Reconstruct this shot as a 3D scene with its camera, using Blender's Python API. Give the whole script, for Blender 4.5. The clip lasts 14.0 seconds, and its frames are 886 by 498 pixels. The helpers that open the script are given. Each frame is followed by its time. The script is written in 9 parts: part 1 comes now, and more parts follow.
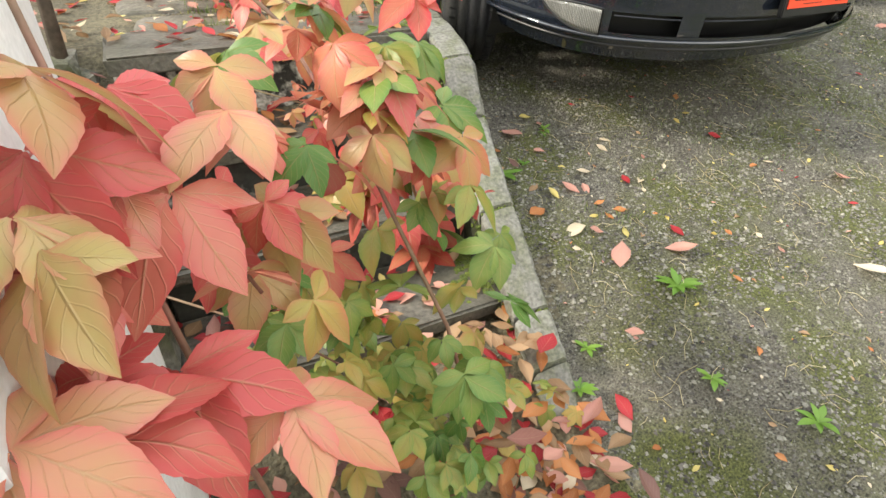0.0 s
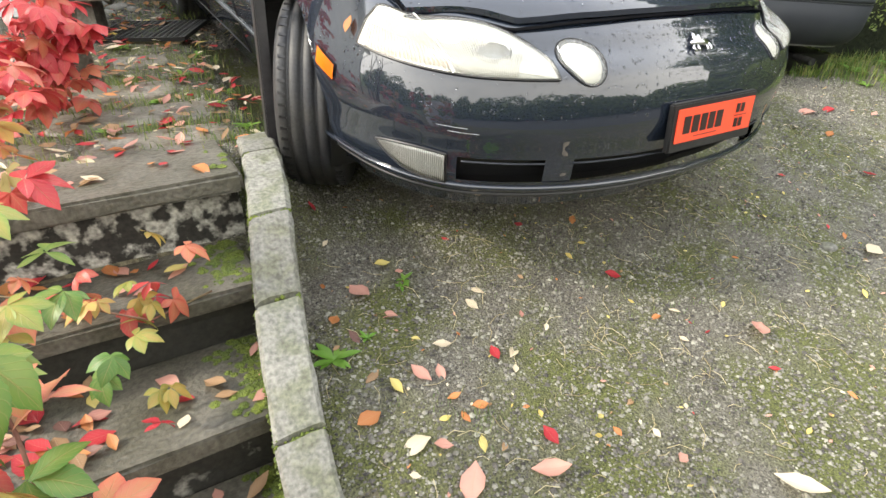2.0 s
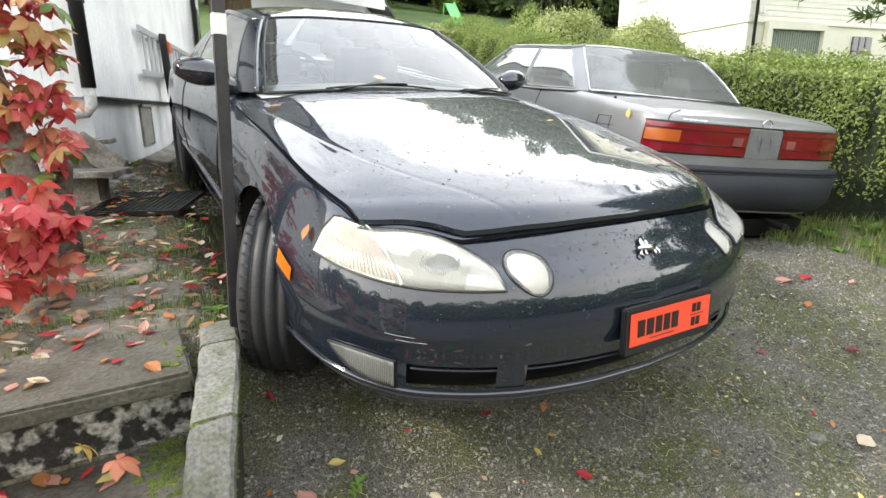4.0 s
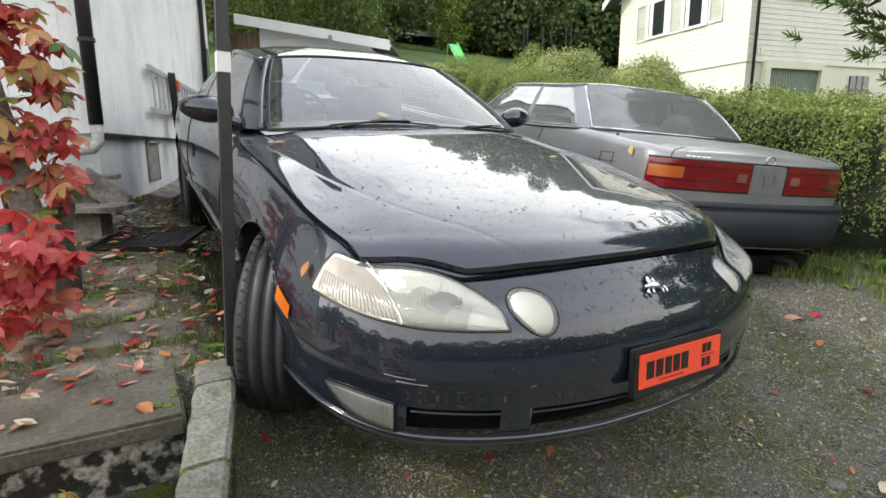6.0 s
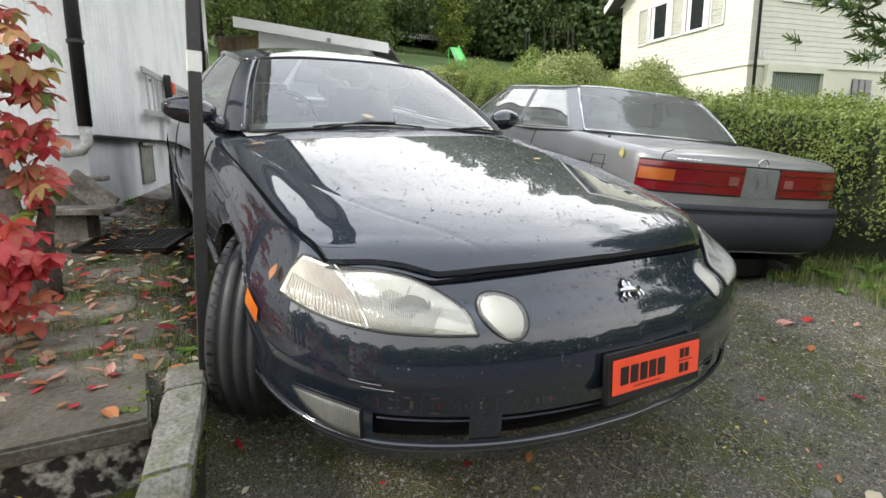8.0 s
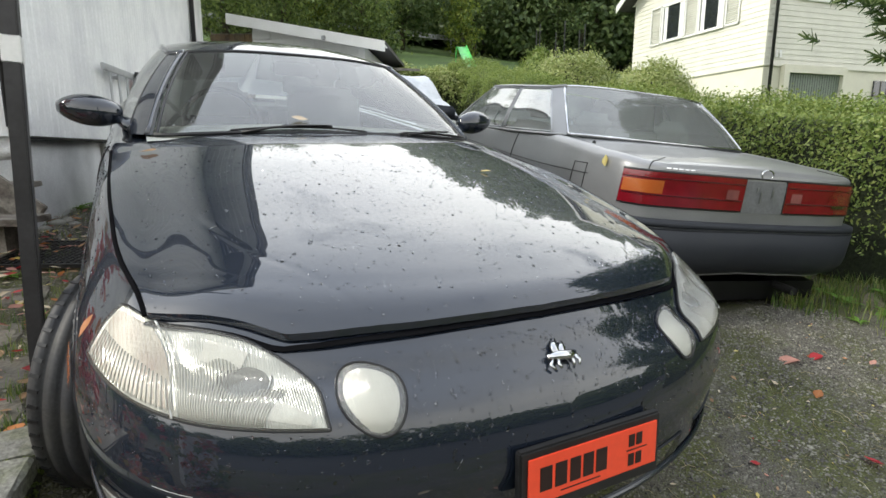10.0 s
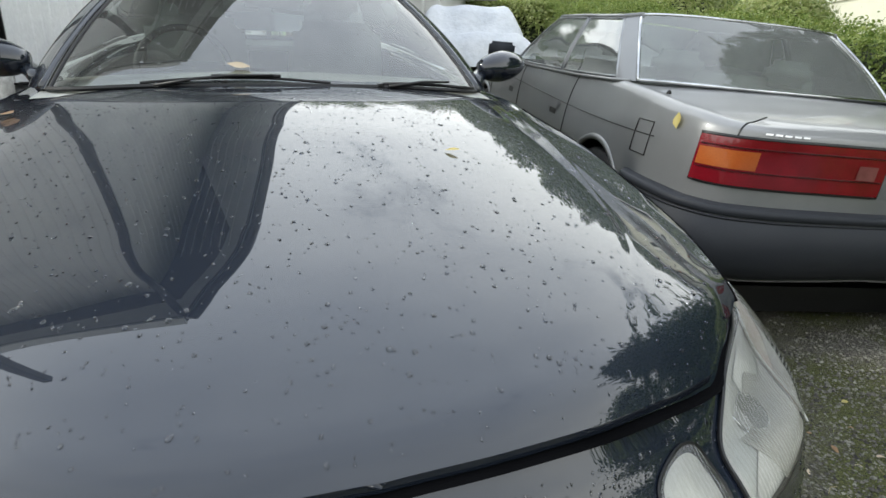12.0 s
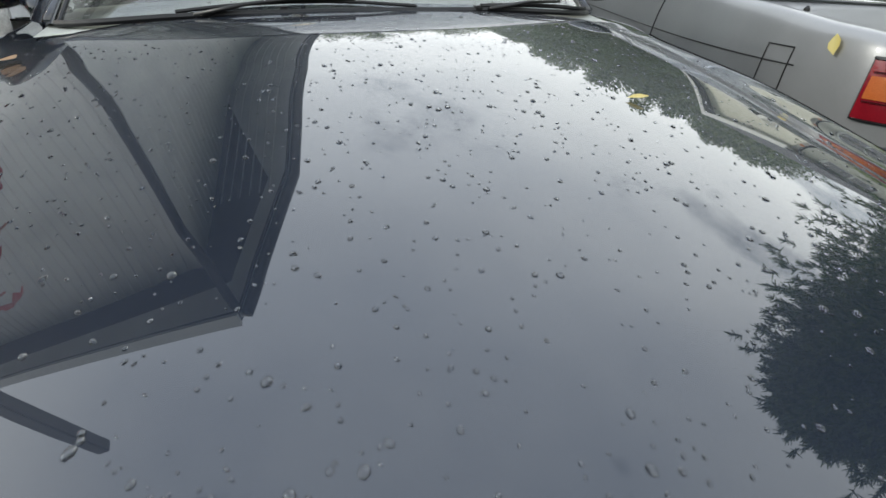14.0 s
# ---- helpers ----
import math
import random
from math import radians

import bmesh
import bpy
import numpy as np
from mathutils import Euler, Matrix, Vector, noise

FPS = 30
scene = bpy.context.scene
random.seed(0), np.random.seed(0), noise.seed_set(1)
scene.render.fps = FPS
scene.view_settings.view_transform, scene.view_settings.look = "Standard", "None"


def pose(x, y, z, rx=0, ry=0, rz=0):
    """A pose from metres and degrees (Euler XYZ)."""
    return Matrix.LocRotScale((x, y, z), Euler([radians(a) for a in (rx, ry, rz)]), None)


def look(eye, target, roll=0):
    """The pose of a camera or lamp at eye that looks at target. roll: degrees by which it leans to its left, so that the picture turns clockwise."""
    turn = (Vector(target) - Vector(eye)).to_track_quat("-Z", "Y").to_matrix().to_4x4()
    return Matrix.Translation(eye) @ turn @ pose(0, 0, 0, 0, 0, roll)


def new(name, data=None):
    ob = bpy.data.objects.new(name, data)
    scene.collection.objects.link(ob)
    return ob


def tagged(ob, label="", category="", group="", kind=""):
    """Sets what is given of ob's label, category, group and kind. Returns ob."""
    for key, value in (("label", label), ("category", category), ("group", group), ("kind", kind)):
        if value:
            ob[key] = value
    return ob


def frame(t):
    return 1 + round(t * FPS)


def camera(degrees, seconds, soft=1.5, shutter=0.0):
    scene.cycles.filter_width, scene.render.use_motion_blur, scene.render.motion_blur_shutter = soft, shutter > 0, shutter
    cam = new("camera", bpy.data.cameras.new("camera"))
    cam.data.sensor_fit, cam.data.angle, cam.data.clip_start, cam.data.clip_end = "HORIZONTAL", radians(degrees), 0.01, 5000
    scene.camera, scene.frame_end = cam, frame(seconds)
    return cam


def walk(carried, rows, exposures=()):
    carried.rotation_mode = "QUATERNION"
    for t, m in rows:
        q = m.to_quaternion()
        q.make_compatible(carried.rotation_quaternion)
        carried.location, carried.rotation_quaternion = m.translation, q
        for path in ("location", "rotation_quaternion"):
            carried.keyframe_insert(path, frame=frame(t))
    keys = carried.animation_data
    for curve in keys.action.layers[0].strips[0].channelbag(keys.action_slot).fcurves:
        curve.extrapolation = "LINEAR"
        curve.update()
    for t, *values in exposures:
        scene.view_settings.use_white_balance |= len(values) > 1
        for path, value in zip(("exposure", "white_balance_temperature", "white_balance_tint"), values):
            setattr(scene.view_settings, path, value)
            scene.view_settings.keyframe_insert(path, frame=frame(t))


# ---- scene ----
# ---------------------------------------------------------------- camera and its walk
cam = camera(78.3, 14.0)
PATH = [
    (0, (-2.039, -1.190, 0.823), (-1.254, 0.304, -0.250), 0.44),
    (0.5, (-1.897, -1.092, 0.876), (-1.104, 0.394, -0.203), 0.45),
    (1, (-1.715, -1.017, 0.899), (-0.891, 0.466, -0.162), 0.32),
    (1.5, (-1.513, -0.952, 0.927), (-0.635, 0.521, -0.101), 0.04),
    (2, (-1.395, -0.899, 0.987), (-0.494, 0.615, 0.039), -0.25),
    (2.5, (-1.318, -0.844, 1.048), (-0.393, 0.720, 0.212), -0.26),
    (3, (-1.262, -0.849, 1.114), (-0.312, 0.765, 0.413), -0.27),
    (3.5, (-1.232, -0.886, 1.142), (-0.268, 0.764, 0.554), -0.27),
    (4, (-1.226, -0.899, 1.157), (-0.253, 0.776, 0.659), -0.27),
    (4.2, (-1.232, -0.894, 1.146), (-0.252, 0.786, 0.683), -0.25),
    (6.5, (-1.197, -0.873, 1.158), (-0.223, 0.835, 0.789), -0.15),
    (7, (-1.187, -0.873, 1.155), (-0.216, 0.837, 0.790), -0.16),
    (7.5, (-1.164, -0.880, 1.154), (-0.194, 0.830, 0.791), -0.10),
    (8, (-1.119, -0.891, 1.149), (-0.151, 0.821, 0.788), -0.14),
    (8.5, (-1.066, -0.912, 1.156), (-0.102, 0.802, 0.796), -0.09),
    (9, (-0.975, -0.881, 1.156), (-0.015, 0.837, 0.797), -0.09),
    (9.2, (-0.935, -0.846, 1.163), (0.025, 0.870, 0.800), -0.02),
    (11.3, (-0.248, -0.456, 1.238), (0.534, 1.347, 0.866), 0.23),
    (11.5, (-0.211, -0.411, 1.258), (0.537, 1.398, 0.851), 0.17),
    (12, (-0.070, -0.287, 1.250), (0.532, 1.531, 0.674), 0.46),
    (12.5, (0.032, -0.224, 1.260), (0.456, 1.614, 0.595), 0.86),
    (13, (0.074, -0.154, 1.268), (0.393, 1.688, 0.556), 1.11),
    (13.5, (0.065, -0.089, 1.256), (0.365, 1.751, 0.531), 1.15),
    (13.9, (-0.009, -0.069, 1.240), (0.337, 1.764, 0.521), 0.90),
    (14, (-0.225, 0.138, 1.240), (0.316, 1.890, 0.441), -1.06),
]
walk(cam, [(t, look(eye, target, roll)) for t, eye, target, roll in PATH],
     exposures=[(0.0, 0.88, 7000, 8), (1.0, 1.12, 6950, 9), (2.0, 1.12, 6800, 9), (3.0, 1.05, 6650, 9), (4.0, 0.76, 6550, 9), (5.0, 0.36, 6500, 9), (6.5, 0.22, 6500, 9), (9.0, 0.18, 6500, 9), (11.5, -0.05, 6350, 6), (14.0, -0.05, 6300, 6)])

# ---------------------------------------------------------------- light
scene.view_settings.exposure = 0.0
SUN_ELEV, SUN_AZ = radians(36), radians(288)
world = bpy.data.worlds.new("sky")
scene.world = world
world.use_nodes = True
wn, wl = world.node_tree.nodes, world.node_tree.links
wn.clear()
w_out = wn.new("ShaderNodeOutputWorld")
w_bg = wn.new("ShaderNodeBackground")
w_sky = wn.new("ShaderNodeTexSky")
w_sky.sky_type = "NISHITA"
w_sky.sun_disc = False
w_sky.sun_elevation, w_sky.sun_rotation = SUN_ELEV, SUN_AZ
w_co = wn.new("ShaderNodeTexCoord")
w_map = wn.new("ShaderNodeMapping")
w_map.inputs["Scale"].default_value = (1.0, 1.0, 2.4)
w_noise = wn.new("ShaderNodeTexNoise")
w_noise.inputs["Scale"].default_value = 1.7
w_noise.inputs["Detail"].default_value = 7.0
w_noise.inputs["Roughness"].default_value = 0.55
w_ramp = wn.new("ShaderNodeValToRGB")
w_ramp.color_ramp.elements[0].position, w_ramp.color_ramp.elements[1].position = 0.27, 0.40
w_shade = wn.new("ShaderNodeTexNoise")
w_shade.inputs["Scale"].default_value = 3.4
w_shade.inputs["Detail"].default_value = 4.0
w_cloud = wn.new("ShaderNodeMixRGB")
w_sep = wn.new("ShaderNodeSeparateXYZ")
w_high = wn.new("ShaderNodeMapRange")
w_high.interpolation_type = "SMOOTHSTEP"
w_high.inputs["From Min"].default_value, w_high.inputs["From Max"].default_value = 0.30, 0.95
w_low, w_top = wn.new("ShaderNodeMixRGB"), wn.new("ShaderNodeMixRGB")
w_low.inputs[1].default_value, w_low.inputs[2].default_value = (16.5, 16.8, 16.9, 1), (26.0, 25.6, 24.4, 1)
w_top.inputs[1].default_value, w_top.inputs[2].default_value = (8.8, 9.6, 11.4, 1), (13.0, 13.7, 15.0, 1)
w_mix = wn.new("ShaderNodeMixRGB")
wl.new(w_co.outputs["Generated"], w_map.inputs["Vector"])
wl.new(w_map.outputs["Vector"], w_noise.inputs["Vector"])
wl.new(w_map.outputs["Vector"], w_shade.inputs["Vector"])
wl.new(w_noise.outputs["Fac"], w_ramp.inputs["Fac"])
wl.new(w_ramp.outputs["Color"], w_mix.inputs["Fac"])
wl.new(w_co.outputs["Generated"], w_sep.inputs["Vector"])
wl.new(w_sep.outputs["Z"], w_high.inputs["Value"])
wl.new(w_shade.outputs["Fac"], w_low.inputs["Fac"])
wl.new(w_shade.outputs["Fac"], w_top.inputs["Fac"])
wl.new(w_high.outputs["Result"], w_cloud.inputs["Fac"])
wl.new(w_low.outputs["Color"], w_cloud.inputs[1])
wl.new(w_top.outputs["Color"], w_cloud.inputs[2])
wl.new(w_sky.outputs["Color"], w_mix.inputs[1])
w_dir = wn.new("ShaderNodeVectorMath")
w_dir.operation = "DOT_PRODUCT"
w_dir.inputs[1].default_value = (0.22, 0.97, 0.0)
w_thick = wn.new("ShaderNodeMapRange")
w_thick.inputs["From Min"].default_value, w_thick.inputs["From Max"].default_value = -0.9, 0.5
w_thick.inputs["To Min"].default_value, w_thick.inputs["To Max"].default_value = 0.52, 1.06
w_grey = wn.new("ShaderNodeMixRGB")
w_grey.blend_type = "MULTIPLY"
w_grey.inputs["Fac"].default_value = 1.0
wl.new(w_co.outputs["Generated"], w_dir.inputs[0])
wl.new(w_dir.outputs["Value"], w_thick.inputs["Value"])
wl.new(w_cloud.outputs["Color"], w_grey.inputs[1])
wl.new(w_thick.outputs["Result"], w_grey.inputs[2])
wl.new(w_grey.outputs["Color"], w_mix.inputs[2])
wl.new(w_mix.outputs["Color"], w_bg.inputs["Color"])
w_bg.inputs["Strength"].default_value = 0.15
wl.new(w_bg.outputs["Background"], w_out.inputs["Surface"])

sun_data = bpy.data.lights.new("sun", "SUN")
sun_data.energy, sun_data.angle, sun_data.color = 2.8, radians(8), (1.0, 0.94, 0.84)
sun = new("sun", sun_data)
sun_dir = Vector((math.sin(SUN_AZ) * math.cos(SUN_ELEV), math.cos(SUN_AZ) * math.cos(SUN_ELEV), math.sin(SUN_ELEV)))
sun.matrix_world = look(sun_dir * 50, (0, 0, 0))


# ---------------------------------------------------------------- materials
def mat(name, color, rough=0.6, metal=0.0, vary=0.25, scale=6.0, fine=60.0, bump=0.2, dist=0.004, coat=0.0,
        tint=None, spots=0.5, island=0.0, spec=0.5, trans=0.0, world_co=False, per_ob=0.0, coat_ior=1.6, edge=0.16):
    """A surface with variation at two scales: broad stains towards tint, fine grain, and relief."""
    m = bpy.data.materials.new(name)
    m.use_nodes = True
    n, l = m.node_tree.nodes, m.node_tree.links
    b = n["Principled BSDF"]
    co = n.new("ShaderNodeTexCoord")
    vec = co.outputs["Object"]
    if world_co:
        vec = n.new("ShaderNodeNewGeometry").outputs["Position"]
    big, small = n.new("ShaderNodeTexNoise"), n.new("ShaderNodeTexNoise")
    for q, sc, de in ((big, scale, 5.0), (small, fine, 4.0)):
        q.inputs["Scale"].default_value, q.inputs["Detail"].default_value = sc, de
        l.new(vec, q.inputs["Vector"])
    c = Vector(color[:3])
    t = Vector(tint[:3]) if tint else c * 0.55
    ramp = n.new("ShaderNodeValToRGB")
    ramp.color_ramp.elements[0].position, ramp.color_ramp.elements[1].position = spots - edge, spots + edge
    ramp.color_ramp.elements[0].color, ramp.color_ramp.elements[1].color = (*t, 1), (*c, 1)
    l.new(big.outputs["Fac"], ramp.inputs["Fac"])
    grain = n.new("ShaderNodeMapRange")
    grain.inputs["From Min"].default_value, grain.inputs["From Max"].default_value = 0.3, 0.7
    grain.inputs["To Min"].default_value, grain.inputs["To Max"].default_value = 1 - vary, 1 + vary
    l.new(small.outputs["Fac"], grain.inputs["Value"])
    mul = n.new("ShaderNodeMixRGB")
    mul.blend_type = "MULTIPLY"
    mul.inputs["Fac"].default_value = 1.0
    l.new(ramp.outputs["Color"], mul.inputs[1])
    l.new(grain.outputs["Result"], mul.inputs[2])
    out = mul.outputs["Color"]
    if island or per_ob:
        src = n.new("ShaderNodeNewGeometry").outputs["Random Per Island"] if island else n.new("ShaderNodeObjectInfo").outputs["Random"]
        hsv = n.new("ShaderNodeHueSaturation")
        amt = island or per_ob
        va = n.new("ShaderNodeMapRange")
        va.inputs["To Min"].default_value, va.inputs["To Max"].default_value = 1 - amt, 1 + amt
        l.new(src, va.inputs["Value"])
        hu = n.new("ShaderNodeMapRange")
        hu.inputs["To Min"].default_value, hu.inputs["To Max"].default_value = 0.5 - amt * 0.05, 0.5 + amt * 0.05
        l.new(src, hu.inputs["Value"])
        l.new(va.outputs["Result"], hsv.inputs["Value"])
        l.new(hu.outputs["Result"], hsv.inputs["Hue"])
        l.new(out, hsv.inputs["Color"])
        out = hsv.outputs["Color"]
    l.new(out, b.inputs["Base Color"])
    b.inputs["Metallic"].default_value = metal
    b.inputs["Specular IOR Level"].default_value = spec
    rr = n.new("ShaderNodeMapRange")
    rr.inputs["To Min"].default_value, rr.inputs["To Max"].default_value = max(0.02, rough * 0.8), min(1, rough * 1.2)
    l.new(big.outputs["Fac"], rr.inputs["Value"])
    l.new(rr.outputs["Result"], b.inputs["Roughness"])
    if coat:
        b.inputs["Coat Weight"].default_value, b.inputs["Coat Roughness"].default_value, b.inputs["Coat IOR"].default_value = coat, 0.012, coat_ior
    if trans:
        b.inputs["Transmission Weight"].default_value = trans
    if bump:
        bp = n.new("ShaderNodeBump")
        bp.inputs["Strength"].default_value, bp.inputs["Distance"].default_value = bump, dist
        l.new(small.outputs["Fac"], bp.inputs["Height"])
        l.new(bp.outputs["Normal"], b.inputs["Normal"])
    return m


def glass_mat(name, tint=(0.9, 0.95, 0.93), rough=0.0, gloss=0.5, film=0.0):
    """A thin pane: mostly clear, with the mirror gloss that Fresnel gives and a damp dust film that also paints in pale
    haze.
    """
    m = bpy.data.materials.new(name)
    m.use_nodes = True
    n, l = m.node_tree.nodes, m.node_tree.links
    n.clear()
    out = n.new("ShaderNodeOutputMaterial")
    tr, gl, mx, fr = n.new("ShaderNodeBsdfTransparent"), n.new("ShaderNodeBsdfGlossy"), n.new("ShaderNodeMixShader"), n.new("ShaderNodeFresnel")
    tr.inputs["Color"].default_value = (*tint, 1)
    gl.inputs["Roughness"].default_value = rough
    fr.inputs["IOR"].default_value = 1.0 + gloss
    l.new(fr.outputs["Fac"], mx.inputs["Fac"])
    # pale diffuse film: dust, and haze mixed in to brighten dim panes
    df, fm = n.new("ShaderNodeBsdfDiffuse"), n.new("ShaderNodeMixShader")
    df.inputs["Color"].default_value = (0.72, 0.74, 0.72, 1)
    fm.inputs["Fac"].default_value = film
    l.new(tr.outputs["BSDF"], fm.inputs[1])
    l.new(df.outputs["BSDF"], fm.inputs[2])
    l.new(fm.outputs["Shader"], mx.inputs[1])
    l.new(gl.outputs["BSDF"], mx.inputs[2])
    l.new(mx.outputs["Shader"], out.inputs["Surface"])
    return m


def leaf_mat(name, a, b, c, rough=0.5, per_ob=False, veins=False):
    """Leaves whose colours run from a over b to c, leaf by leaf, with blotches and, on large leaves, paler veins."""
    m = bpy.data.materials.new(name)
    m.use_nodes = True
    n, l = m.node_tree.nodes, m.node_tree.links
    p = n["Principled BSDF"]
    geo = n.new("ShaderNodeNewGeometry")
    ns = n.new("ShaderNodeTexNoise")
    ns.inputs["Scale"].default_value, ns.inputs["Detail"].default_value = 16.0, 5.0
    l.new(geo.outputs["Position"], ns.inputs["Vector"])
    add = n.new("ShaderNodeMath")
    add.operation = "MULTIPLY_ADD"
    add.inputs[1].default_value = 0.75
    l.new(ns.outputs["Fac"], add.inputs[0])
    sub = n.new("ShaderNodeMath")
    sub.operation = "SUBTRACT"
    sub.inputs[1].default_value = 0.37
    pick = n.new("ShaderNodeObjectInfo").outputs["Random"] if per_ob else geo.outputs["Random Per Island"]
    l.new(pick, sub.inputs[0])
    l.new(sub.outputs["Value"], add.inputs[2])
    ramp = n.new("ShaderNodeValToRGB")
    e = ramp.color_ramp.elements
    e[0].color, e[1].color = (*a, 1), (*c, 1)
    mid = e.new(0.5)
    mid.color = (*b, 1)
    l.new(add.outputs["Value"], ramp.inputs["Fac"])
    colour = ramp.outputs["Color"]
    if veins:
        def calc(op, x, y):
            q = n.new("ShaderNodeMath")
            q.operation = op
            for i, v in enumerate((x, y)):
                if isinstance(v, (int, float)):
                    q.inputs[i].default_value = v
                elif v is not None:
                    l.new(v, q.inputs[i])
            return q.outputs["Value"]
        at = n.new("ShaderNodeAttribute")
        at.attribute_name = "blade"
        sp = n.new("ShaderNodeSeparateXYZ")
        l.new(at.outputs["Vector"], sp.inputs["Vector"])
        g = calc("ABSOLUTE", sp.outputs["X"], None)
        rib = calc("MAXIMUM", calc("SUBTRACT", 1.0, calc("MULTIPLY", g, 16.0)), 0.0)
        side = calc("SINE", calc("MULTIPLY", calc("SUBTRACT", calc("MULTIPLY", sp.outputs["Y"], 7.0), calc("MULTIPLY", g, 2.2)), 6.283), None)
        side = calc("MAXIMUM", calc("MULTIPLY", calc("SUBTRACT", side, 0.86), 5.0), 0.0)
        vein = calc("MINIMUM", calc("ADD", rib, calc("MULTIPLY", side, 0.6)), 1.0)
        rim = calc("MULTIPLY", calc("POWER", g, 3.0), 0.30)
        l.new(calc("SUBTRACT", add.outputs["Value"], rim), ramp.inputs["Fac"])
        vm = n.new("ShaderNodeMixRGB")
        vm.inputs[2].default_value = (0.5 * c[0] + 0.22, 0.5 * c[1] + 0.16, 0.5 * c[2] + 0.10, 1)
        l.new(calc("MULTIPLY", vein, 0.42), vm.inputs["Fac"])
        l.new(colour, vm.inputs[1])
        colour = vm.outputs["Color"]
        bp = n.new("ShaderNodeBump")
        bp.inputs["Strength"].default_value, bp.inputs["Distance"].default_value = 0.5, 0.002
        bp.invert = True
        l.new(vein, bp.inputs["Height"])
        l.new(bp.outputs["Normal"], p.inputs["Normal"])
    l.new(colour, p.inputs["Base Color"])
    p.inputs["Roughness"].default_value = rough
    p.inputs["Subsurface Weight"].default_value = 0.0
    tl, mx = n.new("ShaderNodeBsdfTranslucent"), n.new("ShaderNodeMixShader")
    mx.inputs["Fac"].default_value = 0.35
    l.new(colour, tl.inputs["Color"])
    l.new(p.outputs["BSDF"], mx.inputs[1])
    l.new(tl.outputs["BSDF"], mx.inputs[2])
    l.new(mx.outputs["Shader"], n["Material Output"].inputs["Surface"])
    return m


# ---------------------------------------------------------------- mesh helpers
def spline(keys):
    """A smooth curve through keys (x, y): cubic pieces with averaged slopes."""
    k = np.array(keys, float)
    x, y = k[:, 0], k[:, 1]
    d = np.diff(y) / np.diff(x)
    m = np.empty_like(y)
    m[0], m[-1] = d[0], d[-1]
    h = np.diff(x)
    m[1:-1] = (d[:-1] * h[1:] + d[1:] * h[:-1]) / (h[1:] + h[:-1])

    def f(v):
        v = np.clip(np.asarray(v, float), x[0], x[-1])
        i = np.clip(np.searchsorted(x, v) - 1, 0, len(x) - 2)
        t = (v - x[i]) / h[i]
        return ((2 * t**3 - 3 * t**2 + 1) * y[i] + (t**3 - 2 * t**2 + t) * h[i] * m[i]
                + (-2 * t**3 + 3 * t**2) * y[i + 1] + (t**3 - t**2) * h[i] * m[i + 1])
    return f


def mesh_of(name, verts, faces, material, smooth=True):
    me = bpy.data.meshes.new(name)
    me.from_pydata([tuple(v) for v in verts], [], faces)
    me.validate()
    if smooth:
        me.polygons.foreach_set("use_smooth", [True] * len(me.polygons))
    for m in material if isinstance(material, (list, tuple)) else [material]:
        me.materials.append(m)
    return me


def part(name, bm, material, parent=None, label="", smooth=False):
    """Links a bmesh, a mesh or (verts, faces) as one object, under a thing or a part."""
    if isinstance(bm, tuple):
        me = mesh_of(name, bm[0], bm[1], material, smooth)
    elif isinstance(bm, bpy.types.Mesh):
        me = bm
    else:
        me = bpy.data.meshes.new(name)
        if smooth:
            for f in bm.faces:
                f.smooth = True
        bm.to_mesh(me)
        bm.free()
        for m in material if isinstance(material, (list, tuple)) else [material]:
            me.materials.append(m)
    ob = new(name, me)
    if parent is not None:
        ob.parent = parent
    if label:
        tagged(ob, label)
    return ob


def thing(name, m, label, category, group="", kind=""):
    ob = new(name)
    ob.empty_display_size = 0.1
    ob.matrix_world = m
    return tagged(ob, label, category, group, kind)


def merge(*parts):
    """Joins several (verts, faces) into one."""
    vs, fs = [], []
    for v, f in parts:
        o = len(vs)
        vs += [tuple(q) for q in v]
        fs += [tuple(i + o for i in q) for q in f]
    return vs, fs


def box(x0, x1, y0, y1, z0, z1, bev=0.0, seg=2):
    bm = bmesh.new()
    bmesh.ops.create_cube(bm, size=1.0)
    for v in bm.verts:
        v.co = Vector((x0 + (v.co.x + 0.5) * (x1 - x0), y0 + (v.co.y + 0.5) * (y1 - y0), z0 + (v.co.z + 0.5) * (z1 - z0)))
    if bev:
        bmesh.ops.bevel(bm, geom=list(bm.edges), offset=bev, segments=seg, affect="EDGES", clamp_overlap=True)
    return bm


def plain(bm):
    """(verts, faces) of a bmesh, which it frees."""
    bm.verts.index_update()
    r = [tuple(v.co) for v in bm.verts], [tuple(v.index for v in f.verts) for f in bm.faces]
    bm.free()
    return r


def pbox(*a, **k):
    return plain(box(*a, **k))


def moved(vf, m):
    return [tuple(m @ Vector(v)) for v in vf[0]], vf[1]


def grid(pts, closed_u=False, closed_v=False, flip=False):
    """(verts, faces) of an array of points [u][v]."""
    p = np.asarray(pts, float)
    nu, nv = p.shape[:2]
    vs = p.reshape(-1, 3)
    fs = []
    for i in range(nu if closed_u else nu - 1):
        for j in range(nv if closed_v else nv - 1):
            a, b = i * nv + j, ((i + 1) % nu) * nv + j
            c, d = ((i + 1) % nu) * nv + (j + 1) % nv, i * nv + (j + 1) % nv
            fs.append((a, d, c, b) if flip else (a, b, c, d))
    return [tuple(v) for v in vs], fs


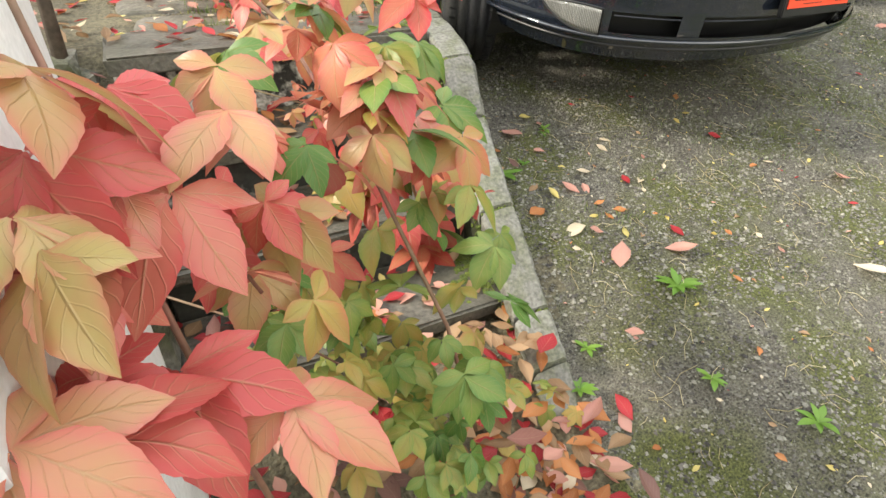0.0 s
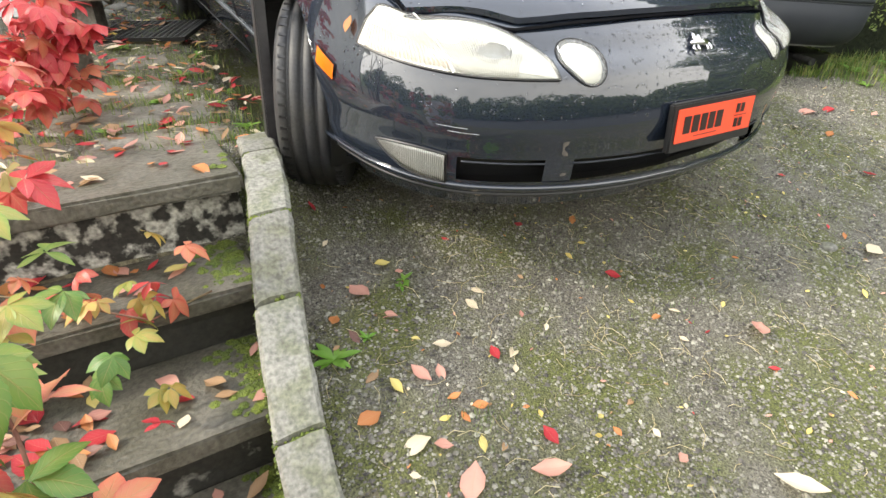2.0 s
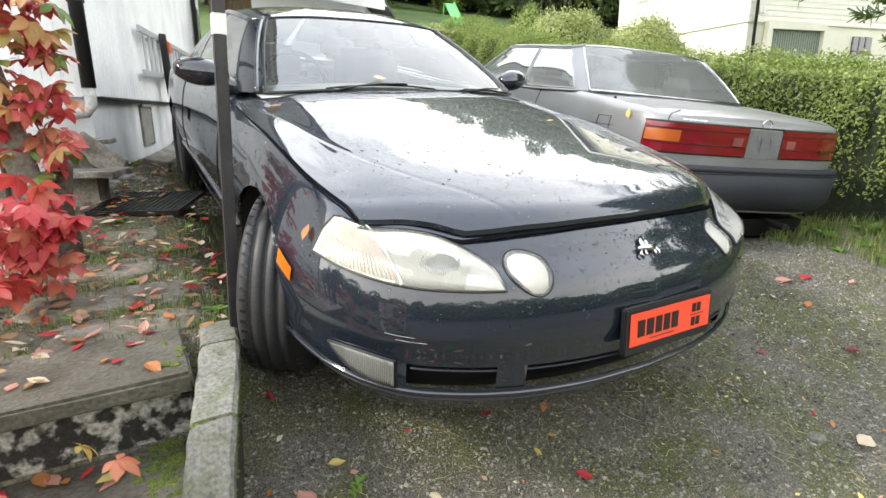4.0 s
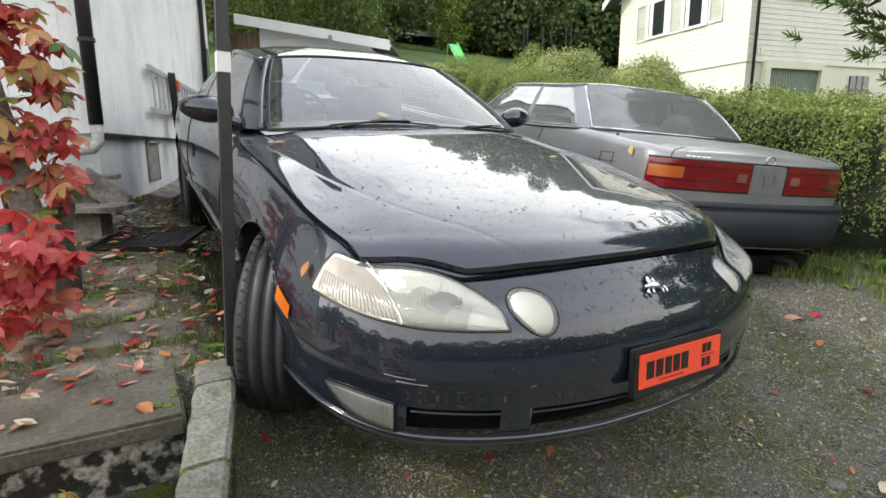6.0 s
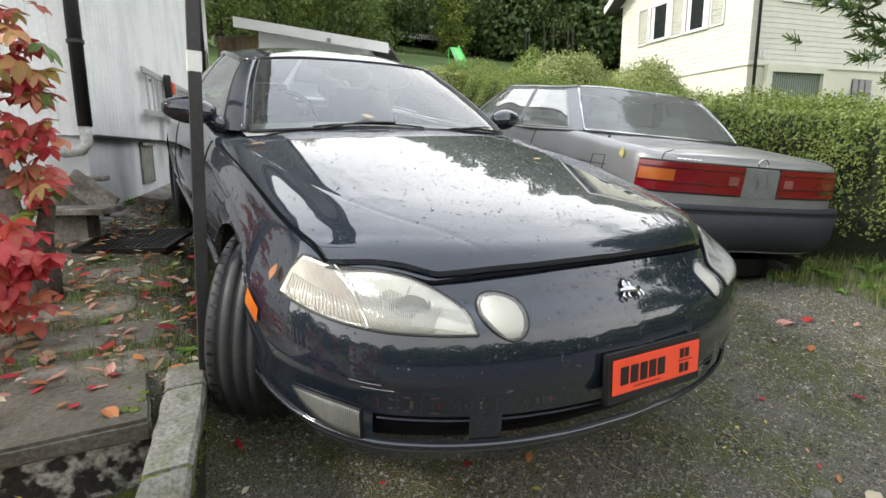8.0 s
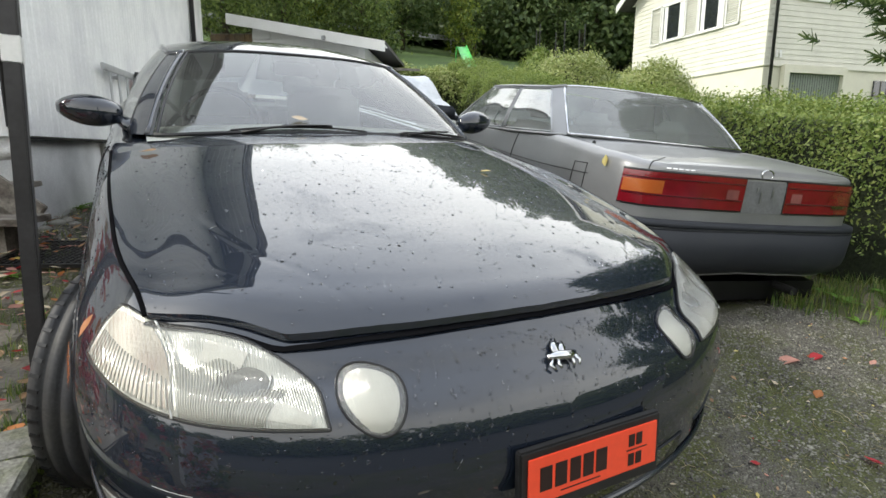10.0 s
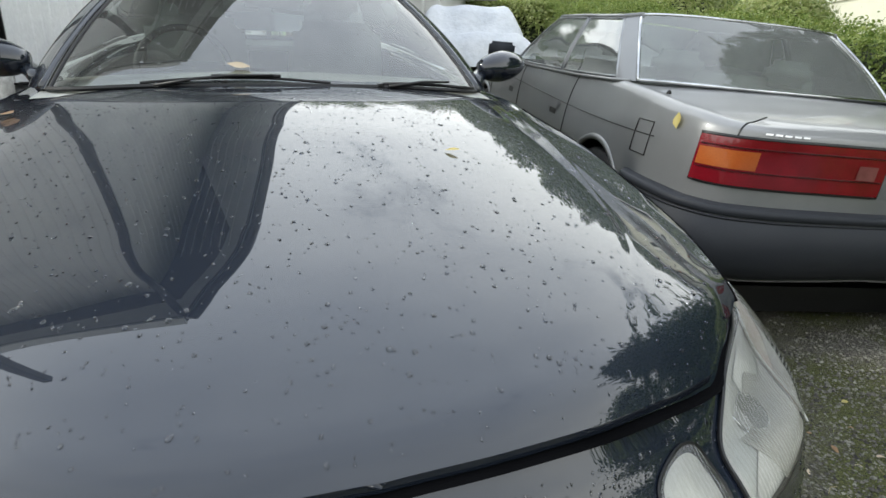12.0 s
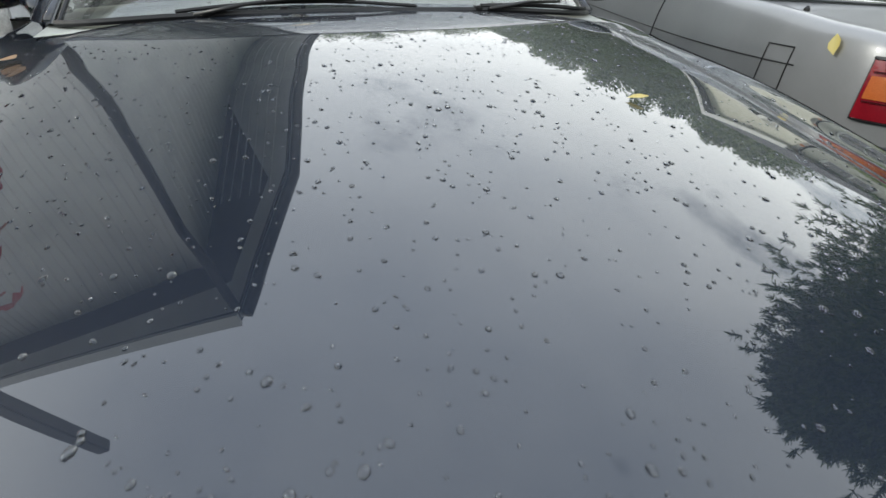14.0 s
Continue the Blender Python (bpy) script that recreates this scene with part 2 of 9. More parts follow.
def tube(points, radius, seg=8, cap=True, flat=1.0):
    """A round bar along points; radius may be a list; flat squashes it."""
    pts = [Vector(p) for p in points]
    n = len(pts)
    rad = [radius] * n if isinstance(radius, (int, float)) else list(radius)
    rings, up = [], Vector((0, 0, 1))
    for i, p in enumerate(pts):
        d = (pts[min(i + 1, n - 1)] - pts[max(i - 1, 0)]).normalized()
        if abs(d.dot(up)) > 0.98:
            up = Vector((1, 0, 0)) if abs(d.x) < 0.9 else Vector((0, 1, 0))
        a = d.cross(up).normalized()
        b = a.cross(d).normalized()
        up = b
        rings.append([p + (a * math.cos(2 * math.pi * k / seg) + b * flat * math.sin(2 * math.pi * k / seg)) * rad[i] for k in range(seg)])
    vs = [tuple(v) for r in rings for v in r]
    fs = [(i * seg + k, i * seg + (k + 1) % seg, (i + 1) * seg + (k + 1) % seg, (i + 1) * seg + k) for i in range(n - 1) for k in range(seg)]
    if cap:
        fs += [tuple(range(seg))[::-1], tuple((n - 1) * seg + k for k in range(seg))]
    return vs, fs


def lathe(profile, seg=32, axis="x"):
    """Turns a profile of (along, radius) round an axis."""
    rows = []
    for a, r in profile:
        ring = []
        for k in range(seg):
            t = 2 * math.pi * k / seg
            c, s = r * math.cos(t), r * math.sin(t)
            ring.append({"x": (a, c, s), "y": (c, a, s), "z": (c, s, a)}[axis])
        rows.append(ring)
    return grid(rows, closed_v=True)


# ---------------------------------------------------------------- colours of the place
M_GRAVEL = mat("gravel", (0.112, 0.104, 0.083), 0.85, edge=0.10, vary=0.7, scale=3.0, fine=170.0, bump=1.0, dist=0.014, tint=(0.078, 0.086, 0.022), spots=0.50, world_co=True)
M_UNSEENSTREET = mat("unseen_dark_street", (0.050, 0.050, 0.052), 0.7, vary=0.4, scale=2, fine=140, bump=0.5, dist=0.004, tint=(0.036, 0.036, 0.038), world_co=True)
M_SOIL = mat("soil", (0.145, 0.128, 0.080), 0.9, vary=0.5, scale=5, fine=80, bump=0.8, dist=0.02, world_co=True)
M_GRASSGROUND = mat("lawn", (0.09, 0.15, 0.035), 0.9, vary=0.4, scale=0.6, fine=20, bump=0.6, dist=0.05, world_co=True)
M_CONCRETE = mat("weathered_concrete", (0.30, 0.29, 0.26), 0.75, vary=0.22, scale=9, fine=120, bump=0.35, dist=0.004, tint=(0.17, 0.17, 0.15))
M_TREAD = mat("worn_tread", (0.105, 0.096, 0.078), 0.5, vary=0.4, scale=6, fine=70, bump=0.9, dist=0.005, tint=(0.055, 0.052, 0.036))
M_SLATE = mat("grey_slab", (0.165, 0.150, 0.124), 0.55, vary=0.35, scale=7, fine=70, bump=0.7, dist=0.005, tint=(0.085, 0.078, 0.055))
M_RISER = mat("stained_riser", (0.36, 0.35, 0.31), 0.8, vary=0.6, scale=19, fine=60, bump=0.5, dist=0.006, tint=(0.022, 0.02, 0.016), spots=0.52, edge=0.05)
# mossy stone whose base colour also holds the shade on the wall faces
M_SHADESTONE = mat("shaded_mossy_stone", (0.03, 0.028, 0.022), 0.8, vary=0.4, scale=8, fine=70, bump=0.6, dist=0.006, tint=(0.05, 0.06, 0.015), spots=0.4)
M_MOSS = mat("moss", (0.12, 0.15, 0.02), 0.95, vary=0.5, scale=20, fine=150, bump=0.9, dist=0.01, tint=(0.06, 0.09, 0.015))
M_WHITEWALL = mat("white_cladding", (0.80, 0.81, 0.81), 0.55, vary=0.05, scale=2, fine=40, bump=0.05, tint=(0.62, 0.63, 0.65), spots=0.4)
M_PLASTER = mat("white_plaster", (0.70, 0.71, 0.72), 0.8, vary=0.08, scale=3, fine=90, bump=0.3, tint=(0.50, 0.51, 0.52), spots=0.42)
M_BLACKPLASTIC = mat("black_plastic", (0.016, 0.016, 0.017), 0.45, vary=0.2, bump=0.08)
M_POST = mat("black_steel", (0.035, 0.033, 0.035), 0.4, metal=0.0, vary=0.2, bump=0.1)
M_WHITE = mat("white_paint", (0.78, 0.78, 0.76), 0.5, vary=0.05, scale=3, bump=0.05, tint=(0.70, 0.70, 0.67), spots=0.42)
M_OLDWHITE = mat("grey_white_plastic", (0.50, 0.50, 0.48), 0.5, vary=0.1, scale=30, fine=120, bump=0.1, tint=(0.30, 0.30, 0.28))
M_CREAM = mat("cream_siding", (0.72, 0.71, 0.62), 0.6, vary=0.05, scale=2, fine=30, bump=0.08, tint=(0.64, 0.63, 0.55))
M_CREAMWALL = mat("cream_plaster", (0.74, 0.72, 0.60), 0.8, vary=0.05, scale=1.5, fine=40, bump=0.2, tint=(0.66, 0.64, 0.54))
M_PAINT = mat("dark_car_paint", (0.010, 0.0140, 0.0235), 0.35, spec=0.08, coat_ior=1.76, metal=0.0, vary=0.12, scale=3, fine=900, bump=0.0, coat=1.0, tint=(0.011, 0.0155, 0.025))
M_GAP = mat("hood_gap_black", (0.006, 0.006, 0.007), 0.95, spec=0.02, vary=0.1, bump=0.0)
M_ESPAINT = mat("grey_metallic_paint", (0.27, 0.273, 0.275), 0.40, metal=0.35, vary=0.15, scale=2, fine=900, bump=0.0, coat=0.5, coat_ior=1.5, tint=(0.205, 0.207, 0.212))
M_ESBUMPER = mat("dark_grey_bumper", (0.023, 0.026, 0.034), 0.55, spec=0.3, vary=0.1, scale=4, fine=200, bump=0.05, tint=(0.025, 0.028, 0.035))
M_RUBBER = mat("tyre_rubber", (0.019, 0.020, 0.024), 0.6, vary=0.3, scale=12, fine=120, bump=0.3, dist=0.002, tint=(0.032, 0.031, 0.029))
M_TRIM = mat("black_trim", (0.008, 0.008, 0.009), 0.4, vary=0.15, bump=0.0)
M_CHROME = mat("chrome", (0.75, 0.76, 0.78), 0.12, metal=1.0, vary=0.05, bump=0.0)
M_SILVER = mat("wheel_silver", (0.42, 0.43, 0.44), 0.35, metal=0.8, vary=0.08, bump=0.0)
M_INTERIOR = mat("grey_interior", (0.46, 0.47, 0.43), 0.8, vary=0.1, bump=0.1, tint=(0.30, 0.31, 0.29))
M_CLOTH = mat("grey_upholstery", (0.38, 0.385, 0.36), 0.9, vary=0.12, fine=200, bump=0.3, tint=(0.27, 0.275, 0.265))
M_GLASS = glass_mat("windscreen_glass", (0.84, 0.92, 0.87), gloss=1.25, film=0.06)
M_GLASSDARK = glass_mat("tinted_glass", (0.74, 0.82, 0.78), gloss=0.95, film=0.20)
M_SIDEGLASS = glass_mat("side_glass", (0.78, 0.84, 0.81), gloss=2.3, film=0.26)
M_AMBER = mat("amber_lens", (0.75, 0.20, 0.01), 0.12, vary=0.1, fine=300, bump=0.1, coat=0.6, tint=(0.55, 0.12, 0.008))
M_REDLENS = mat("red_lens", (0.21, 0.006, 0.014), 0.14, vary=0.12, scale=9, fine=250, bump=0.10, coat=0.6, tint=(0.14, 0.004, 0.009))
M_PLATE = mat("orange_red_plate", (0.85, 0.085, 0.035), 0.5, vary=0.04, bump=0.0, tint=(0.80, 0.075, 0.03))
M_INK = mat("black_ink", (0.03, 0.012, 0.01), 0.5, vary=0.1, bump=0.0)
M_BARK = mat("bark", (0.085, 0.065, 0.048), 0.9, vary=0.4, scale=6, fine=40, bump=0.9, dist=0.02, tint=(0.05, 0.045, 0.03))
M_GREYWOOD = mat("weathered_wood", (0.27, 0.25, 0.215), 0.8, vary=0.3, scale=9, fine=60, bump=0.6, dist=0.006, tint=(0.10, 0.085, 0.07))
M_BROWNWOOD = mat("brown_boards", (0.20, 0.13, 0.07), 0.8, vary=0.3, scale=5, fine=50, bump=0.4, tint=(0.12, 0.09, 0.06), per_ob=0.25)
M_TARP = mat("white_tarpaulin", (0.72, 0.74, 0.78), 0.5, vary=0.06, scale=3, fine=14, bump=0.5, dist=0.03, tint=(0.60, 0.63, 0.68))
M_GREENPLASTIC = mat("green_plastic", (0.09, 0.52, 0.11), 0.4, vary=0.08, bump=0.0)
M_VINE = leaf_mat("vine_leaves", (0.50, 0.07, 0.065), (0.54, 0.20, 0.11), (0.40, 0.34, 0.09), 0.42, per_ob=True, veins=True)
M_VINERED = leaf_mat("red_vine_leaves", (0.42, 0.026, 0.042), (0.52, 0.060, 0.062), (0.47, 0.17, 0.09), 0.42, per_ob=True, veins=True)
M_VINEROSY = leaf_mat("rosy_vine_leaves", (0.53, 0.088, 0.085), (0.53, 0.19, 0.13), (0.42, 0.35, 0.13), 0.36, per_ob=True, veins=True)
M_VINEGREEN = leaf_mat("turning_vine_leaves", (0.09, 0.19, 0.035), (0.22, 0.28, 0.06), (0.44, 0.30, 0.08), 0.42, per_ob=True, veins=True)
M_HEDGE = leaf_mat("hedge_leaves", (0.10, 0.16, 0.03), (0.19, 0.26, 0.055), (0.31, 0.36, 0.10))
M_RUSTY = leaf_mat("rusty_leaves", (0.14, 0.08, 0.03), (0.20, 0.14, 0.05), (0.26, 0.22, 0.07))
M_BUSH = leaf_mat("bush_leaves", (0.18, 0.24, 0.06), (0.28, 0.33, 0.10), (0.40, 0.43, 0.18))
M_FOREST = leaf_mat("forest_leaves", (0.057, 0.096, 0.031), (0.105, 0.163, 0.052), (0.19, 0.245, 0.078))
M_GROVE = leaf_mat("grove_leaves", (0.075, 0.12, 0.034), (0.14, 0.20, 0.055), (0.25, 0.31, 0.08))
M_BIRCH = leaf_mat("birch_leaves", (0.07, 0.13, 0.02), (0.16, 0.22, 0.03), (0.30, 0.33, 0.05))
M_NEEDLE = leaf_mat("pine_needles", (0.04, 0.08, 0.025), (0.08, 0.13, 0.04), (0.16, 0.20, 0.07))
M_GRASS = leaf_mat("grass_blades", (0.06, 0.12, 0.02), (0.12, 0.19, 0.035), (0.28, 0.28, 0.09))
M_WEED = leaf_mat("weed_leaves", (0.07, 0.20, 0.02), (0.13, 0.27, 0.035), (0.22, 0.33, 0.06))
M_STRAW = leaf_mat("dry_straw", (0.30, 0.24, 0.12), (0.42, 0.36, 0.20), (0.55, 0.48, 0.30))
M_PEBBLE = mat("pebble_stone", (0.165, 0.155, 0.132), 0.75, vary=0.25, scale=20, fine=150, bump=0.2, island=0.8)


# ---------------------------------------------------------------- ground: one sheet that reaches the horizon
_drive = spline([(-60, -4.4), (-12, -1.7), (-5, -0.78), (-2.5, -0.46), (-1.2, -0.27), (-0.5, -0.117), (0, 0.0), (0.4, 0.094), (0.8, 0.18), (1.3, 0.255),
                 (2.2, 0.375), (3.8, 0.575), (6, 0.86), (9, 1.35), (14, 2.5), (22, 4.6), (40, 9.0), (90, 26.0), (160, 44.0), (400, 60.0), (1200, 62.0)])
_path = spline([(0.4, 0.38), (0.9, 0.41), (1.6, 0.47), (2.8, 0.60), (4.6, 0.745), (7, 0.95), (12, 1.6), (40, 8.5)])


def smooth01(v, a, b):
    t = np.clip((v - a) / (b - a), 0, 1)
    return t * t * (3 - 2 * t)


def ground_z(x, y):
    """Height of the ground: a gravel drive that climbs away from the street, and the higher garden path beside it."""
    x, y = np.asarray(x, float), np.asarray(y, float)
    z = _drive(y) + 0.03 * np.clip(x, -3, 4) + 0.012 * np.sin(2.3 * x + 1.1 * y) * smooth01(y, 1, 3)
    lift = smooth01(-x, 0.80, 1.02) * smooth01(y, 0.60, 1.0) * (1 - smooth01(y, 6, 14))
    z = z * (1 - lift) + np.maximum(z, _path(y)) * lift
    z = z - (0.14 * smooth01(y, 3.9, 6.2) + 0.26 * smooth01(y, 6, 9)) * smooth01(0.187 * np.maximum(y - 4.5, 0) - x, 0.35, 0.95) * (1 - smooth01(y, 10, 16))
    z = z - 0.19 * smooth01(-x, 0.78, 1.17) * smooth01(-y, 0.0, 0.45) * (1 - smooth01(-y, 1.3, 3.0))
    pit = smooth01(-x, 1.20, 1.26) * (1 - smooth01(y, 0.45, 0.72)) * smooth01(y, -3.0, -1.2)
    z = z * (1 - pit) + np.minimum(z, -0.24) * pit
    z = z + 0.25 * smooth01(x, 4.4, 6.5) * smooth01(y, -1, 3)
    z = z - (0.07 + 0.085 * np.clip(x - 1.6, 0, 1.7)) * smooth01(x, 1.15, 1.7) * smooth01(y, 0.8, 1.7) * (1 - smooth01(y, 5.5, 8)) * (1 - smooth01(x, 3.6, 4.4))
    return z


def gz(x, y):
    return float(ground_z(x, y))


def axis_steps(lo, hi, near_lo, near_hi, fine, grow):
    a = list(np.arange(near_lo, near_hi, fine))
    s, v = fine, near_hi
    while v < hi:
        a.append(v)
        s *= grow
        v += s
    a.append(hi)
    s, v = fine, near_lo
    left = []
    while v > lo:
        s *= grow
        v -= s
        left.append(max(v, lo))
    return np.array(left[::-1] + a)


gx = axis_steps(-900, 900, -3.2, 4.5, 0.05, 1.13)
gy = axis_steps(-900, 1100, -2.0, 4.0, 0.05, 1.13)
GX, GY = np.meshgrid(gx, gy, indexing="ij")
GZ = ground_z(GX, GY)
rs = np.random.RandomState(3)
near = (np.abs(GX) < 5) & (GY > -2.5) & (GY < 5)
GZ = GZ + near * (rs.rand(*GZ.shape) - 0.5) * 0.006
gv, gf = grid(np.stack([GX, GY, GZ], -1))
gme = mesh_of("ground", gv, gf, [M_GRAVEL, M_GRASSGROUND, M_SOIL, M_UNSEENSTREET])
cx = np.array([(gv[f[0]][0] + gv[f[2]][0]) / 2 for f in gf])
cy = np.array([(gv[f[0]][1] + gv[f[2]][1]) / 2 for f in gf])
idx = np.zeros(len(gf), int)
wob = 0.10 * np.sin(3.1 * cy + 1.3 * np.sin(7 * cy)) + 0.06 * np.sin(11 * cy + 5 * cx) + 0.05 * rs.normal(0, 1, len(gf))
sx, sy = cx + wob * (np.abs(cx) < 6), cy + wob * (np.abs(cx) < 6)
idx[(cy > 11) | (cx > 4.6) | (cx < -9)] = 1
idx[(sx < -1.45) & (cy > 0.75) & (cy < 11) & (cx > -9)] = 2
idx[(sx < -1.30) & (cy <= 0.75) & (sy > -0.85) & (cx > -9)] = 2
idx[(sx > 3.0) & (cx <= 4.6) & (sy > 0.2)] = 2
# ground out of view, made dark to darken what the bumper reflects
idx[(sy < -2.6)] = 3
gme.polygons.foreach_set("material_index", idx.tolist())
ground = new("ground", gme)
tagged(ground, "sloping grey gravel drive with moss, soil, lawn and an added dark street out of view", "ground", kind="structure")


# ---------------------------------------------------------------- cars
class Shell:
    """A car body's skin: rays from the centre line over the shoulder and down the flank, from one end of the car to the other."""

    def __init__(self, plan, top, anchor, inset, z_u, z_o, low, u_frac=0.32):
        p = np.array(plan, float)
        s = np.r_[0, np.cumsum(np.hypot(*np.diff(p, axis=0).T))]
        self.len = s[-1]
        self.keys = s
        self.px, self.py = spline(np.c_[s, p[:, 0]]), spline(np.c_[s, p[:, 1]])
        self.top, self.anchor, self.inset, self.zu, self.zo, self.low, self.uf = top, spline(anchor), spline(inset), spline(z_u), spline(z_o), low, u_frac

    def controls(self, s):
        """Ten control points of the section at s (array), right half: x is negative."""
        s = np.asarray(s, float)
        O = np.stack([-self.px(s), self.py(s)], -1)
        I = np.stack([0 * s, self.anchor(s)], -1)
        d = I - O
        d /= np.linalg.norm(d, axis=-1, keepdims=True)
        ins = self.inset(s)[:, None]
        S = O + ins * d
        rows = []
        for f in (0.0, 0.4, 0.75, 0.92, 1.0):
            q = I + (S - I) * f
            rows.append(np.c_[q, self.top(q[:, 0], q[:, 1])])
        rows.append(np.c_[O + ins * self.uf * d, self.zu(s)])
        rows.append(np.c_[O, self.zo(s)])
        for ins_k, z_k in self.low:
            rows.append(np.c_[O + spline(ins_k)(s)[:, None] * d, spline(z_k)(s)])
        return np.array(rows)

    def at(self, s, t):
        """The point at s along the plan and t down the section (0 centre line, 4 shoulder, 6 widest, 9 sill)."""
        s, t = np.atleast_1d(np.asarray(s, float)), np.atleast_1d(np.asarray(t, float))
        s, t = np.broadcast_arrays(s, t)
        C = self.controls(np.abs(s).ravel())
        t = t.ravel()
        n = len(C)
        Q = np.concatenate([2 * C[:1] - C[1:2], C, 2 * C[-1:] - C[-2:-1]])
        i = np.clip(t.astype(int), 0, n - 2)
        w = (t - i)[:, None]
        k = np.arange(len(t))
        a, b, c, d = Q[i, k], Q[i + 1, k], Q[i + 2, k], Q[i + 3, k]
        p = 0.5 * (2 * b + (c - a) * w + (2 * a - 5 * b + 4 * c - d) * w**2 + (3 * b - a - 3 * c + d) * w**3)
        p[:, 0] *= np.where(s.ravel() < 0, -1, 1)
        return p.reshape(s.shape + (3,))

    def normal(self, s, t, e=0.01):
        ds = self.at(s + e, t) - self.at(s - e, t)
        dt = self.at(s, t + e) - self.at(s, t - e)
        n = np.cross(dt, ds)
        n /= np.linalg.norm(n, axis=-1, keepdims=True) + 1e-9
        return n * np.where(np.sum(n * (self.at(s, t) - np.array([0, 2.4, 0.3])), -1, keepdims=True) < 0, -1, 1)

    def patch(self, s0, s1, t_top, t_bot, ns, nt, lift=0.004, depth=0.0):
        """A piece of skin between two curves of t over s, lifted off the body."""
        s = np.linspace(s0, s1, ns)[:, None] * np.ones(nt)
        f = np.linspace(0, 1, nt)[None, :]
        a, b = np.asarray(t_top(s[:, :1])), np.asarray(t_bot(s[:, :1]))
        t = a + (b - a) * f
        p = self.at(s, t) + self.normal(s, t) * lift
        if depth:
            bulge = np.sin(np.pi * np.linspace(0, 1, ns))[:, None, None] * np.sin(np.pi * f)[..., None]
            p = p + self.normal(s, t) * depth * np.sqrt(np.maximum(bulge, 0))
        return p

    def line(self, s, t, r=0.004, lift=0.001, seg=6, flat=1.0):
        p = self.at(np.asarray(s, float), np.asarray(t, float)) + self.normal(np.asarray(s, float), np.asarray(t, float)) * lift
        return tube(p, r, seg, flat=flat)


def shell_mesh(sh, s_list, t_list, keep):
    """Both halves of the skin as (verts, faces), without the faces that keep() refuses."""
    S, T = np.meshgrid(s_list, t_list, indexing="ij")
    p = sh.at(S, T)
    vs, fs = grid(p)
    good = []
    for f in fs:
        c = np.mean([vs[i] for i in f], axis=0)
        if keep(c):
            good.append(f)
    n = len(vs)
    mirror = [(-v[0], v[1], v[2]) for v in vs]
    vs2 = vs + mirror
    fs2 = [f[::-1] for f in good] + [tuple(i + n for i in f) for f in good]
    return vs2, fs2


def weld(vf, material, name, dist=0.0005, arches=()):
    bm = bmesh.new()
    bv = [bm.verts.new(v) for v in vf[0]]
    for f in vf[1]:
        try:
            bm.faces.new([bv[i] for i in f])
        except ValueError:
            pass
    loose = [v for v in bm.verts if not v.link_faces]
    bmesh.ops.delete(bm, geom=loose, context="VERTS")
    bmesh.ops.remove_doubles(bm, verts=bm.verts, dist=dist)
    bmesh.ops.dissolve_degenerate(bm, edges=bm.edges, dist=1e-5)
    for y, z, r in arches:
        for v in bm.verts:
            if abs(v.co.x) > 0.55 and any(e.is_boundary for e in v.link_edges):
                d = math.hypot(v.co.y - y, v.co.z - z)
                if 0 < d < r * 1.25:
                    v.co.y, v.co.z = y + (v.co.y - y) * r / d, z + (v.co.z - z) * r / d
    bmesh.ops.recalc_face_normals(bm, faces=bm.faces)
    for f in bm.faces:
        f.smooth = True
    me = bpy.data.meshes.new(name)
    bm.to_mesh(me)
    bm.free()
    me.materials.append(material)
    return me


class Cabin:
    """Glass house of a car: a lower ring on the belt and an upper ring at the roof, with bulging sides between."""

    def __init__(self, base, roof, bulge=0.03):
        self.b, self.r = self.loop(base), self.loop(roof)
        self.bulge = bulge

    @staticmethod
    def loop(keys):
        k = np.array(keys, float)  # u, x, y, z over half a turn: u = 0 the front's middle, 1 the back's middle
        return [spline(np.c_[k[:, 0], k[:, j]]) for j in (1, 2, 3)]

    def at(self, u, v):
        u, v = np.broadcast_arrays(np.asarray(u, float), np.asarray(v, float))
        a = np.abs(u)
        b = np.stack([f(a) for f in self.b], -1)
        r = np.stack([f(a) for f in self.r], -1)
        p = b + (r - b) * v[..., None]
        out = p - np.array([0, np.mean([self.b[1](0.0), self.b[1](1.0)]), p[..., 2].mean()])
        out[..., 2] = 0
        out /= np.linalg.norm(out, axis=-1, keepdims=True) + 1e-9
        p = p + out * (self.bulge * 4 * v * (1 - v))[..., None]
        p[..., 0] *= np.where(u < 0, 1, -1)
        return p

    def pane(self, u0, u1, v0=0.0, v1=1.0, nu=24, nv=12, lift=0.0):
        U, V = np.meshgrid(np.linspace(u0, u1, nu), np.linspace(v0, v1, nv), indexing="ij")
        p = self.at(U, V)
        if lift:
            c = np.array([0, p[..., 1].mean() * 0 + 2.6, 1.0])
            d = p - c
            d[..., 2] *= 0.3
            p = p + lift * d / np.linalg.norm(d, axis=-1, keepdims=True)
        return p

    def roof(self, crown, nu=48, nr=14):
        us = np.concatenate([np.linspace(0, 1, nu), -np.linspace(1, 0, nu)[1:-1]])
        ring = self.at(us, np.ones_like(us))
        c = ring.mean(axis=0)
        rows = []
        for f in np.linspace(0, 1, nr):
            q = c + (ring - c) * f
            q[:, 2] = c[2] + (ring[:, 2] - c[2]) * f**2 + crown * (1 - f**2.6)
            rows.append(q)
        return grid(np.array(rows), closed_v=True)

    def edge(self, u0, u1, v, r, n=40, lift=0.0, flat=1.0):
        u = np.linspace(u0, u1, n)
        return tube(self.at(u, np.full(n, v)), r, 6, flat=flat)

    def rail(self, u, v0, v1, r, n=16):
        v = np.linspace(v0, v1, n)
        return tube(self.at(np.full(n, u), v), r, 8)


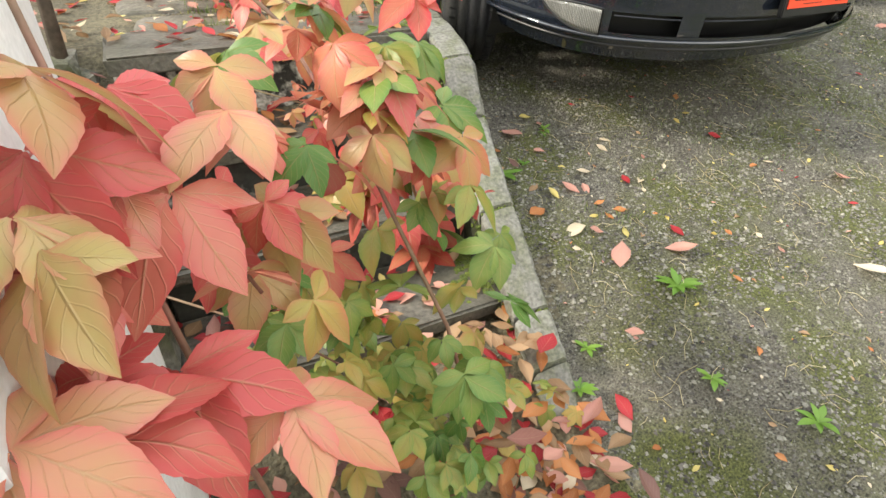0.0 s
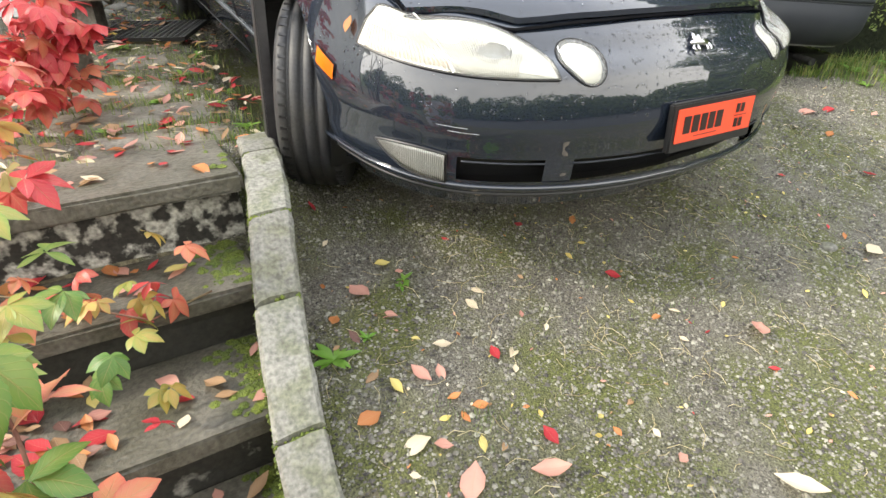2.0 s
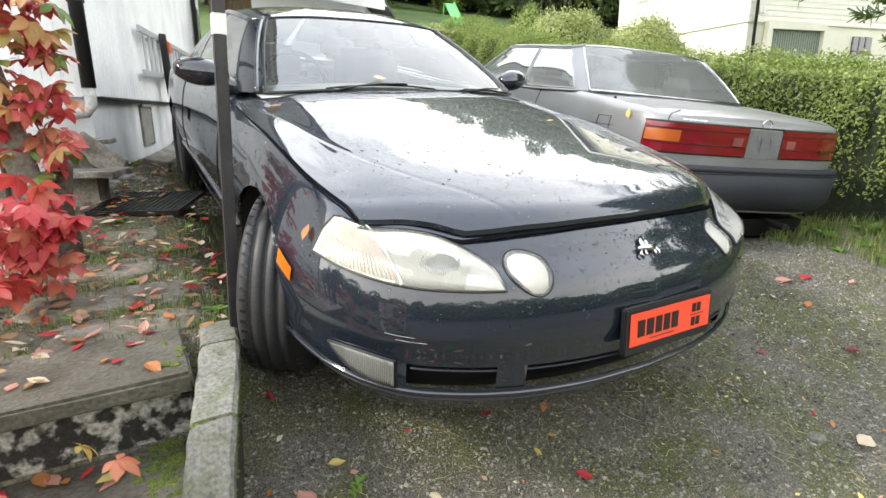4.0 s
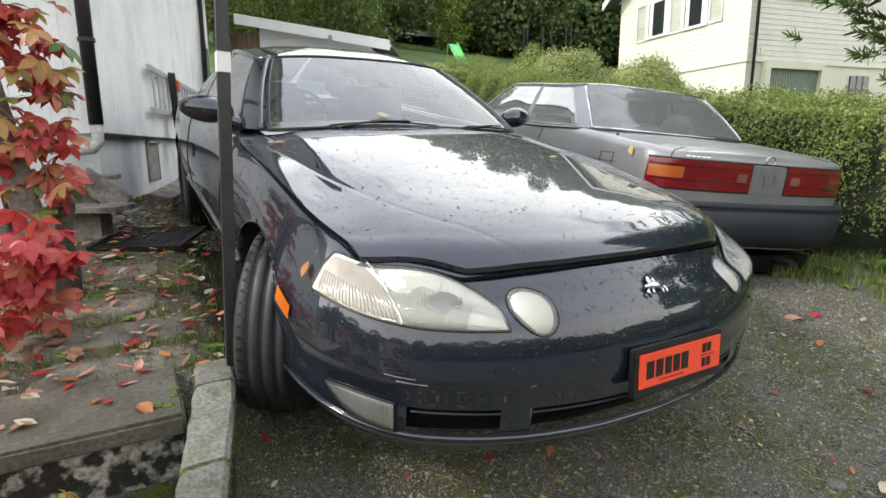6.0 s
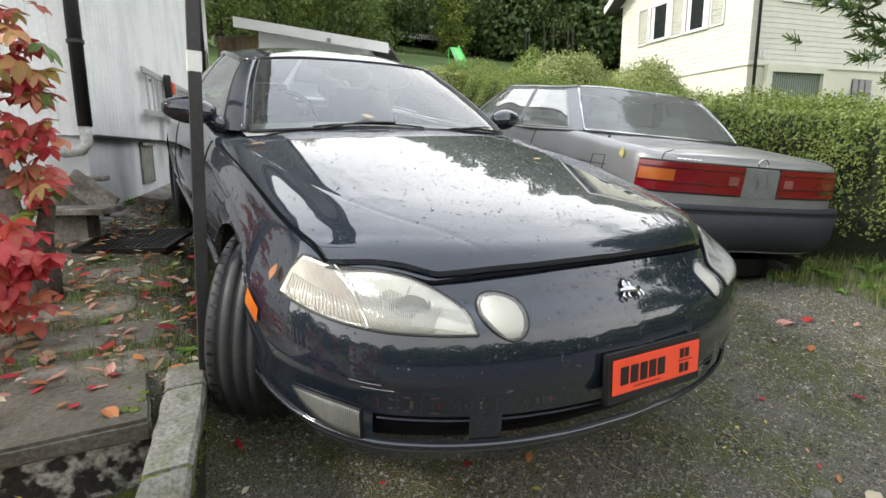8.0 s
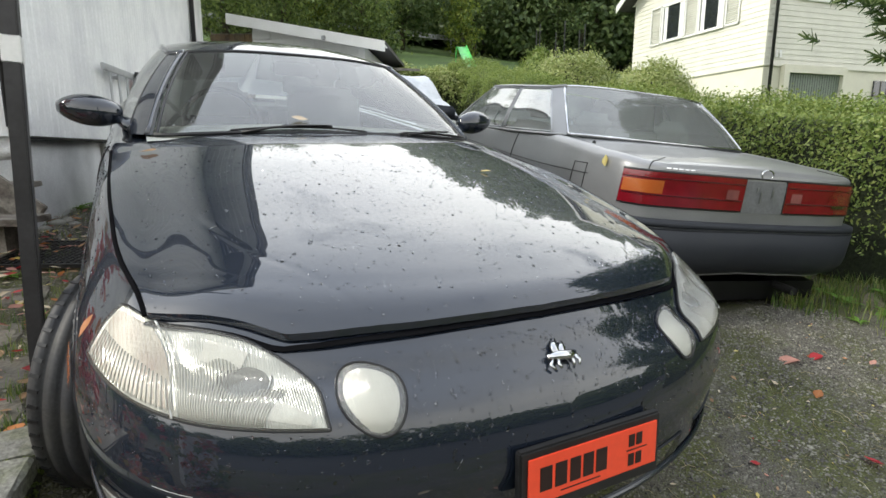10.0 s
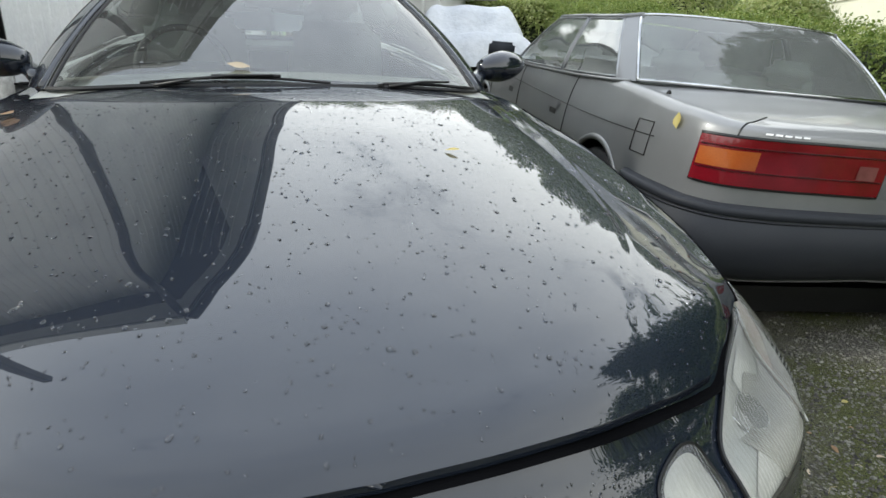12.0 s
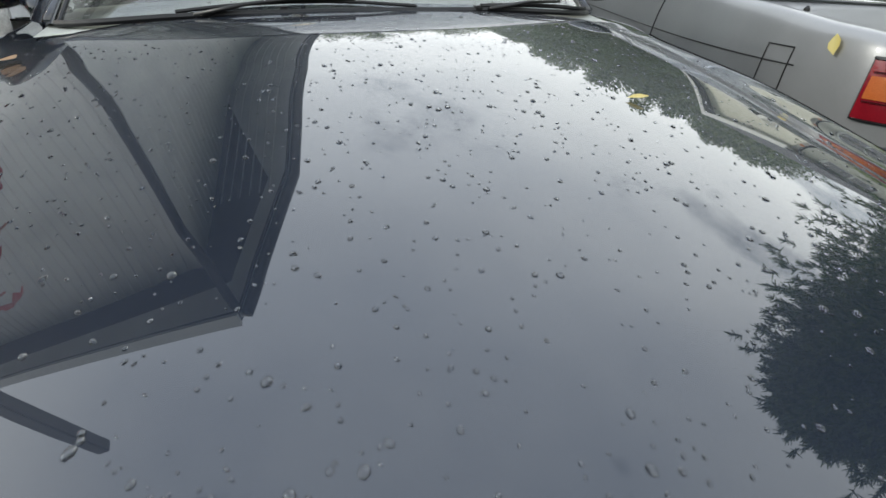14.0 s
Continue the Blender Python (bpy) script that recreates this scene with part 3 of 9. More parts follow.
def outward(vf, centre=(0, 2.4, 0.6)):
    """Turns a sheet's faces so that they look away from the car's middle."""
    c, t = Vector(centre), 0.0
    for f in vf[1][::7]:
        a, b, d = (Vector(vf[0][i]) for i in (f[0], f[1], f[3] if len(f) > 3 else f[2]))
        t += (b - a).cross(d - a).dot(a - c)
    return vf if t > 0 else (vf[0], [q[::-1] for q in vf[1]])


def wheel(name, parent, m, radius, width, rim_r, spokes, blocks=56):
    """A tyre with tread grooves, and a rim with spokes; the axle runs along x."""
    hub = part(name, lathe([(-width * 0.2, 0.03), (-width * 0.2, 0.07), (width * 0.38, 0.07), (width * 0.40, 0.02)], 20), M_SILVER, parent, smooth=True)
    hub.matrix_local = m
    w, r = width / 2, radius
    prof = [(-w * 0.78, rim_r), (-w * 0.96, rim_r + 0.02), (-w, rim_r + 0.055), (-w * 0.97, r - 0.035), (-w * 0.88, r - 0.012), (-w * 0.80, r - 0.004)]
    for k in range(4):
        g = -0.56 + k * 0.37
        prof += [(w * (g - 0.06), r - 0.001), (w * (g - 0.045), r - 0.009), (w * (g + 0.045), r - 0.009), (w * (g + 0.06), r - 0.001)]
    prof += [(w * 0.80, r - 0.004), (w * 0.88, r - 0.012), (w * 0.97, r - 0.035), (w, rim_r + 0.055), (w * 0.96, rim_r + 0.02), (w * 0.78, rim_r)]
    part("tyre", lathe(prof, 96), M_RUBBER, hub, "worn black rubber tyre", smooth=True)
    sip = []
    for k in range(blocks):
        a = 2 * math.pi * k / blocks
        for sx, skew in ((-0.70, 0.18), (0.70, -0.18)):
            q = pbox(-w * 0.10, w * 0.10, -0.004, 0.004, -0.003, 0.0012)
            sip.append(moved(q, Matrix.Rotation(a, 4, "X") @ Matrix.Translation((sx * w, 0, r - 0.0015)) @ Matrix.Rotation(skew, 4, "Z")))
    tagged(part("tread_sipe", merge(*sip), M_TRIM, hub), kind="stuff")
    rim = [(-w * 0.8, rim_r + 0.004), (w * 0.80, rim_r + 0.004), (w * 0.83, rim_r - 0.004), (w * 0.70, rim_r - 0.018), (w * 0.55, rim_r - 0.03), (-w * 0.7, rim_r - 0.035)]
    part("rim", lathe(rim, 64), M_SILVER, hub, smooth=True)
    for k in range(spokes):
        a = 2 * math.pi * k / spokes
        q = pbox(w * 0.34, w * 0.52, -0.026, 0.026, 0.05, rim_r - 0.015, bev=0.008)
        part("spoke", moved(q, Matrix.Rotation(a, 4, "X")), M_SILVER, hub)
    return hub


def seat(parent, x, y, z, name="seat", back=0.56):
    ob = part(name, box(x - 0.25, x + 0.25, y - 0.05, y + 0.48, z, z + 0.18, 0.05), M_CLOTH, parent, smooth=True)
    b = box(-0.24, 0.24, -0.06, 0.08, 0.0, back, 0.055, 3)
    bmesh.ops.transform(b, matrix=pose(x, y + 0.44, z + 0.12, -14), verts=b.verts)
    part("seat_back", b, M_CLOTH, ob, smooth=True)
    h = box(-0.12, 0.12, -0.045, 0.05, 0.0, 0.17, 0.045, 3)
    bmesh.ops.transform(h, matrix=pose(x, y + 0.46 + 0.25 * back, z + 0.12 + back * 0.99, -10), verts=h.verts)
    part("headrest", h, M_CLOTH, ob, smooth=True)
    return ob


# the dark coupe: x across, y from its nose to its tail, z up from the tyres' feet
COUPE_PITCH = 7.5
coupe = thing("coupe", pose(0.02, 0.0, 0.0) @ Matrix.Translation((0, 0.93, 0.217)) @ pose(0, 0, 0, COUPE_PITCH) @ Matrix.Translation((0, -0.93, 0)),
              "dark green-black two-door coupe, wet with rain, nose downhill on gravel", "car")

_zc = spline([(-0.3, 0.40), (0.10, 0.575), (0.20, 0.667), (0.28, 0.735), (0.36, 0.7625), (0.45, 0.7842), (0.55, 0.803), (0.7, 0.8267), (0.85, 0.8505), (1.0, 0.874), (1.2, 0.9051), (1.4, 0.931), (1.75, 0.935), (2.6, 0.945), (3.6, 0.965), (4.2, 0.955), (4.6, 0.93), (4.9, 0.88)])
_kk = spline([(0.0, 0.0), (0.45, 0.0185), (0.8, 0.0388), (1.2, 0.036), (1.75, 0.100), (2.5, 0.075), (5, 0.075)])


_crease = spline([(0.25, 0.35), (0.36, 0.385), (0.45, 0.43), (0.58, 0.515), (0.7, 0.568), (0.92, 0.628), (1.38, 0.712), (1.7, 0.742)])
_fold = spline([(0.25, 0.37), (0.38, 0.385), (0.5, 0.42), (0.82, 0.53), (1.2, 0.58), (1.7, 0.62)])


def coupe_top(x, y):
    """Height of hood, nose panel and deck."""
    a = np.abs(x)
    yn = 0.60 * a**2.4 * (1 - smooth01(y, 1.4, 2.6) * 0.6)
    z = _zc(y - yn) - _kk(y) * a**2.2
    xc = _crease(y)
    on = smooth01(y, 0.40, 0.62) * (1 - smooth01(y, 1.60, 1.75))
    z = z - on * 0.010 * np.exp(-((a - 0.69) / 0.075)**2) - on * 0.022 * 0.012 * np.logaddexp(0, (a - _fold(y)) / 0.012)
    z = z - smooth01(y, 0.25, 0.34) * (1 - smooth01(y, 1.45, 1.7)) * 0.0011 * np.exp(-((a - xc) / 0.0055)**2)
    return z


CP = Shell(
    plan=[(0, 0.10), (0.25, 0.117), (0.45, 0.162), (0.60, 0.225), (0.70, 0.288), (0.785, 0.385), (0.835, 0.485), (0.87, 0.61), (0.890, 0.76), (0.895, 1.02), (0.888, 1.5),
          (0.89, 2.2), (0.895, 3.0), (0.895, 3.7), (0.87, 4.2), (0.80, 4.6), (0.65, 4.83), (0.35, 4.93), (0, 4.95)],
    top=coupe_top,
    anchor=[(0, 0.60), (0.3, 0.63), (0.6, 0.70), (0.9, 0.82), (1.15, 0.96), (1.45, 1.16), (1.9, 1.55), (2.6, 2.25), (3.4, 3.05), (4.1, 3.7), (4.6, 4.0), (5.1, 4.2), (5.5, 4.35), (6.0, 4.42)],
    inset=[(0, 0.10), (0.5, 0.11), (0.8, 0.12), (1.1, 0.11), (1.4, 0.092), (1.7, 0.078), (2.4, 0.072), (3.2, 0.085), (4.4, 0.10), (5.4, 0.12), (6.2, 0.10)],
    z_u=[(0, 0.605), (0.8, 0.61), (1.1, 0.625), (1.4, 0.655), (1.7, 0.70), (2.2, 0.76), (3.2, 0.80), (4.4, 0.83), (5.4, 0.80), (6.2, 0.78)],
    z_o=[(0, 0.50), (0.8, 0.50), (1.2, 0.515), (1.7, 0.55), (2.4, 0.58), (4.4, 0.60), (6.2, 0.60)],
    low=[([(0, 0.006), (1.2, 0.01), (2.4, 0.02), (6.2, 0.02)], [(0, 0.405), (1.2, 0.41), (2.4, 0.42), (6.2, 0.42)]),
         ([(0, 0.012), (1.2, 0.02), (2.4, 0.05), (6.2, 0.04)], [(0, 0.315), (1.2, 0.32), (2.4, 0.30), (6.2, 0.30)]),
         ([(0, 0.065), (1.2, 0.07), (2.4, 0.09), (6.2, 0.09)], [(0, 0.235), (1.2, 0.235), (2.4, 0.19), (6.2, 0.22)])])

FA, RA, ARCH = (1.07, 0.322), (3.74, 0.322), 0.352


def s_of(sh, xv=None, yv=None):
    """How far along the plan the outline reaches x (on the nose) or y (on the flank)."""
    s = np.linspace(0, sh.len * 0.75, 3000)
    return float(s[np.argmin(np.abs(sh.px(s) - xv) + (sh.py(s) > 2) * 9)]) if xv is not None else float(s[np.argmin(np.abs(sh.py(s) - yv) + (sh.px(s) < 0.5) * 9)])


def coupe_keep(c):
    x, y, z = c
    if abs(x) < 0.64 and 1.86 < y < 3.92 and z > 0.8:
        return False
    for ay, az in (FA, RA):
        if abs(x) > 0.6 and math.hypot(y - ay, z - az) < ARCH:
            return False
    # mouth under the bumper
    if 0.333 < z < 0.397 and abs(x) < 0.695 and y < 0.6:
        return False
    return True


s_fine = np.unique(np.r_[np.linspace(0, 1.6, 86), np.linspace(1.6, 2.7, 40), np.linspace(2.7, CP.len, 90)])
t_fine = np.unique(np.r_[np.linspace(0, 4, 29), np.linspace(4, 6, 17), np.linspace(6, 9, 37)])
part("body", weld(shell_mesh(CP, s_fine, t_fine, coupe_keep), M_PAINT, "body", arches=[(*FA, ARCH), (*RA, ARCH)]), None, coupe)


_front = spline([(0, 0.258), (0.15, 0.264), (0.30, 0.283), (0.38, 0.302), (0.46, 0.3255), (0.50, 0.341), (0.52, 0.350), (0.54, 0.3655), (0.58, 0.401), (0.63, 0.443), (0.69, 0.494), (0.728, 0.5305), (0.80, 0.61)])


def hood_front(x):
    """Where the hood's front edge lies, by the distance from the middle."""
    return _front(np.abs(x))


_half = spline([(0.25, 0.70), (0.56, 0.730), (0.72, 0.764), (1.02, 0.790), (1.5, 0.805), (1.8, 0.81)])


def hood_half(y):
    return _half(y)


def hood_sheet(lift, popped):
    g = np.linspace(-1, 1, 261)
    f = np.linspace(0, 1, 90)[:, None]
    y0 = hood_front(g * 0.728)
    y1 = 1.665 - 0.07 * np.abs(g)**2.5
    y = y0 + (y1 - y0) * f
    x = g * hood_half(y)
    z = coupe_top(x, y) + lift + popped * (1 - smooth01(y, 0.3, 1.6))
    return np.stack([x, y, z], -1)


hs = hood_sheet(0.006, 0.016)
rim = np.concatenate([hs[0, :], hs[1:, -1], hs[-1, -2::-1], hs[-2:0:-1, 0]])
skirt = np.stack([rim, rim * np.array([0.998, 1, 1]) - np.array([0, 0, 0.014])])
hood = part("hood", outward(grid(hs), (0, 1, 0)), M_PAINT, coupe, "dark glossy hood, popped slightly open, with rain drops", smooth=True)
part("hood_lip", grid(skirt, closed_v=True), M_PAINT, hood)
# near-black tubes along the hood's edges paint the shade in its open gap
gap = []
for _ in range(1):
    xs = np.linspace(-0.728, 0.728, 75)
    ys = hood_front(xs)
    gap.append(tube(np.c_[xs, ys + 0.0, coupe_top(xs, ys) + 0.002], 0.010, 6, flat=0.35))
for sgn in (-1, 1):
    ys = np.linspace(float(hood_front(0.728)), 1.66, 40)
    xs = sgn * (hood_half(ys) + 0.002)
    gap.append(tube(np.c_[xs + sgn * 0.003, ys, coupe_top(xs, ys) + 0.004 + 0.013 * (1 - smooth01(ys, 0.3, 1.6))], 0.0048, 6, flat=0.6))
xs = np.linspace(-0.805, 0.805, 40)
ys = 1.668 - 0.07 * np.abs(xs / 0.805)**2.5
gap.append(tube(np.c_[xs, ys, coupe_top(xs, ys) + 0.001], 0.005, 6, flat=0.4))
for q in gap:
    part("hood_seal", q, M_GAP, coupe)

# lamps
M_LENS = bpy.data.materials.new("ribbed_lamp_glass")
M_LENS.use_nodes = True
_n, _l = M_LENS.node_tree.nodes, M_LENS.node_tree.links
_n.clear()
_o, _tr, _gl, _mx, _fr = (_n.new(k) for k in ("ShaderNodeOutputMaterial", "ShaderNodeBsdfTransparent", "ShaderNodeBsdfGlossy", "ShaderNodeMixShader", "ShaderNodeFresnel"))
_tr.inputs["Color"].default_value = (0.93, 0.93, 0.90, 1)
_df, _mx2 = _n.new("ShaderNodeBsdfDiffuse"), _n.new("ShaderNodeMixShader")
_df.inputs["Color"].default_value = (0.74, 0.73, 0.68, 1)
_gl.inputs["Roughness"].default_value = 0.06
_fr.inputs["IOR"].default_value = 1.5
_wv, _bp, _co = _n.new("ShaderNodeTexWave"), _n.new("ShaderNodeBump"), _n.new("ShaderNodeTexCoord")
_wv.inputs["Scale"].default_value = 42.0
_wv.inputs["Distortion"].default_value = 0.4
_bp.inputs["Strength"].default_value, _bp.inputs["Distance"].default_value = 0.7, 0.002
_l.new(_co.outputs["Object"], _wv.inputs["Vector"])
_l.new(_wv.outputs["Fac"], _bp.inputs["Height"])
_l.new(_bp.outputs["Normal"], _gl.inputs["Normal"])
_mx2.inputs["Fac"].default_value = 0.10
_l.new(_tr.outputs["BSDF"], _mx2.inputs[1])
_l.new(_df.outputs["BSDF"], _mx2.inputs[2])
_l.new(_fr.outputs["Fac"], _mx.inputs["Fac"])
_l.new(_mx2.outputs["Shader"], _mx.inputs[1])
_l.new(_gl.outputs["BSDF"], _mx.inputs[2])
_l.new(_mx.outputs["Shader"], _o.inputs["Surface"])
M_REFLECTOR = mat("lamp_reflector", (0.56, 0.57, 0.54), 0.30, metal=0.6, vary=0.08, scale=14, fine=30, bump=0.5, dist=0.008, tint=(0.52, 0.53, 0.51))
_rn, _rl = M_REFLECTOR.node_tree.nodes, M_REFLECTOR.node_tree.links
_rw, _rb, _rc = _rn.new("ShaderNodeTexWave"), _rn.new("ShaderNodeBump"), _rn.new("ShaderNodeTexCoord")
_rw.inputs["Scale"].default_value, _rw.inputs["Distortion"].default_value = 75.0, 1.5
_rb.inputs["Strength"].default_value, _rb.inputs["Distance"].default_value = 0.35, 0.003
_rl.new(_rc.outputs["Object"], _rw.inputs["Vector"])
_rl.new(_rw.outputs["Fac"], _rb.inputs["Height"])
_old = _rn["Principled BSDF"].inputs["Normal"].links[0].from_socket
_rl.new(_old, _rb.inputs["Normal"])
_rl.new(_rb.outputs["Normal"], _rn["Principled BSDF"].inputs["Normal"])

S_TIP, S_OUT = 0.500, 1.076
_lamp_top = spline([(0, 5.02), (0.07, 4.38), (0.16, 3.82), (0.28, 3.34), (0.42, 3.12), (0.57, 3.24), (0.70, 3.52), (0.80, 3.82), (0.90, 4.02), (0.96, 4.14), (0.99, 4.30), (1.0, 4.52)])


def lamp_curves(s):
    """Upper and lower edge of the headlamp along the plan, as t."""
    f = np.clip((np.asarray(s) - S_TIP) / (S_OUT - S_TIP), 0, 1)
    bot = 5.03 + 0.05 * np.sin(np.pi * f)
    top = _lamp_top(f)
    return top, bot


def headlamp(sign, label):
    lt, lb = (lambda s: lamp_curves(np.abs(s))[0]), (lambda s: lamp_curves(np.abs(s))[1])
    sa, sb = sign * S_TIP, sign * S_OUT
    bowl = CP.patch(sa, sb, lt, lb, 40, 14, lift=0.003)
    lamp = part("headlight", grid(bowl), M_REFLECTOR, coupe, label, smooth=True)
    lens = part("lens", outward(grid(CP.patch(sa, sb, lt, lb, 40, 14, lift=0.007, depth=0.016))), M_LENS, lamp, smooth=True)
    lens.visible_shadow = False
    s = np.linspace(sa, sb, 40)
    t, b = lamp_curves(np.abs(s))
    s2, t2 = np.r_[s, s[::-1]], np.r_[t, b[::-1]]
    p = CP.at(s2, t2) + CP.normal(s2, t2) * 0.004
    part("lamp_gasket", tube(np.r_[p, p[:1]], 0.0035, 6), M_TRIM, lamp)
    # amber corner behind a slanting bar, and a round projector
    v = np.linspace(0, 1, 9)[None]
    ff = (0.80 - 0.32 * v) + (0.965 - (0.80 - 0.32 * v)) * np.linspace(0, 1, 16)[:, None]
    ss = sa + (sb - sa) * ff
    tt = (lt(ss) + 0.12) * (1 - v) + (lb(ss) - 0.1) * v
    part("turn_signal", grid(CP.at(ss, tt) + CP.normal(ss, tt) * 0.006), M_TURN, lamp, "faded pinkish turn signal", smooth=True)
    q = np.linspace(0, 1, 10)
    ss = sa + (sb - sa) * (0.785 - 0.32 * q)
    tt = lt(ss) * (1 - q) + lb(ss) * q
    part("divider", tube(CP.at(ss, tt) + CP.normal(ss, tt) * 0.012, 0.002, 6), M_REFLECTOR, lamp)
    sc_, tc_ = np.array([sa + (sb - sa) * 0.36]), np.array([4.08])
    c, nn = CP.at(sc_, tc_)[0], CP.normal(sc_, tc_)[0]
    nrm = Vector(nn)
    rows = []
    e1 = nrm.cross(Vector((0, 0, 1))).normalized()
    e2 = nrm.cross(e1).normalized()
    for r, h in ((0.001, 0.013), (0.02, 0.012), (0.036, 0.009), (0.046, 0.004)):
        rows.append([Vector(c) + nrm * h + (e1 * math.cos(a) + e2 * 1.45 * math.sin(a)) * r for a in np.linspace(0, 2 * math.pi, 28, endpoint=False)])
    part("projector", grid([[tuple(v) for v in r] for r in rows], closed_v=True), M_PROJ, lamp, smooth=True)
    ring = [Vector(c) + nrm * 0.005 + (e1 * math.cos(a) + e2 * 1.45 * math.sin(a)) * 0.048 for a in np.linspace(0, 2 * math.pi, 33)]
    part("projector_ring", tube(ring, 0.0028, 6), M_CHROME, lamp, smooth=True)
    v = np.linspace(0, 1, 5)[None]
    for fa, fb, ta, tb in ((0.40, 0.56, 0.10, 0.36), (0.06, 0.30, 0.60, 0.88)):
        ss = sa + (sb - sa) * (fa + (fb - fa) * np.linspace(0, 1, 8)[:, None]) + 0 * v
        tt = lt(ss) + (lb(ss) - lt(ss)) * (ta + (tb - ta) * v)
        part("bright_facet", grid(CP.at(ss, tt) + CP.normal(ss, tt) * 0.0055), M_FROST, lamp, smooth=True)
    # moulded flutes that slant across the bowl
    for corner, ta, tb, count in ((True, 0.48, 0.96, 22), (False, 0.38, 0.97, 34)):
        for k in range(count):
            q = (k + 0.5) / count
            v = np.linspace(ta + (0.22 * (1 - q) if corner else 0.12 * math.sin(9 * q)), tb, 6)
            bar = 0.785 - 0.32 * v
            ff = bar + 0.015 + (0.945 - bar) * q if corner else 0.20 + (bar - 0.215) * q
            ss = sa + (sb - sa) * (ff + 0.03 * (0.7 - v))
            tt = lt(ss) + (lb(ss) - lt(ss)) * v
            part("flute", tube(CP.at(ss, tt) + CP.normal(ss, tt) * 0.0066, 0.0016, 5), M_FLUTE, lamp, smooth=True)
    return lamp


M_FLUTE = mat("moulded_flutes", (0.50, 0.50, 0.46), 0.4, vary=0.1, fine=100, bump=0.1, coat=0.2, tint=(0.42, 0.42, 0.39))
M_FROST = mat("pale_lamp_bowl", (0.62, 0.63, 0.60), 0.4, vary=0.06, scale=20, fine=120, bump=0.15, coat=0.3, tint=(0.56, 0.56, 0.53))
M_TURN = mat("faded_turn_lens", (0.42, 0.395, 0.335), 0.35, vary=0.14, scale=16, fine=180, bump=0.3, coat=0.25, tint=(0.36, 0.29, 0.245))
M_PROJ = mat("projector_glass", (0.20, 0.21, 0.20), 0.08, vary=0.1, fine=100, bump=0.0, coat=1.0)
headlamp(1, "clear ribbed headlight with pink corner lens")
headlamp(-1, "clear ribbed headlight with pink corner lens")


def oval_lamp(sign):
    """The slanting oval high-beam lamp beside the emblem."""
    c_s, c_t = sign * 0.452, 4.27
    n = 40
    rows, edge = [], None
    for k, (r, h) in enumerate(((0.0, 0.016), (0.35, 0.0145), (0.65, 0.011), (0.88, 0.0065), (1.0, 0.003))):
        a = np.linspace(0, 2 * np.pi, n, endpoint=False)
        s = c_s + sign * r * (0.066 * np.cos(a) - 0.048 * np.sin(a))
        t = c_t + 0.92 * r * np.sin(a)
        p = CP.at(s, t) + CP.normal(s, t) * h
        rows.append(p)
        edge = p
    back = [r - (r - rows[-1].mean(axis=0)) * 0.0 - CP.normal(np.full(n, c_s), np.full(n, c_t)) * 0.008 for r in rows]
    lamp = part("high_beam", grid(back, closed_v=True), M_FROST, coupe, "clear oval high-beam lamp", smooth=True)
    ln = part("lens", outward(grid(rows, closed_v=True)), M_LENS, lamp, smooth=True)
    ln.visible_shadow = False
    part("lamp_gasket", tube(np.r_[edge, edge[:1]], 0.0022, 6), M_TRIM, lamp)


oval_lamp(1)
oval_lamp(-1)


def fog_lamp(sign):
    s0, s1 = 0.763, 0.978
    top = lambda s: 7.04 - 0.35 * np.clip((np.abs(s) - s0) / (s1 - s0), 0, 1) * (1 - 1.25 * np.clip((np.abs(s) - s0) / (s1 - s0), 0, 1))
    bot = lambda s: 7.98 - 0.84 * np.clip((np.abs(s) - s0) / (s1 - s0), 0, 1)**2.4
    lamp = part("fog_lamp", grid(CP.patch(sign * s0, sign * s1, top, bot, 24, 8, lift=0.002)), M_REFLECTOR, coupe, "clear fluted fog lamp", smooth=True)
    for q in np.linspace(s0 + 0.006, s1 - 0.010, 36):
        t = np.linspace(float(top(q)) + 0.05, float(bot(q)) - 0.05, 6)
        ss = np.full(6, sign * q)
        part("flute", tube(CP.at(ss, t) + CP.normal(ss, t) * 0.005, 0.0023, 5), M_LENSSOLID, lamp, smooth=True)
    s = np.linspace(sign * s0, sign * s1, 20)
    s2, t2 = np.r_[s, s[::-1]], np.r_[top(s), bot(s[::-1])]
    p = CP.at(s2, t2) + CP.normal(s2, t2) * 0.004
    part("lamp_gasket", tube(np.r_[p, p[:1]], 0.0035, 6), M_TRIM, lamp)


M_LENSSOLID = mat("fluted_glass", (0.36, 0.36, 0.34), 0.12, vary=0.1, fine=100, bump=0.1, coat=1.0)
fog_lamp(1)
fog_lamp(-1)

# amber side markers
for sg in (1, -1):
    s0, s1 = s_of(CP, yv=0.655), s_of(CP, yv=0.755)
    p = CP.patch(sg * s0, sg * s1, lambda s: 5.68 - 0.16 * (np.abs(s) - s0) / (s1 - s0), lambda s: 6.02 - 0.14 * (np.abs(s) - s0) / (s1 - s0), 8, 8, lift=0.006)
    part("side_marker", grid(p), M_AMBER, coupe, "orange side marker lamp", smooth=True)

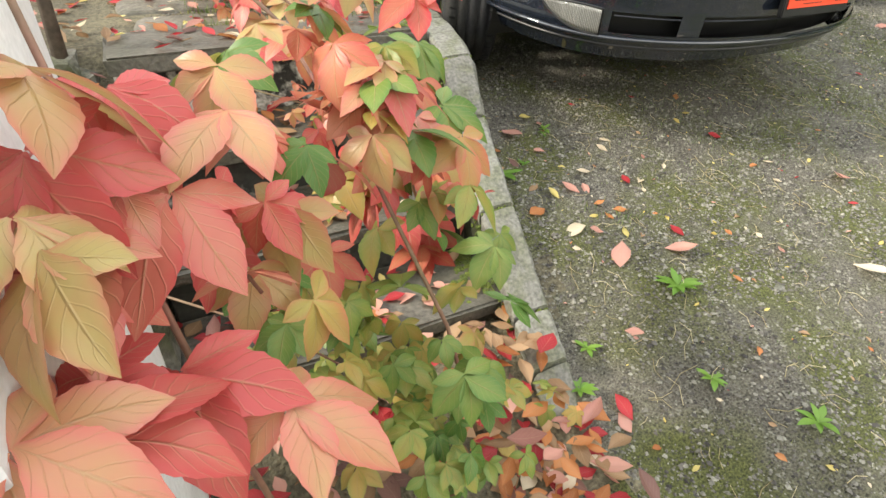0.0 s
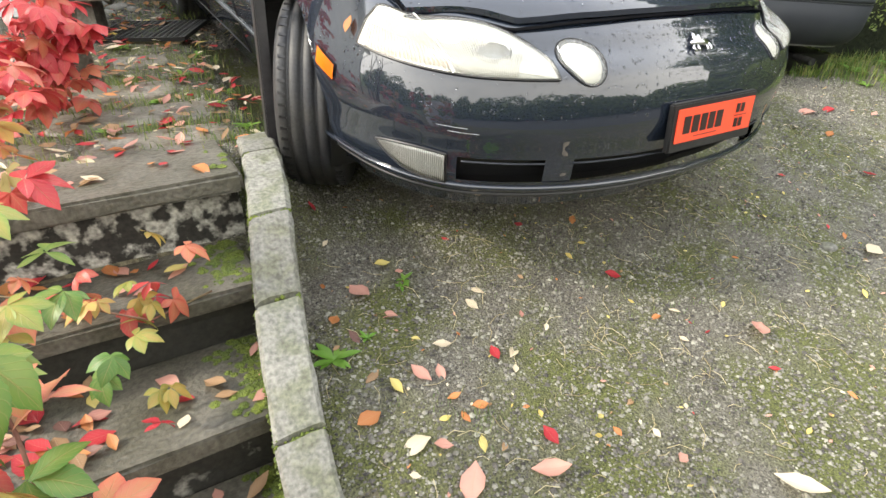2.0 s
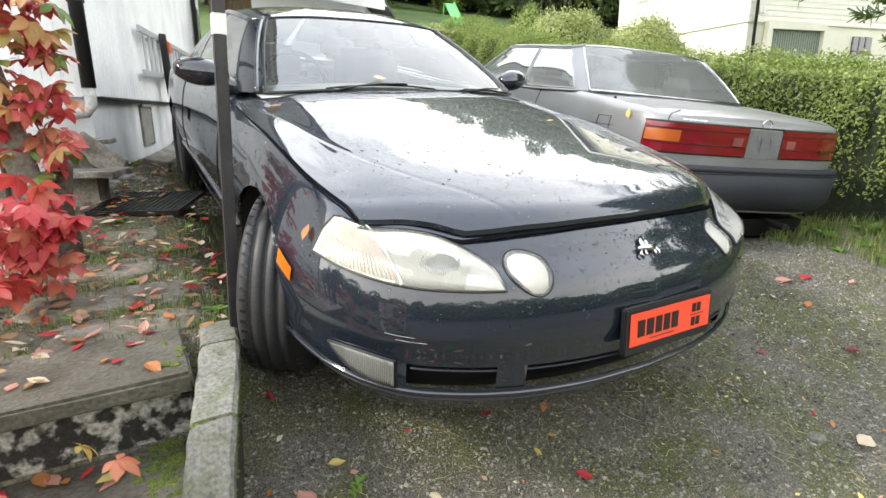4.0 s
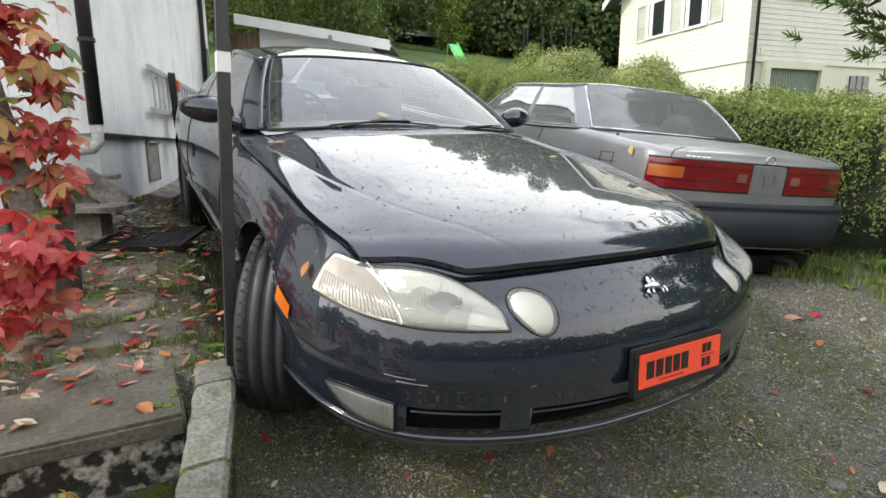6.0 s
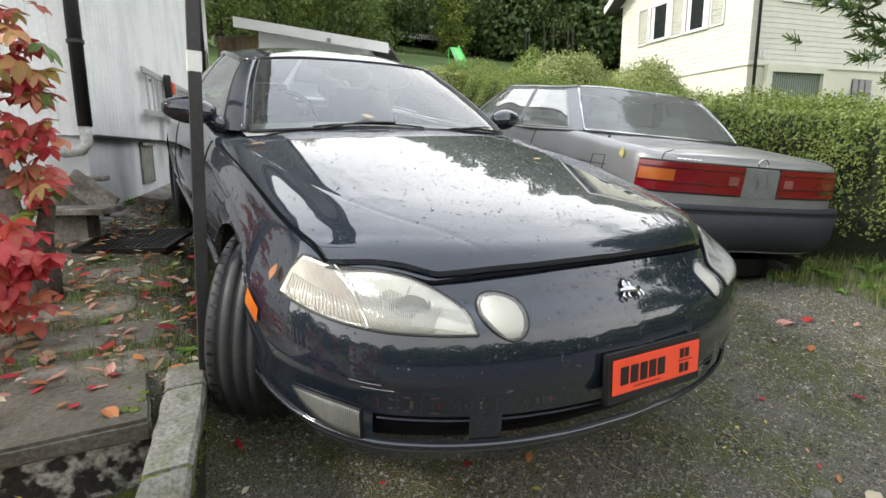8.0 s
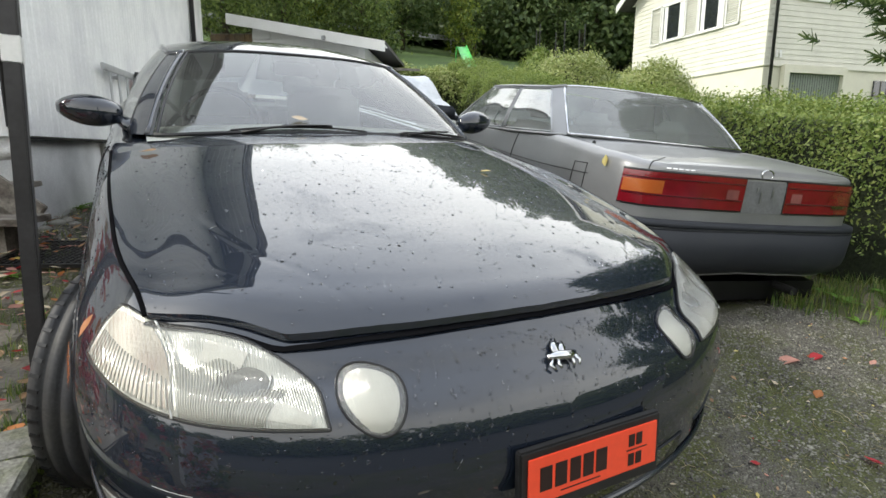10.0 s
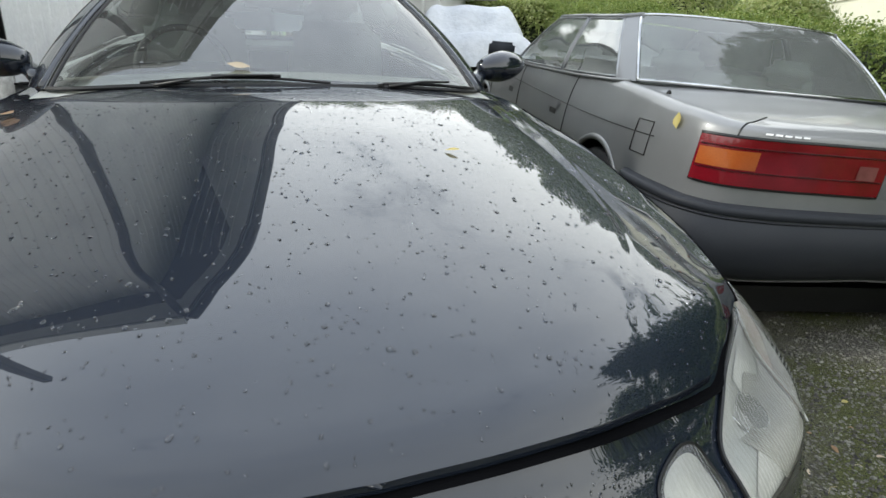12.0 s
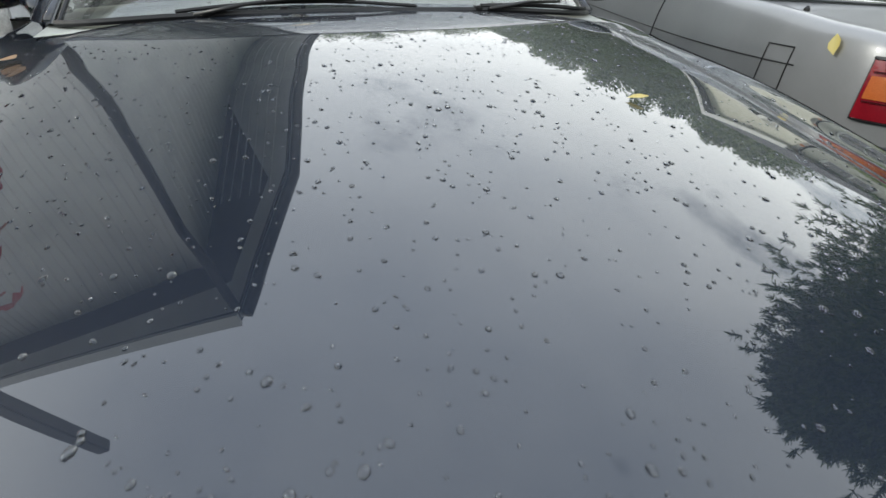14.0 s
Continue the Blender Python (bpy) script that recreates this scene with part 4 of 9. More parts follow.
# mouth: dark slot with slats, and the lip under it
s_m = np.linspace(-s_of(CP, xv=0.70), s_of(CP, xv=0.70), 61)
inner = [CP.at(s_m, np.full(61, t)) + np.array([0, 0.055, 0]) for t in (6.6, 7.0, 7.4, 7.9, 8.2)]
part("air_intake", grid(inner), M_TRIM, coupe, "black air intake slot")
for a, b in ((-0.69, -0.49), (-0.41, 0.41), (0.49, 0.69)):
    s = np.linspace(s_of(CP, xv=abs(a)) * (1 if a < 0 else -1), s_of(CP, xv=abs(b)) * (1 if b < 0 else -1), 24)
    part("slat", tube(CP.at(s, np.full(24, 7.22)) + np.array([0, 0.002, 0]), 0.0045, 6, flat=0.6), M_ESBUMPER, coupe, "thin grey slat of the air intake", smooth=True)
part("lip", CP.line(np.linspace(-1.25, 1.25, 80), np.full(80, 8.06), 0.008, 0.002, 8), M_PAINT, coupe, smooth=True)
part("bumper_groove", CP.line(np.linspace(-1.5, 1.5, 90), 8.38 + 0 * np.linspace(-1.5, 1.5, 90), 0.004, 0.0, 6), M_TRIM, coupe)
for sg in (1, -1):
    s = np.linspace(sg * s_of(CP, xv=0.49), sg * s_of(CP, xv=0.41), 9)
    part("intake_strut", grid(CP.patch(s[0], s[-1], lambda q: 6.9 + 0 * q, lambda q: 8.1 + 0 * q, 9, 6, lift=-0.002)), M_PAINT, coupe, smooth=True)

for a, b, t0, t1 in ((0.68, 0.76, 6.31, 6.29), (0.71, 0.79, 6.17, 6.16)):
    part("scratch", CP.line(np.linspace(a, b, 8), np.linspace(t0, t1, 8), 0.0006, 0.0, 4), M_OLDWHITE, coupe, "thin pale paint scratch")

# number plate in its holder: the characters are plain bars
plate_m = pose(0.042, 0.0815, 0.475, -9)
holder = part("plate_holder", box(-0.192, 0.172, -0.004, 0.016, -0.073, 0.062, 0.004), M_BLACKPLASTIC, coupe, "black plastic plate holder")
holder.matrix_local = plate_m
plate = part("number_plate", box(-0.176, 0.158, -0.0085, -0.0045, -0.046, 0.047, 0.001), M_PLATE, holder, "bright orange-red number plate with black bars")
for x0, x1, z0, z1 in ((-0.150, -0.122, -0.022, 0.026), (-0.114, -0.086, -0.022, 0.026), (-0.078, -0.052, -0.022, 0.026), (-0.045, -0.019, -0.022, 0.026), (-0.012, 0.016, -0.022, 0.026),
                       (0.076, 0.092, 0.008, 0.034), (0.097, 0.113, 0.008, 0.034), (0.076, 0.092, -0.034, -0.008), (0.097, 0.113, -0.034, -0.008), (0.070, 0.128, -0.001, 0.001),
                       (-0.10, 0.0, -0.034, -0.032)):
    part("bar", box(x0, x1, -0.0100, -0.0088, z0, z1), M_INK, plate)

# chrome ornament on the nose
em_s, em_t = np.array([0.0]), np.array([4.18])
em_c, em_n = Vector(CP.at(em_s, em_t)[0]), Vector((0, -0.55, 0.83)).normalized()
em_m = Matrix.Translation(em_c + em_n * 0.004) @ em_n.to_track_quat("Z", "Y").to_matrix().to_4x4()
orn = [tube([(-0.034, -0.004, 0.004), (-0.012, -0.006, 0.008), (0.016, -0.010, 0.008), (0.036, -0.004, 0.004)], [0.006, 0.010, 0.011, 0.005], 8),
       tube([(-0.012, -0.004, 0.008), (-0.008, 0.016, 0.007), (0.004, 0.034, 0.004)], [0.010, 0.010, 0.003], 8, flat=0.5),
       tube([(0.000, -0.004, 0.008), (0.010, 0.012, 0.007), (0.018, 0.024, 0.004)], [0.008, 0.008, 0.003], 8, flat=0.5)]
for lx, dx in ((-0.022, -0.014), (-0.010, -0.006), (0.016, 0.006), (0.028, 0.010)):
    orn.append(tube([(lx, -0.010, 0.006), (lx + dx, -0.022, 0.005), (lx + dx * 0.4, -0.032, 0.004)], [0.0045, 0.004, 0.003], 6))
ornament = part("ornament", merge(*orn), M_CHROME, coupe, "small chrome winged ornament", smooth=True)
ornament.matrix_local = em_m

# cabin
CC = Cabin(
    base=[(0.0, 0.0, 1.675, 0.940), (0.10, 0.38, 1.70, 0.932), (0.19, 0.66, 1.77, 0.912), (0.225, 0.735, 1.86, 0.905), (0.30, 0.775, 2.15, 0.915), (0.50, 0.785, 2.9, 0.925),
          (0.68, 0.765, 3.5, 0.945), (0.78, 0.70, 3.85, 0.955), (0.88, 0.45, 4.02, 0.965), (1.0, 0.0, 4.07, 0.97)],
    roof=[(0.0, 0.0, 2.33, 1.256), (0.10, 0.28, 2.345, 1.251), (0.19, 0.49, 2.39, 1.232), (0.225, 0.545, 2.44, 1.222), (0.30, 0.57, 2.56, 1.236), (0.50, 0.575, 2.9, 1.262),
          (0.68, 0.56, 3.1, 1.255), (0.78, 0.50, 3.25, 1.26), (0.88, 0.30, 3.30, 1.275), (1.0, 0.0, 3.32, 1.28)], bulge=0.035)
ws = part("windscreen", outward(grid(CC.pane(-0.198, 0.198, 0.0, 1.0, 40, 16))), M_GLASS, coupe, "wet greenish windscreen with thin wipers at its foot", smooth=True)
ws.visible_shadow = False
part("roof", CC.roof(0.062), M_PAINT, coupe, smooth=True)
part("rear_window", outward(grid(np.concatenate([CC.pane(0.80, 1.0, 0.04, 0.97, 16, 12), CC.pane(-1.0, -0.80, 0.04, 0.97, 16, 12)]))), M_GLASSDARK, coupe, smooth=True).visible_shadow = False
for sg in (1, -1):
    part("side_window", outward(grid(CC.pane(sg * 0.245, sg * 0.52, 0.03, 0.95, 24, 10))), M_GLASSDARK, coupe, smooth=True).visible_shadow = False
    part("quarter_window", outward(grid(CC.pane(sg * 0.54, sg * 0.69, 0.05, 0.93, 12, 10))), M_GLASSDARK, coupe, smooth=True).visible_shadow = False
    pil = [grid(CC.pane(sg * 0.196, sg * 0.240, 0.0, 1.0, 6, 16, lift=0.006)), grid(CC.pane(sg * 0.515, sg * 0.545, 0, 1, 5, 12, lift=0.003)), grid(CC.pane(sg * 0.685, sg * 0.805, 0, 1, 14, 12, lift=0.004)),
           CC.edge(sg * 0.20, sg * 0.80, 0.975, 0.016, 50), CC.rail(sg * 0.205, 0, 1, 0.012)]
    part("pillar", merge(*pil), M_PAINT, coupe, smooth=True)
    part("window_seal", merge(CC.rail(sg * 0.192, 0, 1, 0.006), CC.rail(sg * 0.246, 0, 0.96, 0.006), CC.edge(sg * 0.245, sg * 0.69, 0.012, 0.008, 40)), M_TRIM, coupe)
part("screen_seal", merge(CC.edge(-0.195, 0.195, 0.0, 0.008, 40), CC.edge(-0.195, 0.195, 0.985, 0.008, 40)), M_TRIM, coupe)

# wipers
def wiper(points, thick):
    arm = part("wiper", tube(points, [0.008, 0.0065, 0.0055, 0.0045, 0.004][:len(points)], 8, flat=0.7), M_TRIM, coupe, "black wiper arm and blade", smooth=True)
    return arm


def on_screen(u, v, h):
    p = CC.at(np.array([u]), np.array([v]))[0]
    return (p[0], p[1] - h * 0.45, p[2] + h * 0.9)


w1 = wiper([on_screen(0.098, -0.02, 0.010), on_screen(0.068, 0.008, 0.020), on_screen(0.040, 0.024, 0.024), on_screen(0.010, 0.032, 0.022)], 1)
part("wiper_blade", tube([on_screen(u, 0.010 + 0.034 * math.sin((0.110 - u) / 0.145 * math.pi), 0.007) for u in np.linspace(0.110, -0.035, 14)], 0.0045, 6), M_TRIM, w1)
part("wiper_clip", tube([on_screen(u, 0.040, 0.015) for u in np.linspace(0.056, 0.004, 8)], 0.0055, 6), M_TRIM, w1)
w2 = wiper([on_screen(-0.085, -0.02, 0.012), on_screen(-0.12, 0.005, 0.024), on_screen(-0.15, 0.014, 0.026)], 1)
part("wiper_blade", tube([on_screen(u, 0.008 + 0.012 * math.sin((u + 0.19) / 0.11 * math.pi), 0.008) for u in np.linspace(-0.08, -0.19, 10)], 0.006, 6), M_TRIM, w2)
for nx in (-0.18, 0.30):
    zz = float(coupe_top(nx, 1.66))
    part("washer_nozzle", moved(pbox(-0.012, 0.012, -0.014, 0.012, 0, 0.014, bev=0.004), Matrix.Translation((nx, 1.695, zz + 0.002))), M_TRIM, coupe)

# mirrors
for sg in (-1, 1):
    rows = []
    for f in np.linspace(0, 1, 12):
        a = math.sin(math.pi * (0.06 + 0.90 * f))**0.55
        y = 1.99 + 0.02 + (f - 0.35) * 0.03
        x = sg * (0.775 + 0.225 * f)
        ring = [(x, 2.03 - 0.075 * a * math.cos(k) * (1.0 if math.cos(k) > 0 else 0.55) + 0.05 * f, 0.965 + 0.062 * a * math.sin(k) + 0.015 * f) for k in np.linspace(0, 2 * math.pi, 22, endpoint=False)]
        rows.append(ring)
    v, f_ = grid(rows, closed_v=True)
    f_ += [tuple(range(22)), tuple(len(rows) * 22 - 22 + k for k in range(22))[::-1]]
    mir = part("wing_mirror", (v, f_), M_PAINT, coupe, "rounded dark wing mirror beaded with rain", smooth=True)
    part("mirror_foot", tube([(sg * 0.72, 1.97, 0.90), (sg * 0.76, 2.0, 0.925), (sg * 0.80, 2.03, 0.955)], [0.05, 0.035, 0.03], 10, flat=0.7), M_PAINT, mir, smooth=True)

# doors: shut lines and handles
for sg in (1, -1):
    cut = []
    for yy in (1.80, 3.02):
        s0 = s_of(CP, yv=yy)
        t = np.linspace(4.1, 8.2, 30)
        cut.append(CP.line(np.full(30, sg * s0), t, 0.004, 0.0, 5))
    sd = np.linspace(s_of(CP, yv=1.80), s_of(CP, yv=3.02), 30) * sg
    cut.append(CP.line(sd, np.full(30, 8.2), 0.004, 0.0, 5))
    part("door_shut_line", merge(*cut), M_TRIM, coupe)
    sw = np.linspace(s_of(CP, yv=1.45), s_of(CP, yv=3.3), 40) * sg
    part("side_moulding", CP.line(sw, np.full(40, 6.95), 0.012, 0.002, 6), M_PAINT, coupe, smooth=True)
    p = CP.patch(sg * s_of(CP, yv=2.72), sg * s_of(CP, yv=2.90), lambda s: 5.45 + 0 * s, lambda s: 5.75 + 0 * s, 8, 5, lift=0.008)
    part("door_handle", grid(p), M_PAINT, coupe, smooth=True)

# wheels, wheel wells, underside
STEER = -27
for sg in (-1, 1):
    for (ay, az), st in ((FA, STEER), (RA, 0)):
        m = Matrix.Translation((sg * 0.772, ay, az)) @ pose(0, 0, 0, 0, 0, st) @ Matrix.Diagonal((sg, 1, 1, 1)).to_4x4()
        wheel("wheel", coupe, Matrix.Translation((sg * 0.772, ay, az - 0.003)) @ pose(0, 0, 0, 0, 0, st + (180 if sg < 0 else 0)), 0.322, 0.225, 0.205, 5)
    for ay, az in (FA, RA):
        rows = [[(sg * x, ay + (ARCH - 0.002) * math.cos(a), az + (ARCH - 0.002) * math.sin(a)) for a in np.linspace(-0.35, math.pi + 0.35, 30)] for x in (0.42, 0.60, 0.78, 0.872)]
        part("wheel_well", grid(rows), M_TRIM, coupe)
part("underside", box(-0.66, 0.66, 1.45, 4.6, 0.20, 0.30), M_TRIM, coupe)
part("engine_tray", box(-0.55, 0.55, 0.50, 1.5, 0.23, 0.33), M_TRIM, coupe)

# interior
dash_pts = [[(x, y, z - 0.03 * (x / 0.7)**2) for x in np.linspace(-0.70, 0.70, 15)] for y, z in ((1.70, 0.925), (1.9, 0.935), (2.08, 0.935), (2.2, 0.915), (2.28, 0.86), (2.30, 0.70))]
part("dashboard", grid(dash_pts), M_INTERIOR, coupe, smooth=True)
part("cabin_floor", box(-0.72, 0.72, 1.9, 3.9, 0.30, 0.36), M_TRIM, coupe)
part("parcel_shelf", box(-0.62, 0.62, 3.45, 4.0, 0.90, 0.93, 0.01), M_INTERIOR, coupe)
for sx in (-0.36, 0.36):
    seat(coupe, sx, 2.55, 0.42, "front_seat")
    seat(coupe, sx, 3.2, 0.44, "rear_seat", back=0.42)
sw_c = Vector((-0.36, 2.38, 0.90))
sw = part("steering_wheel", moved(tube([(0.175 * math.cos(a), 0.175 * math.sin(a), 0) for a in np.linspace(0, 2 * math.pi, 33)], 0.014, 8), Matrix.Translation(sw_c) @ pose(0, 0, 0, 68)), M_TRIM, coupe, smooth=True)
part("wheel_hub", moved(pbox(-0.16, 0.16, -0.04, 0.04, -0.02, 0.02, bev=0.015), Matrix.Translation(sw_c) @ pose(0, 0, 0, 68)), M_TRIM, sw)
part("rear_view_mirror", box(-0.12, 0.12, 2.36, 2.39, 1.15, 1.215, 0.015), M_TRIM, coupe)


# the grey saloon: y runs from its tail to its nose
SALOON_PITCH = 7.0
saloon = thing("saloon", pose(2.178, 1.175, 0.091, SALOON_PITCH, 4.06, -9.4),
               "grey metallic four-door saloon, wet, without number plate, on gravel", "car")

_ezc = spline([(-0.1, 0.88), (0.0, 0.95), (0.04, 0.985), (0.12, 1.005), (0.4, 1.022), (0.9, 1.04), (1.5, 1.035), (3.2, 0.975), (4.0, 0.91), (4.45, 0.82), (4.7, 0.70)])


def saloon_top(x, y):
    a = np.abs(x)
    return _ezc(y - 0.05 * a**3) - 0.035 * a**2.4


SP = Shell(
    plan=[(0, 0), (0.35, 0.004), (0.6, 0.022), (0.74, 0.065), (0.805, 0.14), (0.838, 0.30), (0.848, 0.6), (0.85, 1.05), (0.85, 2.2), (0.85, 3.4), (0.835, 3.9), (0.78, 4.3), (0.62, 4.55), (0.3, 4.63), (0, 4.65)],
    top=saloon_top,
    anchor=[(0, 0.40), (0.4, 0.43), (0.75, 0.50), (1.0, 0.62), (1.3, 0.85), (1.8, 1.2), (2.6, 2.0), (3.9, 3.2), (4.6, 3.75), (5.1, 4.0), (5.6, 4.15), (6.2, 4.2)],
    inset=[(0, 0.035), (0.8, 0.05), (1.2, 0.07), (2.0, 0.075), (4.5, 0.075), (6.2, 0.06)],
    z_u=[(0, 0.935), (0.8, 0.93), (1.2, 0.905), (4.5, 0.87), (5.4, 0.78), (6.2, 0.70)],
    z_o=[(0, 0.71), (0.8, 0.71), (1.2, 0.70), (4.5, 0.62), (6.2, 0.52)],
    low=[([(0, 0.0), (1.2, 0.005), (2.4, 0.015), (6.2, 0.0)], [(0, 0.635), (6.2, 0.48)]),
         ([(0, 0.0), (1.2, 0.01), (2.4, 0.03), (6.2, 0.01)], [(0, 0.51), (2.4, 0.38), (6.2, 0.36)]),
         ([(0, 0.04), (1.2, 0.05), (2.4, 0.08), (6.2, 0.06)], [(0, 0.405), (1.3, 0.36), (2.4, 0.22), (6.2, 0.22)])], u_frac=0.30)
E_RA, E_FA, E_ARCH = (0.92, 0.40), (3.52, 0.36), 0.345


def saloon_keep(c):
    x, y, z = c
    if abs(x) < 0.68 and 0.92 < y < 3.05 and z > 0.85:
        return False
    return not any(abs(x) > 0.6 and math.hypot(y - ay, z - az) < E_ARCH for ay, az in (E_RA, E_FA))


es_s = np.unique(np.r_[np.linspace(0, 1.2, 50), np.linspace(1.2, 2.2, 34), np.linspace(2.2, SP.len, 84)])
es_t = np.unique(np.r_[np.linspace(0, 4, 15), np.linspace(4, 6, 17), np.linspace(6, 9, 25)])
part("body", weld(shell_mesh(SP, es_s, es_t, saloon_keep), M_ESPAINT, "body", arches=[(*E_RA, E_ARCH), (*E_FA, E_ARCH)]), None, saloon)

# bumper with its ledge and grooves
bs = np.linspace(-1.27, 1.27, 90)
brow = []
for t, out in ((6.03, 0.0), (6.032, 0.050), (6.05, 0.060), (6.30, 0.064), (6.33, 0.054), (6.38, 0.064), (6.44, 0.064), (6.47, 0.055), (6.52, 0.066), (7.6, 0.066), (7.9, 0.060), (8.5, 0.04), (8.9, 0.0)):
    fade = np.clip((1.27 - np.abs(bs)) / 0.05, 0.25, 1)[:, None]
    nrm = SP.normal(bs, np.full(90, t))
    nrm[:, 2] = 0
    nrm /= np.linalg.norm(nrm, axis=1, keepdims=True)
    brow.append(SP.at(bs, np.full(90, t)) + nrm * out * fade)
bumper = part("bumper", grid(brow), M_ESBUMPER, saloon, "dark grey plastic bumper with a bright strip", smooth=True)
ln = brow[4] + (brow[4] - SP.at(bs, np.full(90, 6.33))) * 0.05
part("bright_strip", tube(ln, 0.003, 6), M_SILVER, bumper, "thin silver strip")


def es_patch(name, s0, s1, t0, t1, material, parent, lift, label="", n=20, m=8):
    return part(name, grid(SP.patch(s0, s1, lambda s: t0 + 0 * s, lambda s: t1 + 0 * s, n, m, lift=lift)), material, parent, label, smooth=True)


M_WHITELENS = mat("pale_lens", (0.30, 0.10, 0.10), 0.15, vary=0.1, bump=0.1, coat=0.7)
M_EMPTYPLATE = mat("plate_recess_grey", (0.16, 0.165, 0.17), 0.5, vary=0.15, scale=14, bump=0.1, tint=(0.12, 0.125, 0.13))
M_GROOVE = mat("dark_red_groove", (0.07, 0.003, 0.006), 0.3, vary=0.1, bump=0.0)
M_ORANGELENS = mat("orange_lens", (0.42, 0.12, 0.03), 0.14, vary=0.1, scale=12, fine=250, bump=0.05, coat=0.7, tint=(0.40, 0.09, 0.02))
for sg in (1, -1):
    s0, s1 = sg * 0.15, sg * 0.862
    tl = es_patch("tail_light", s0, s1, 4.96, 5.70, M_REDLENS, saloon, 0.010, "red tail light with an orange block" if sg > 0 else "red tail light with a small badge", 40, 10)
    es_patch("turn_signal", sg * (0.655 if sg > 0 else 0.75), sg * 0.852, 5.20, 5.47, M_ORANGELENS, tl, 0.0125, "orange turn signal lens")
    es_patch("reversing_lens", sg * 0.19, sg * 0.27, 5.28, 5.48, M_WHITELENS, tl, 0.0125, "pale reversing lens")
    for tg in (5.15, 5.50):
        part("lens_groove", SP.line(np.linspace(sg * 0.16, sg * 0.85, 24), np.full(24, tg), 0.0028, 0.0115, 5), M_GROOVE, tl)
    edge_s = np.r_[np.linspace(s0, s1, 30), np.linspace(s1, s0, 30)]
    edge_t = np.r_[np.full(30, 4.93), np.full(30, 5.72)]
    part("lamp_gasket", SP.line(np.r_[edge_s, edge_s[:1]], np.r_[edge_t, edge_t[:1]], 0.005, 0.006), M_TRIM, tl)
es_patch("plate_recess", -0.145, 0.145, 5.02, 5.74, M_EMPTYPLATE, saloon, 0.006, "empty grey number plate recess")
for xx, ta, tb in ((-0.05, 5.2, 5.42), (0.03, 5.28, 5.55), (0.06, 5.18, 5.30)):
    es_patch("plate_bracket", xx - 0.004, xx + 0.004, ta, tb, M_SILVER, saloon, 0.010, n=3, m=4)
es_patch("lower_panel", -0.87, 0.87, 5.74, 6.03, M_ESPAINT, saloon, 0.004, n=60, m=4)
# trunk lid shut lines, badge bars in place of the maker's name
part("trunk_shut_line", merge(SP.line(np.full(20, 0.745), np.linspace(2.2, 4.93, 20), 0.0035, 0.0), SP.line(np.full(20, -0.745), np.linspace(2.2, 4.93, 20), 0.0035, 0.0),
                              SP.line(np.linspace(-0.87, 0.87, 60), np.full(60, 4.90), 0.0045, 0.002)), M_TRIM, saloon)
for k in range(5):
    es_patch("badge_bar", 0.66 - k * 0.034, 0.634 - k * 0.034, 4.62, 4.74, M_CHROME, saloon, 0.004, "small chrome badge bar", 4, 3)
bc, bn = SP.at(np.array([0.0]), np.array([4.62]))[0], SP.normal(np.array([0.0]), np.array([4.62]))[0]
ring = [Vector(bc) + Vector(bn) * 0.004 + Vector((0.040 * math.cos(a), 0, 0.027 * math.sin(a))) for a in np.linspace(0, 2 * math.pi, 29)]
part("badge_ring", tube(ring, 0.004, 6), M_CHROME, saloon, "chrome oval badge", smooth=True)
for k in range(4):
    es_patch("badge_bar", -0.52 - k * 0.035, -0.545 - k * 0.035, 5.50, 5.57, M_CHROME, saloon, 0.016, "small chrome badge bar", 3, 3)

EC = Cabin(
    base=[(0.0, 0.0, 0.80, 1.045), (0.10, 0.40, 0.81, 1.045), (0.18, 0.70, 0.88, 1.04), (0.22, 0.765, 0.96, 1.03), (0.30, 0.79, 1.2, 1.015), (0.5, 0.795, 1.9, 0.985), (0.7, 0.78, 2.75, 0.97), (0.78, 0.70, 3.05, 0.98),
          (0.88, 0.45, 3.25, 0.985), (1.0, 0.0, 3.33, 0.99)],
    roof=[(0.0, 0.0, 1.22, 1.368), (0.10, 0.36, 1.225, 1.364), (0.18, 0.57, 1.26, 1.35), (0.22, 0.625, 1.32, 1.338), (0.30, 0.65, 1.44, 1.332), (0.5, 0.655, 1.85, 1.33), (0.7, 0.635, 2.3, 1.32), (0.78, 0.56, 2.45, 1.322),
          (0.88, 0.32, 2.5, 1.335), (1.0, 0.0, 2.52, 1.34)], bulge=0.02)
part("rear_window", outward(grid(EC.pane(-0.187, 0.187, 0.02, 0.97, 30, 12))), M_GLASSDARK, saloon, "grey tinted rear window", smooth=True).visible_shadow = False
part("windscreen", outward(grid(np.concatenate([EC.pane(0.80, 1.0, 0.04, 0.97, 16, 12), EC.pane(-1.0, -0.80, 0.04, 0.97, 16, 12)]))), M_GLASSDARK, saloon, smooth=True).visible_shadow = False
part("roof", EC.roof(0.035), M_ESPAINT, saloon, smooth=True)
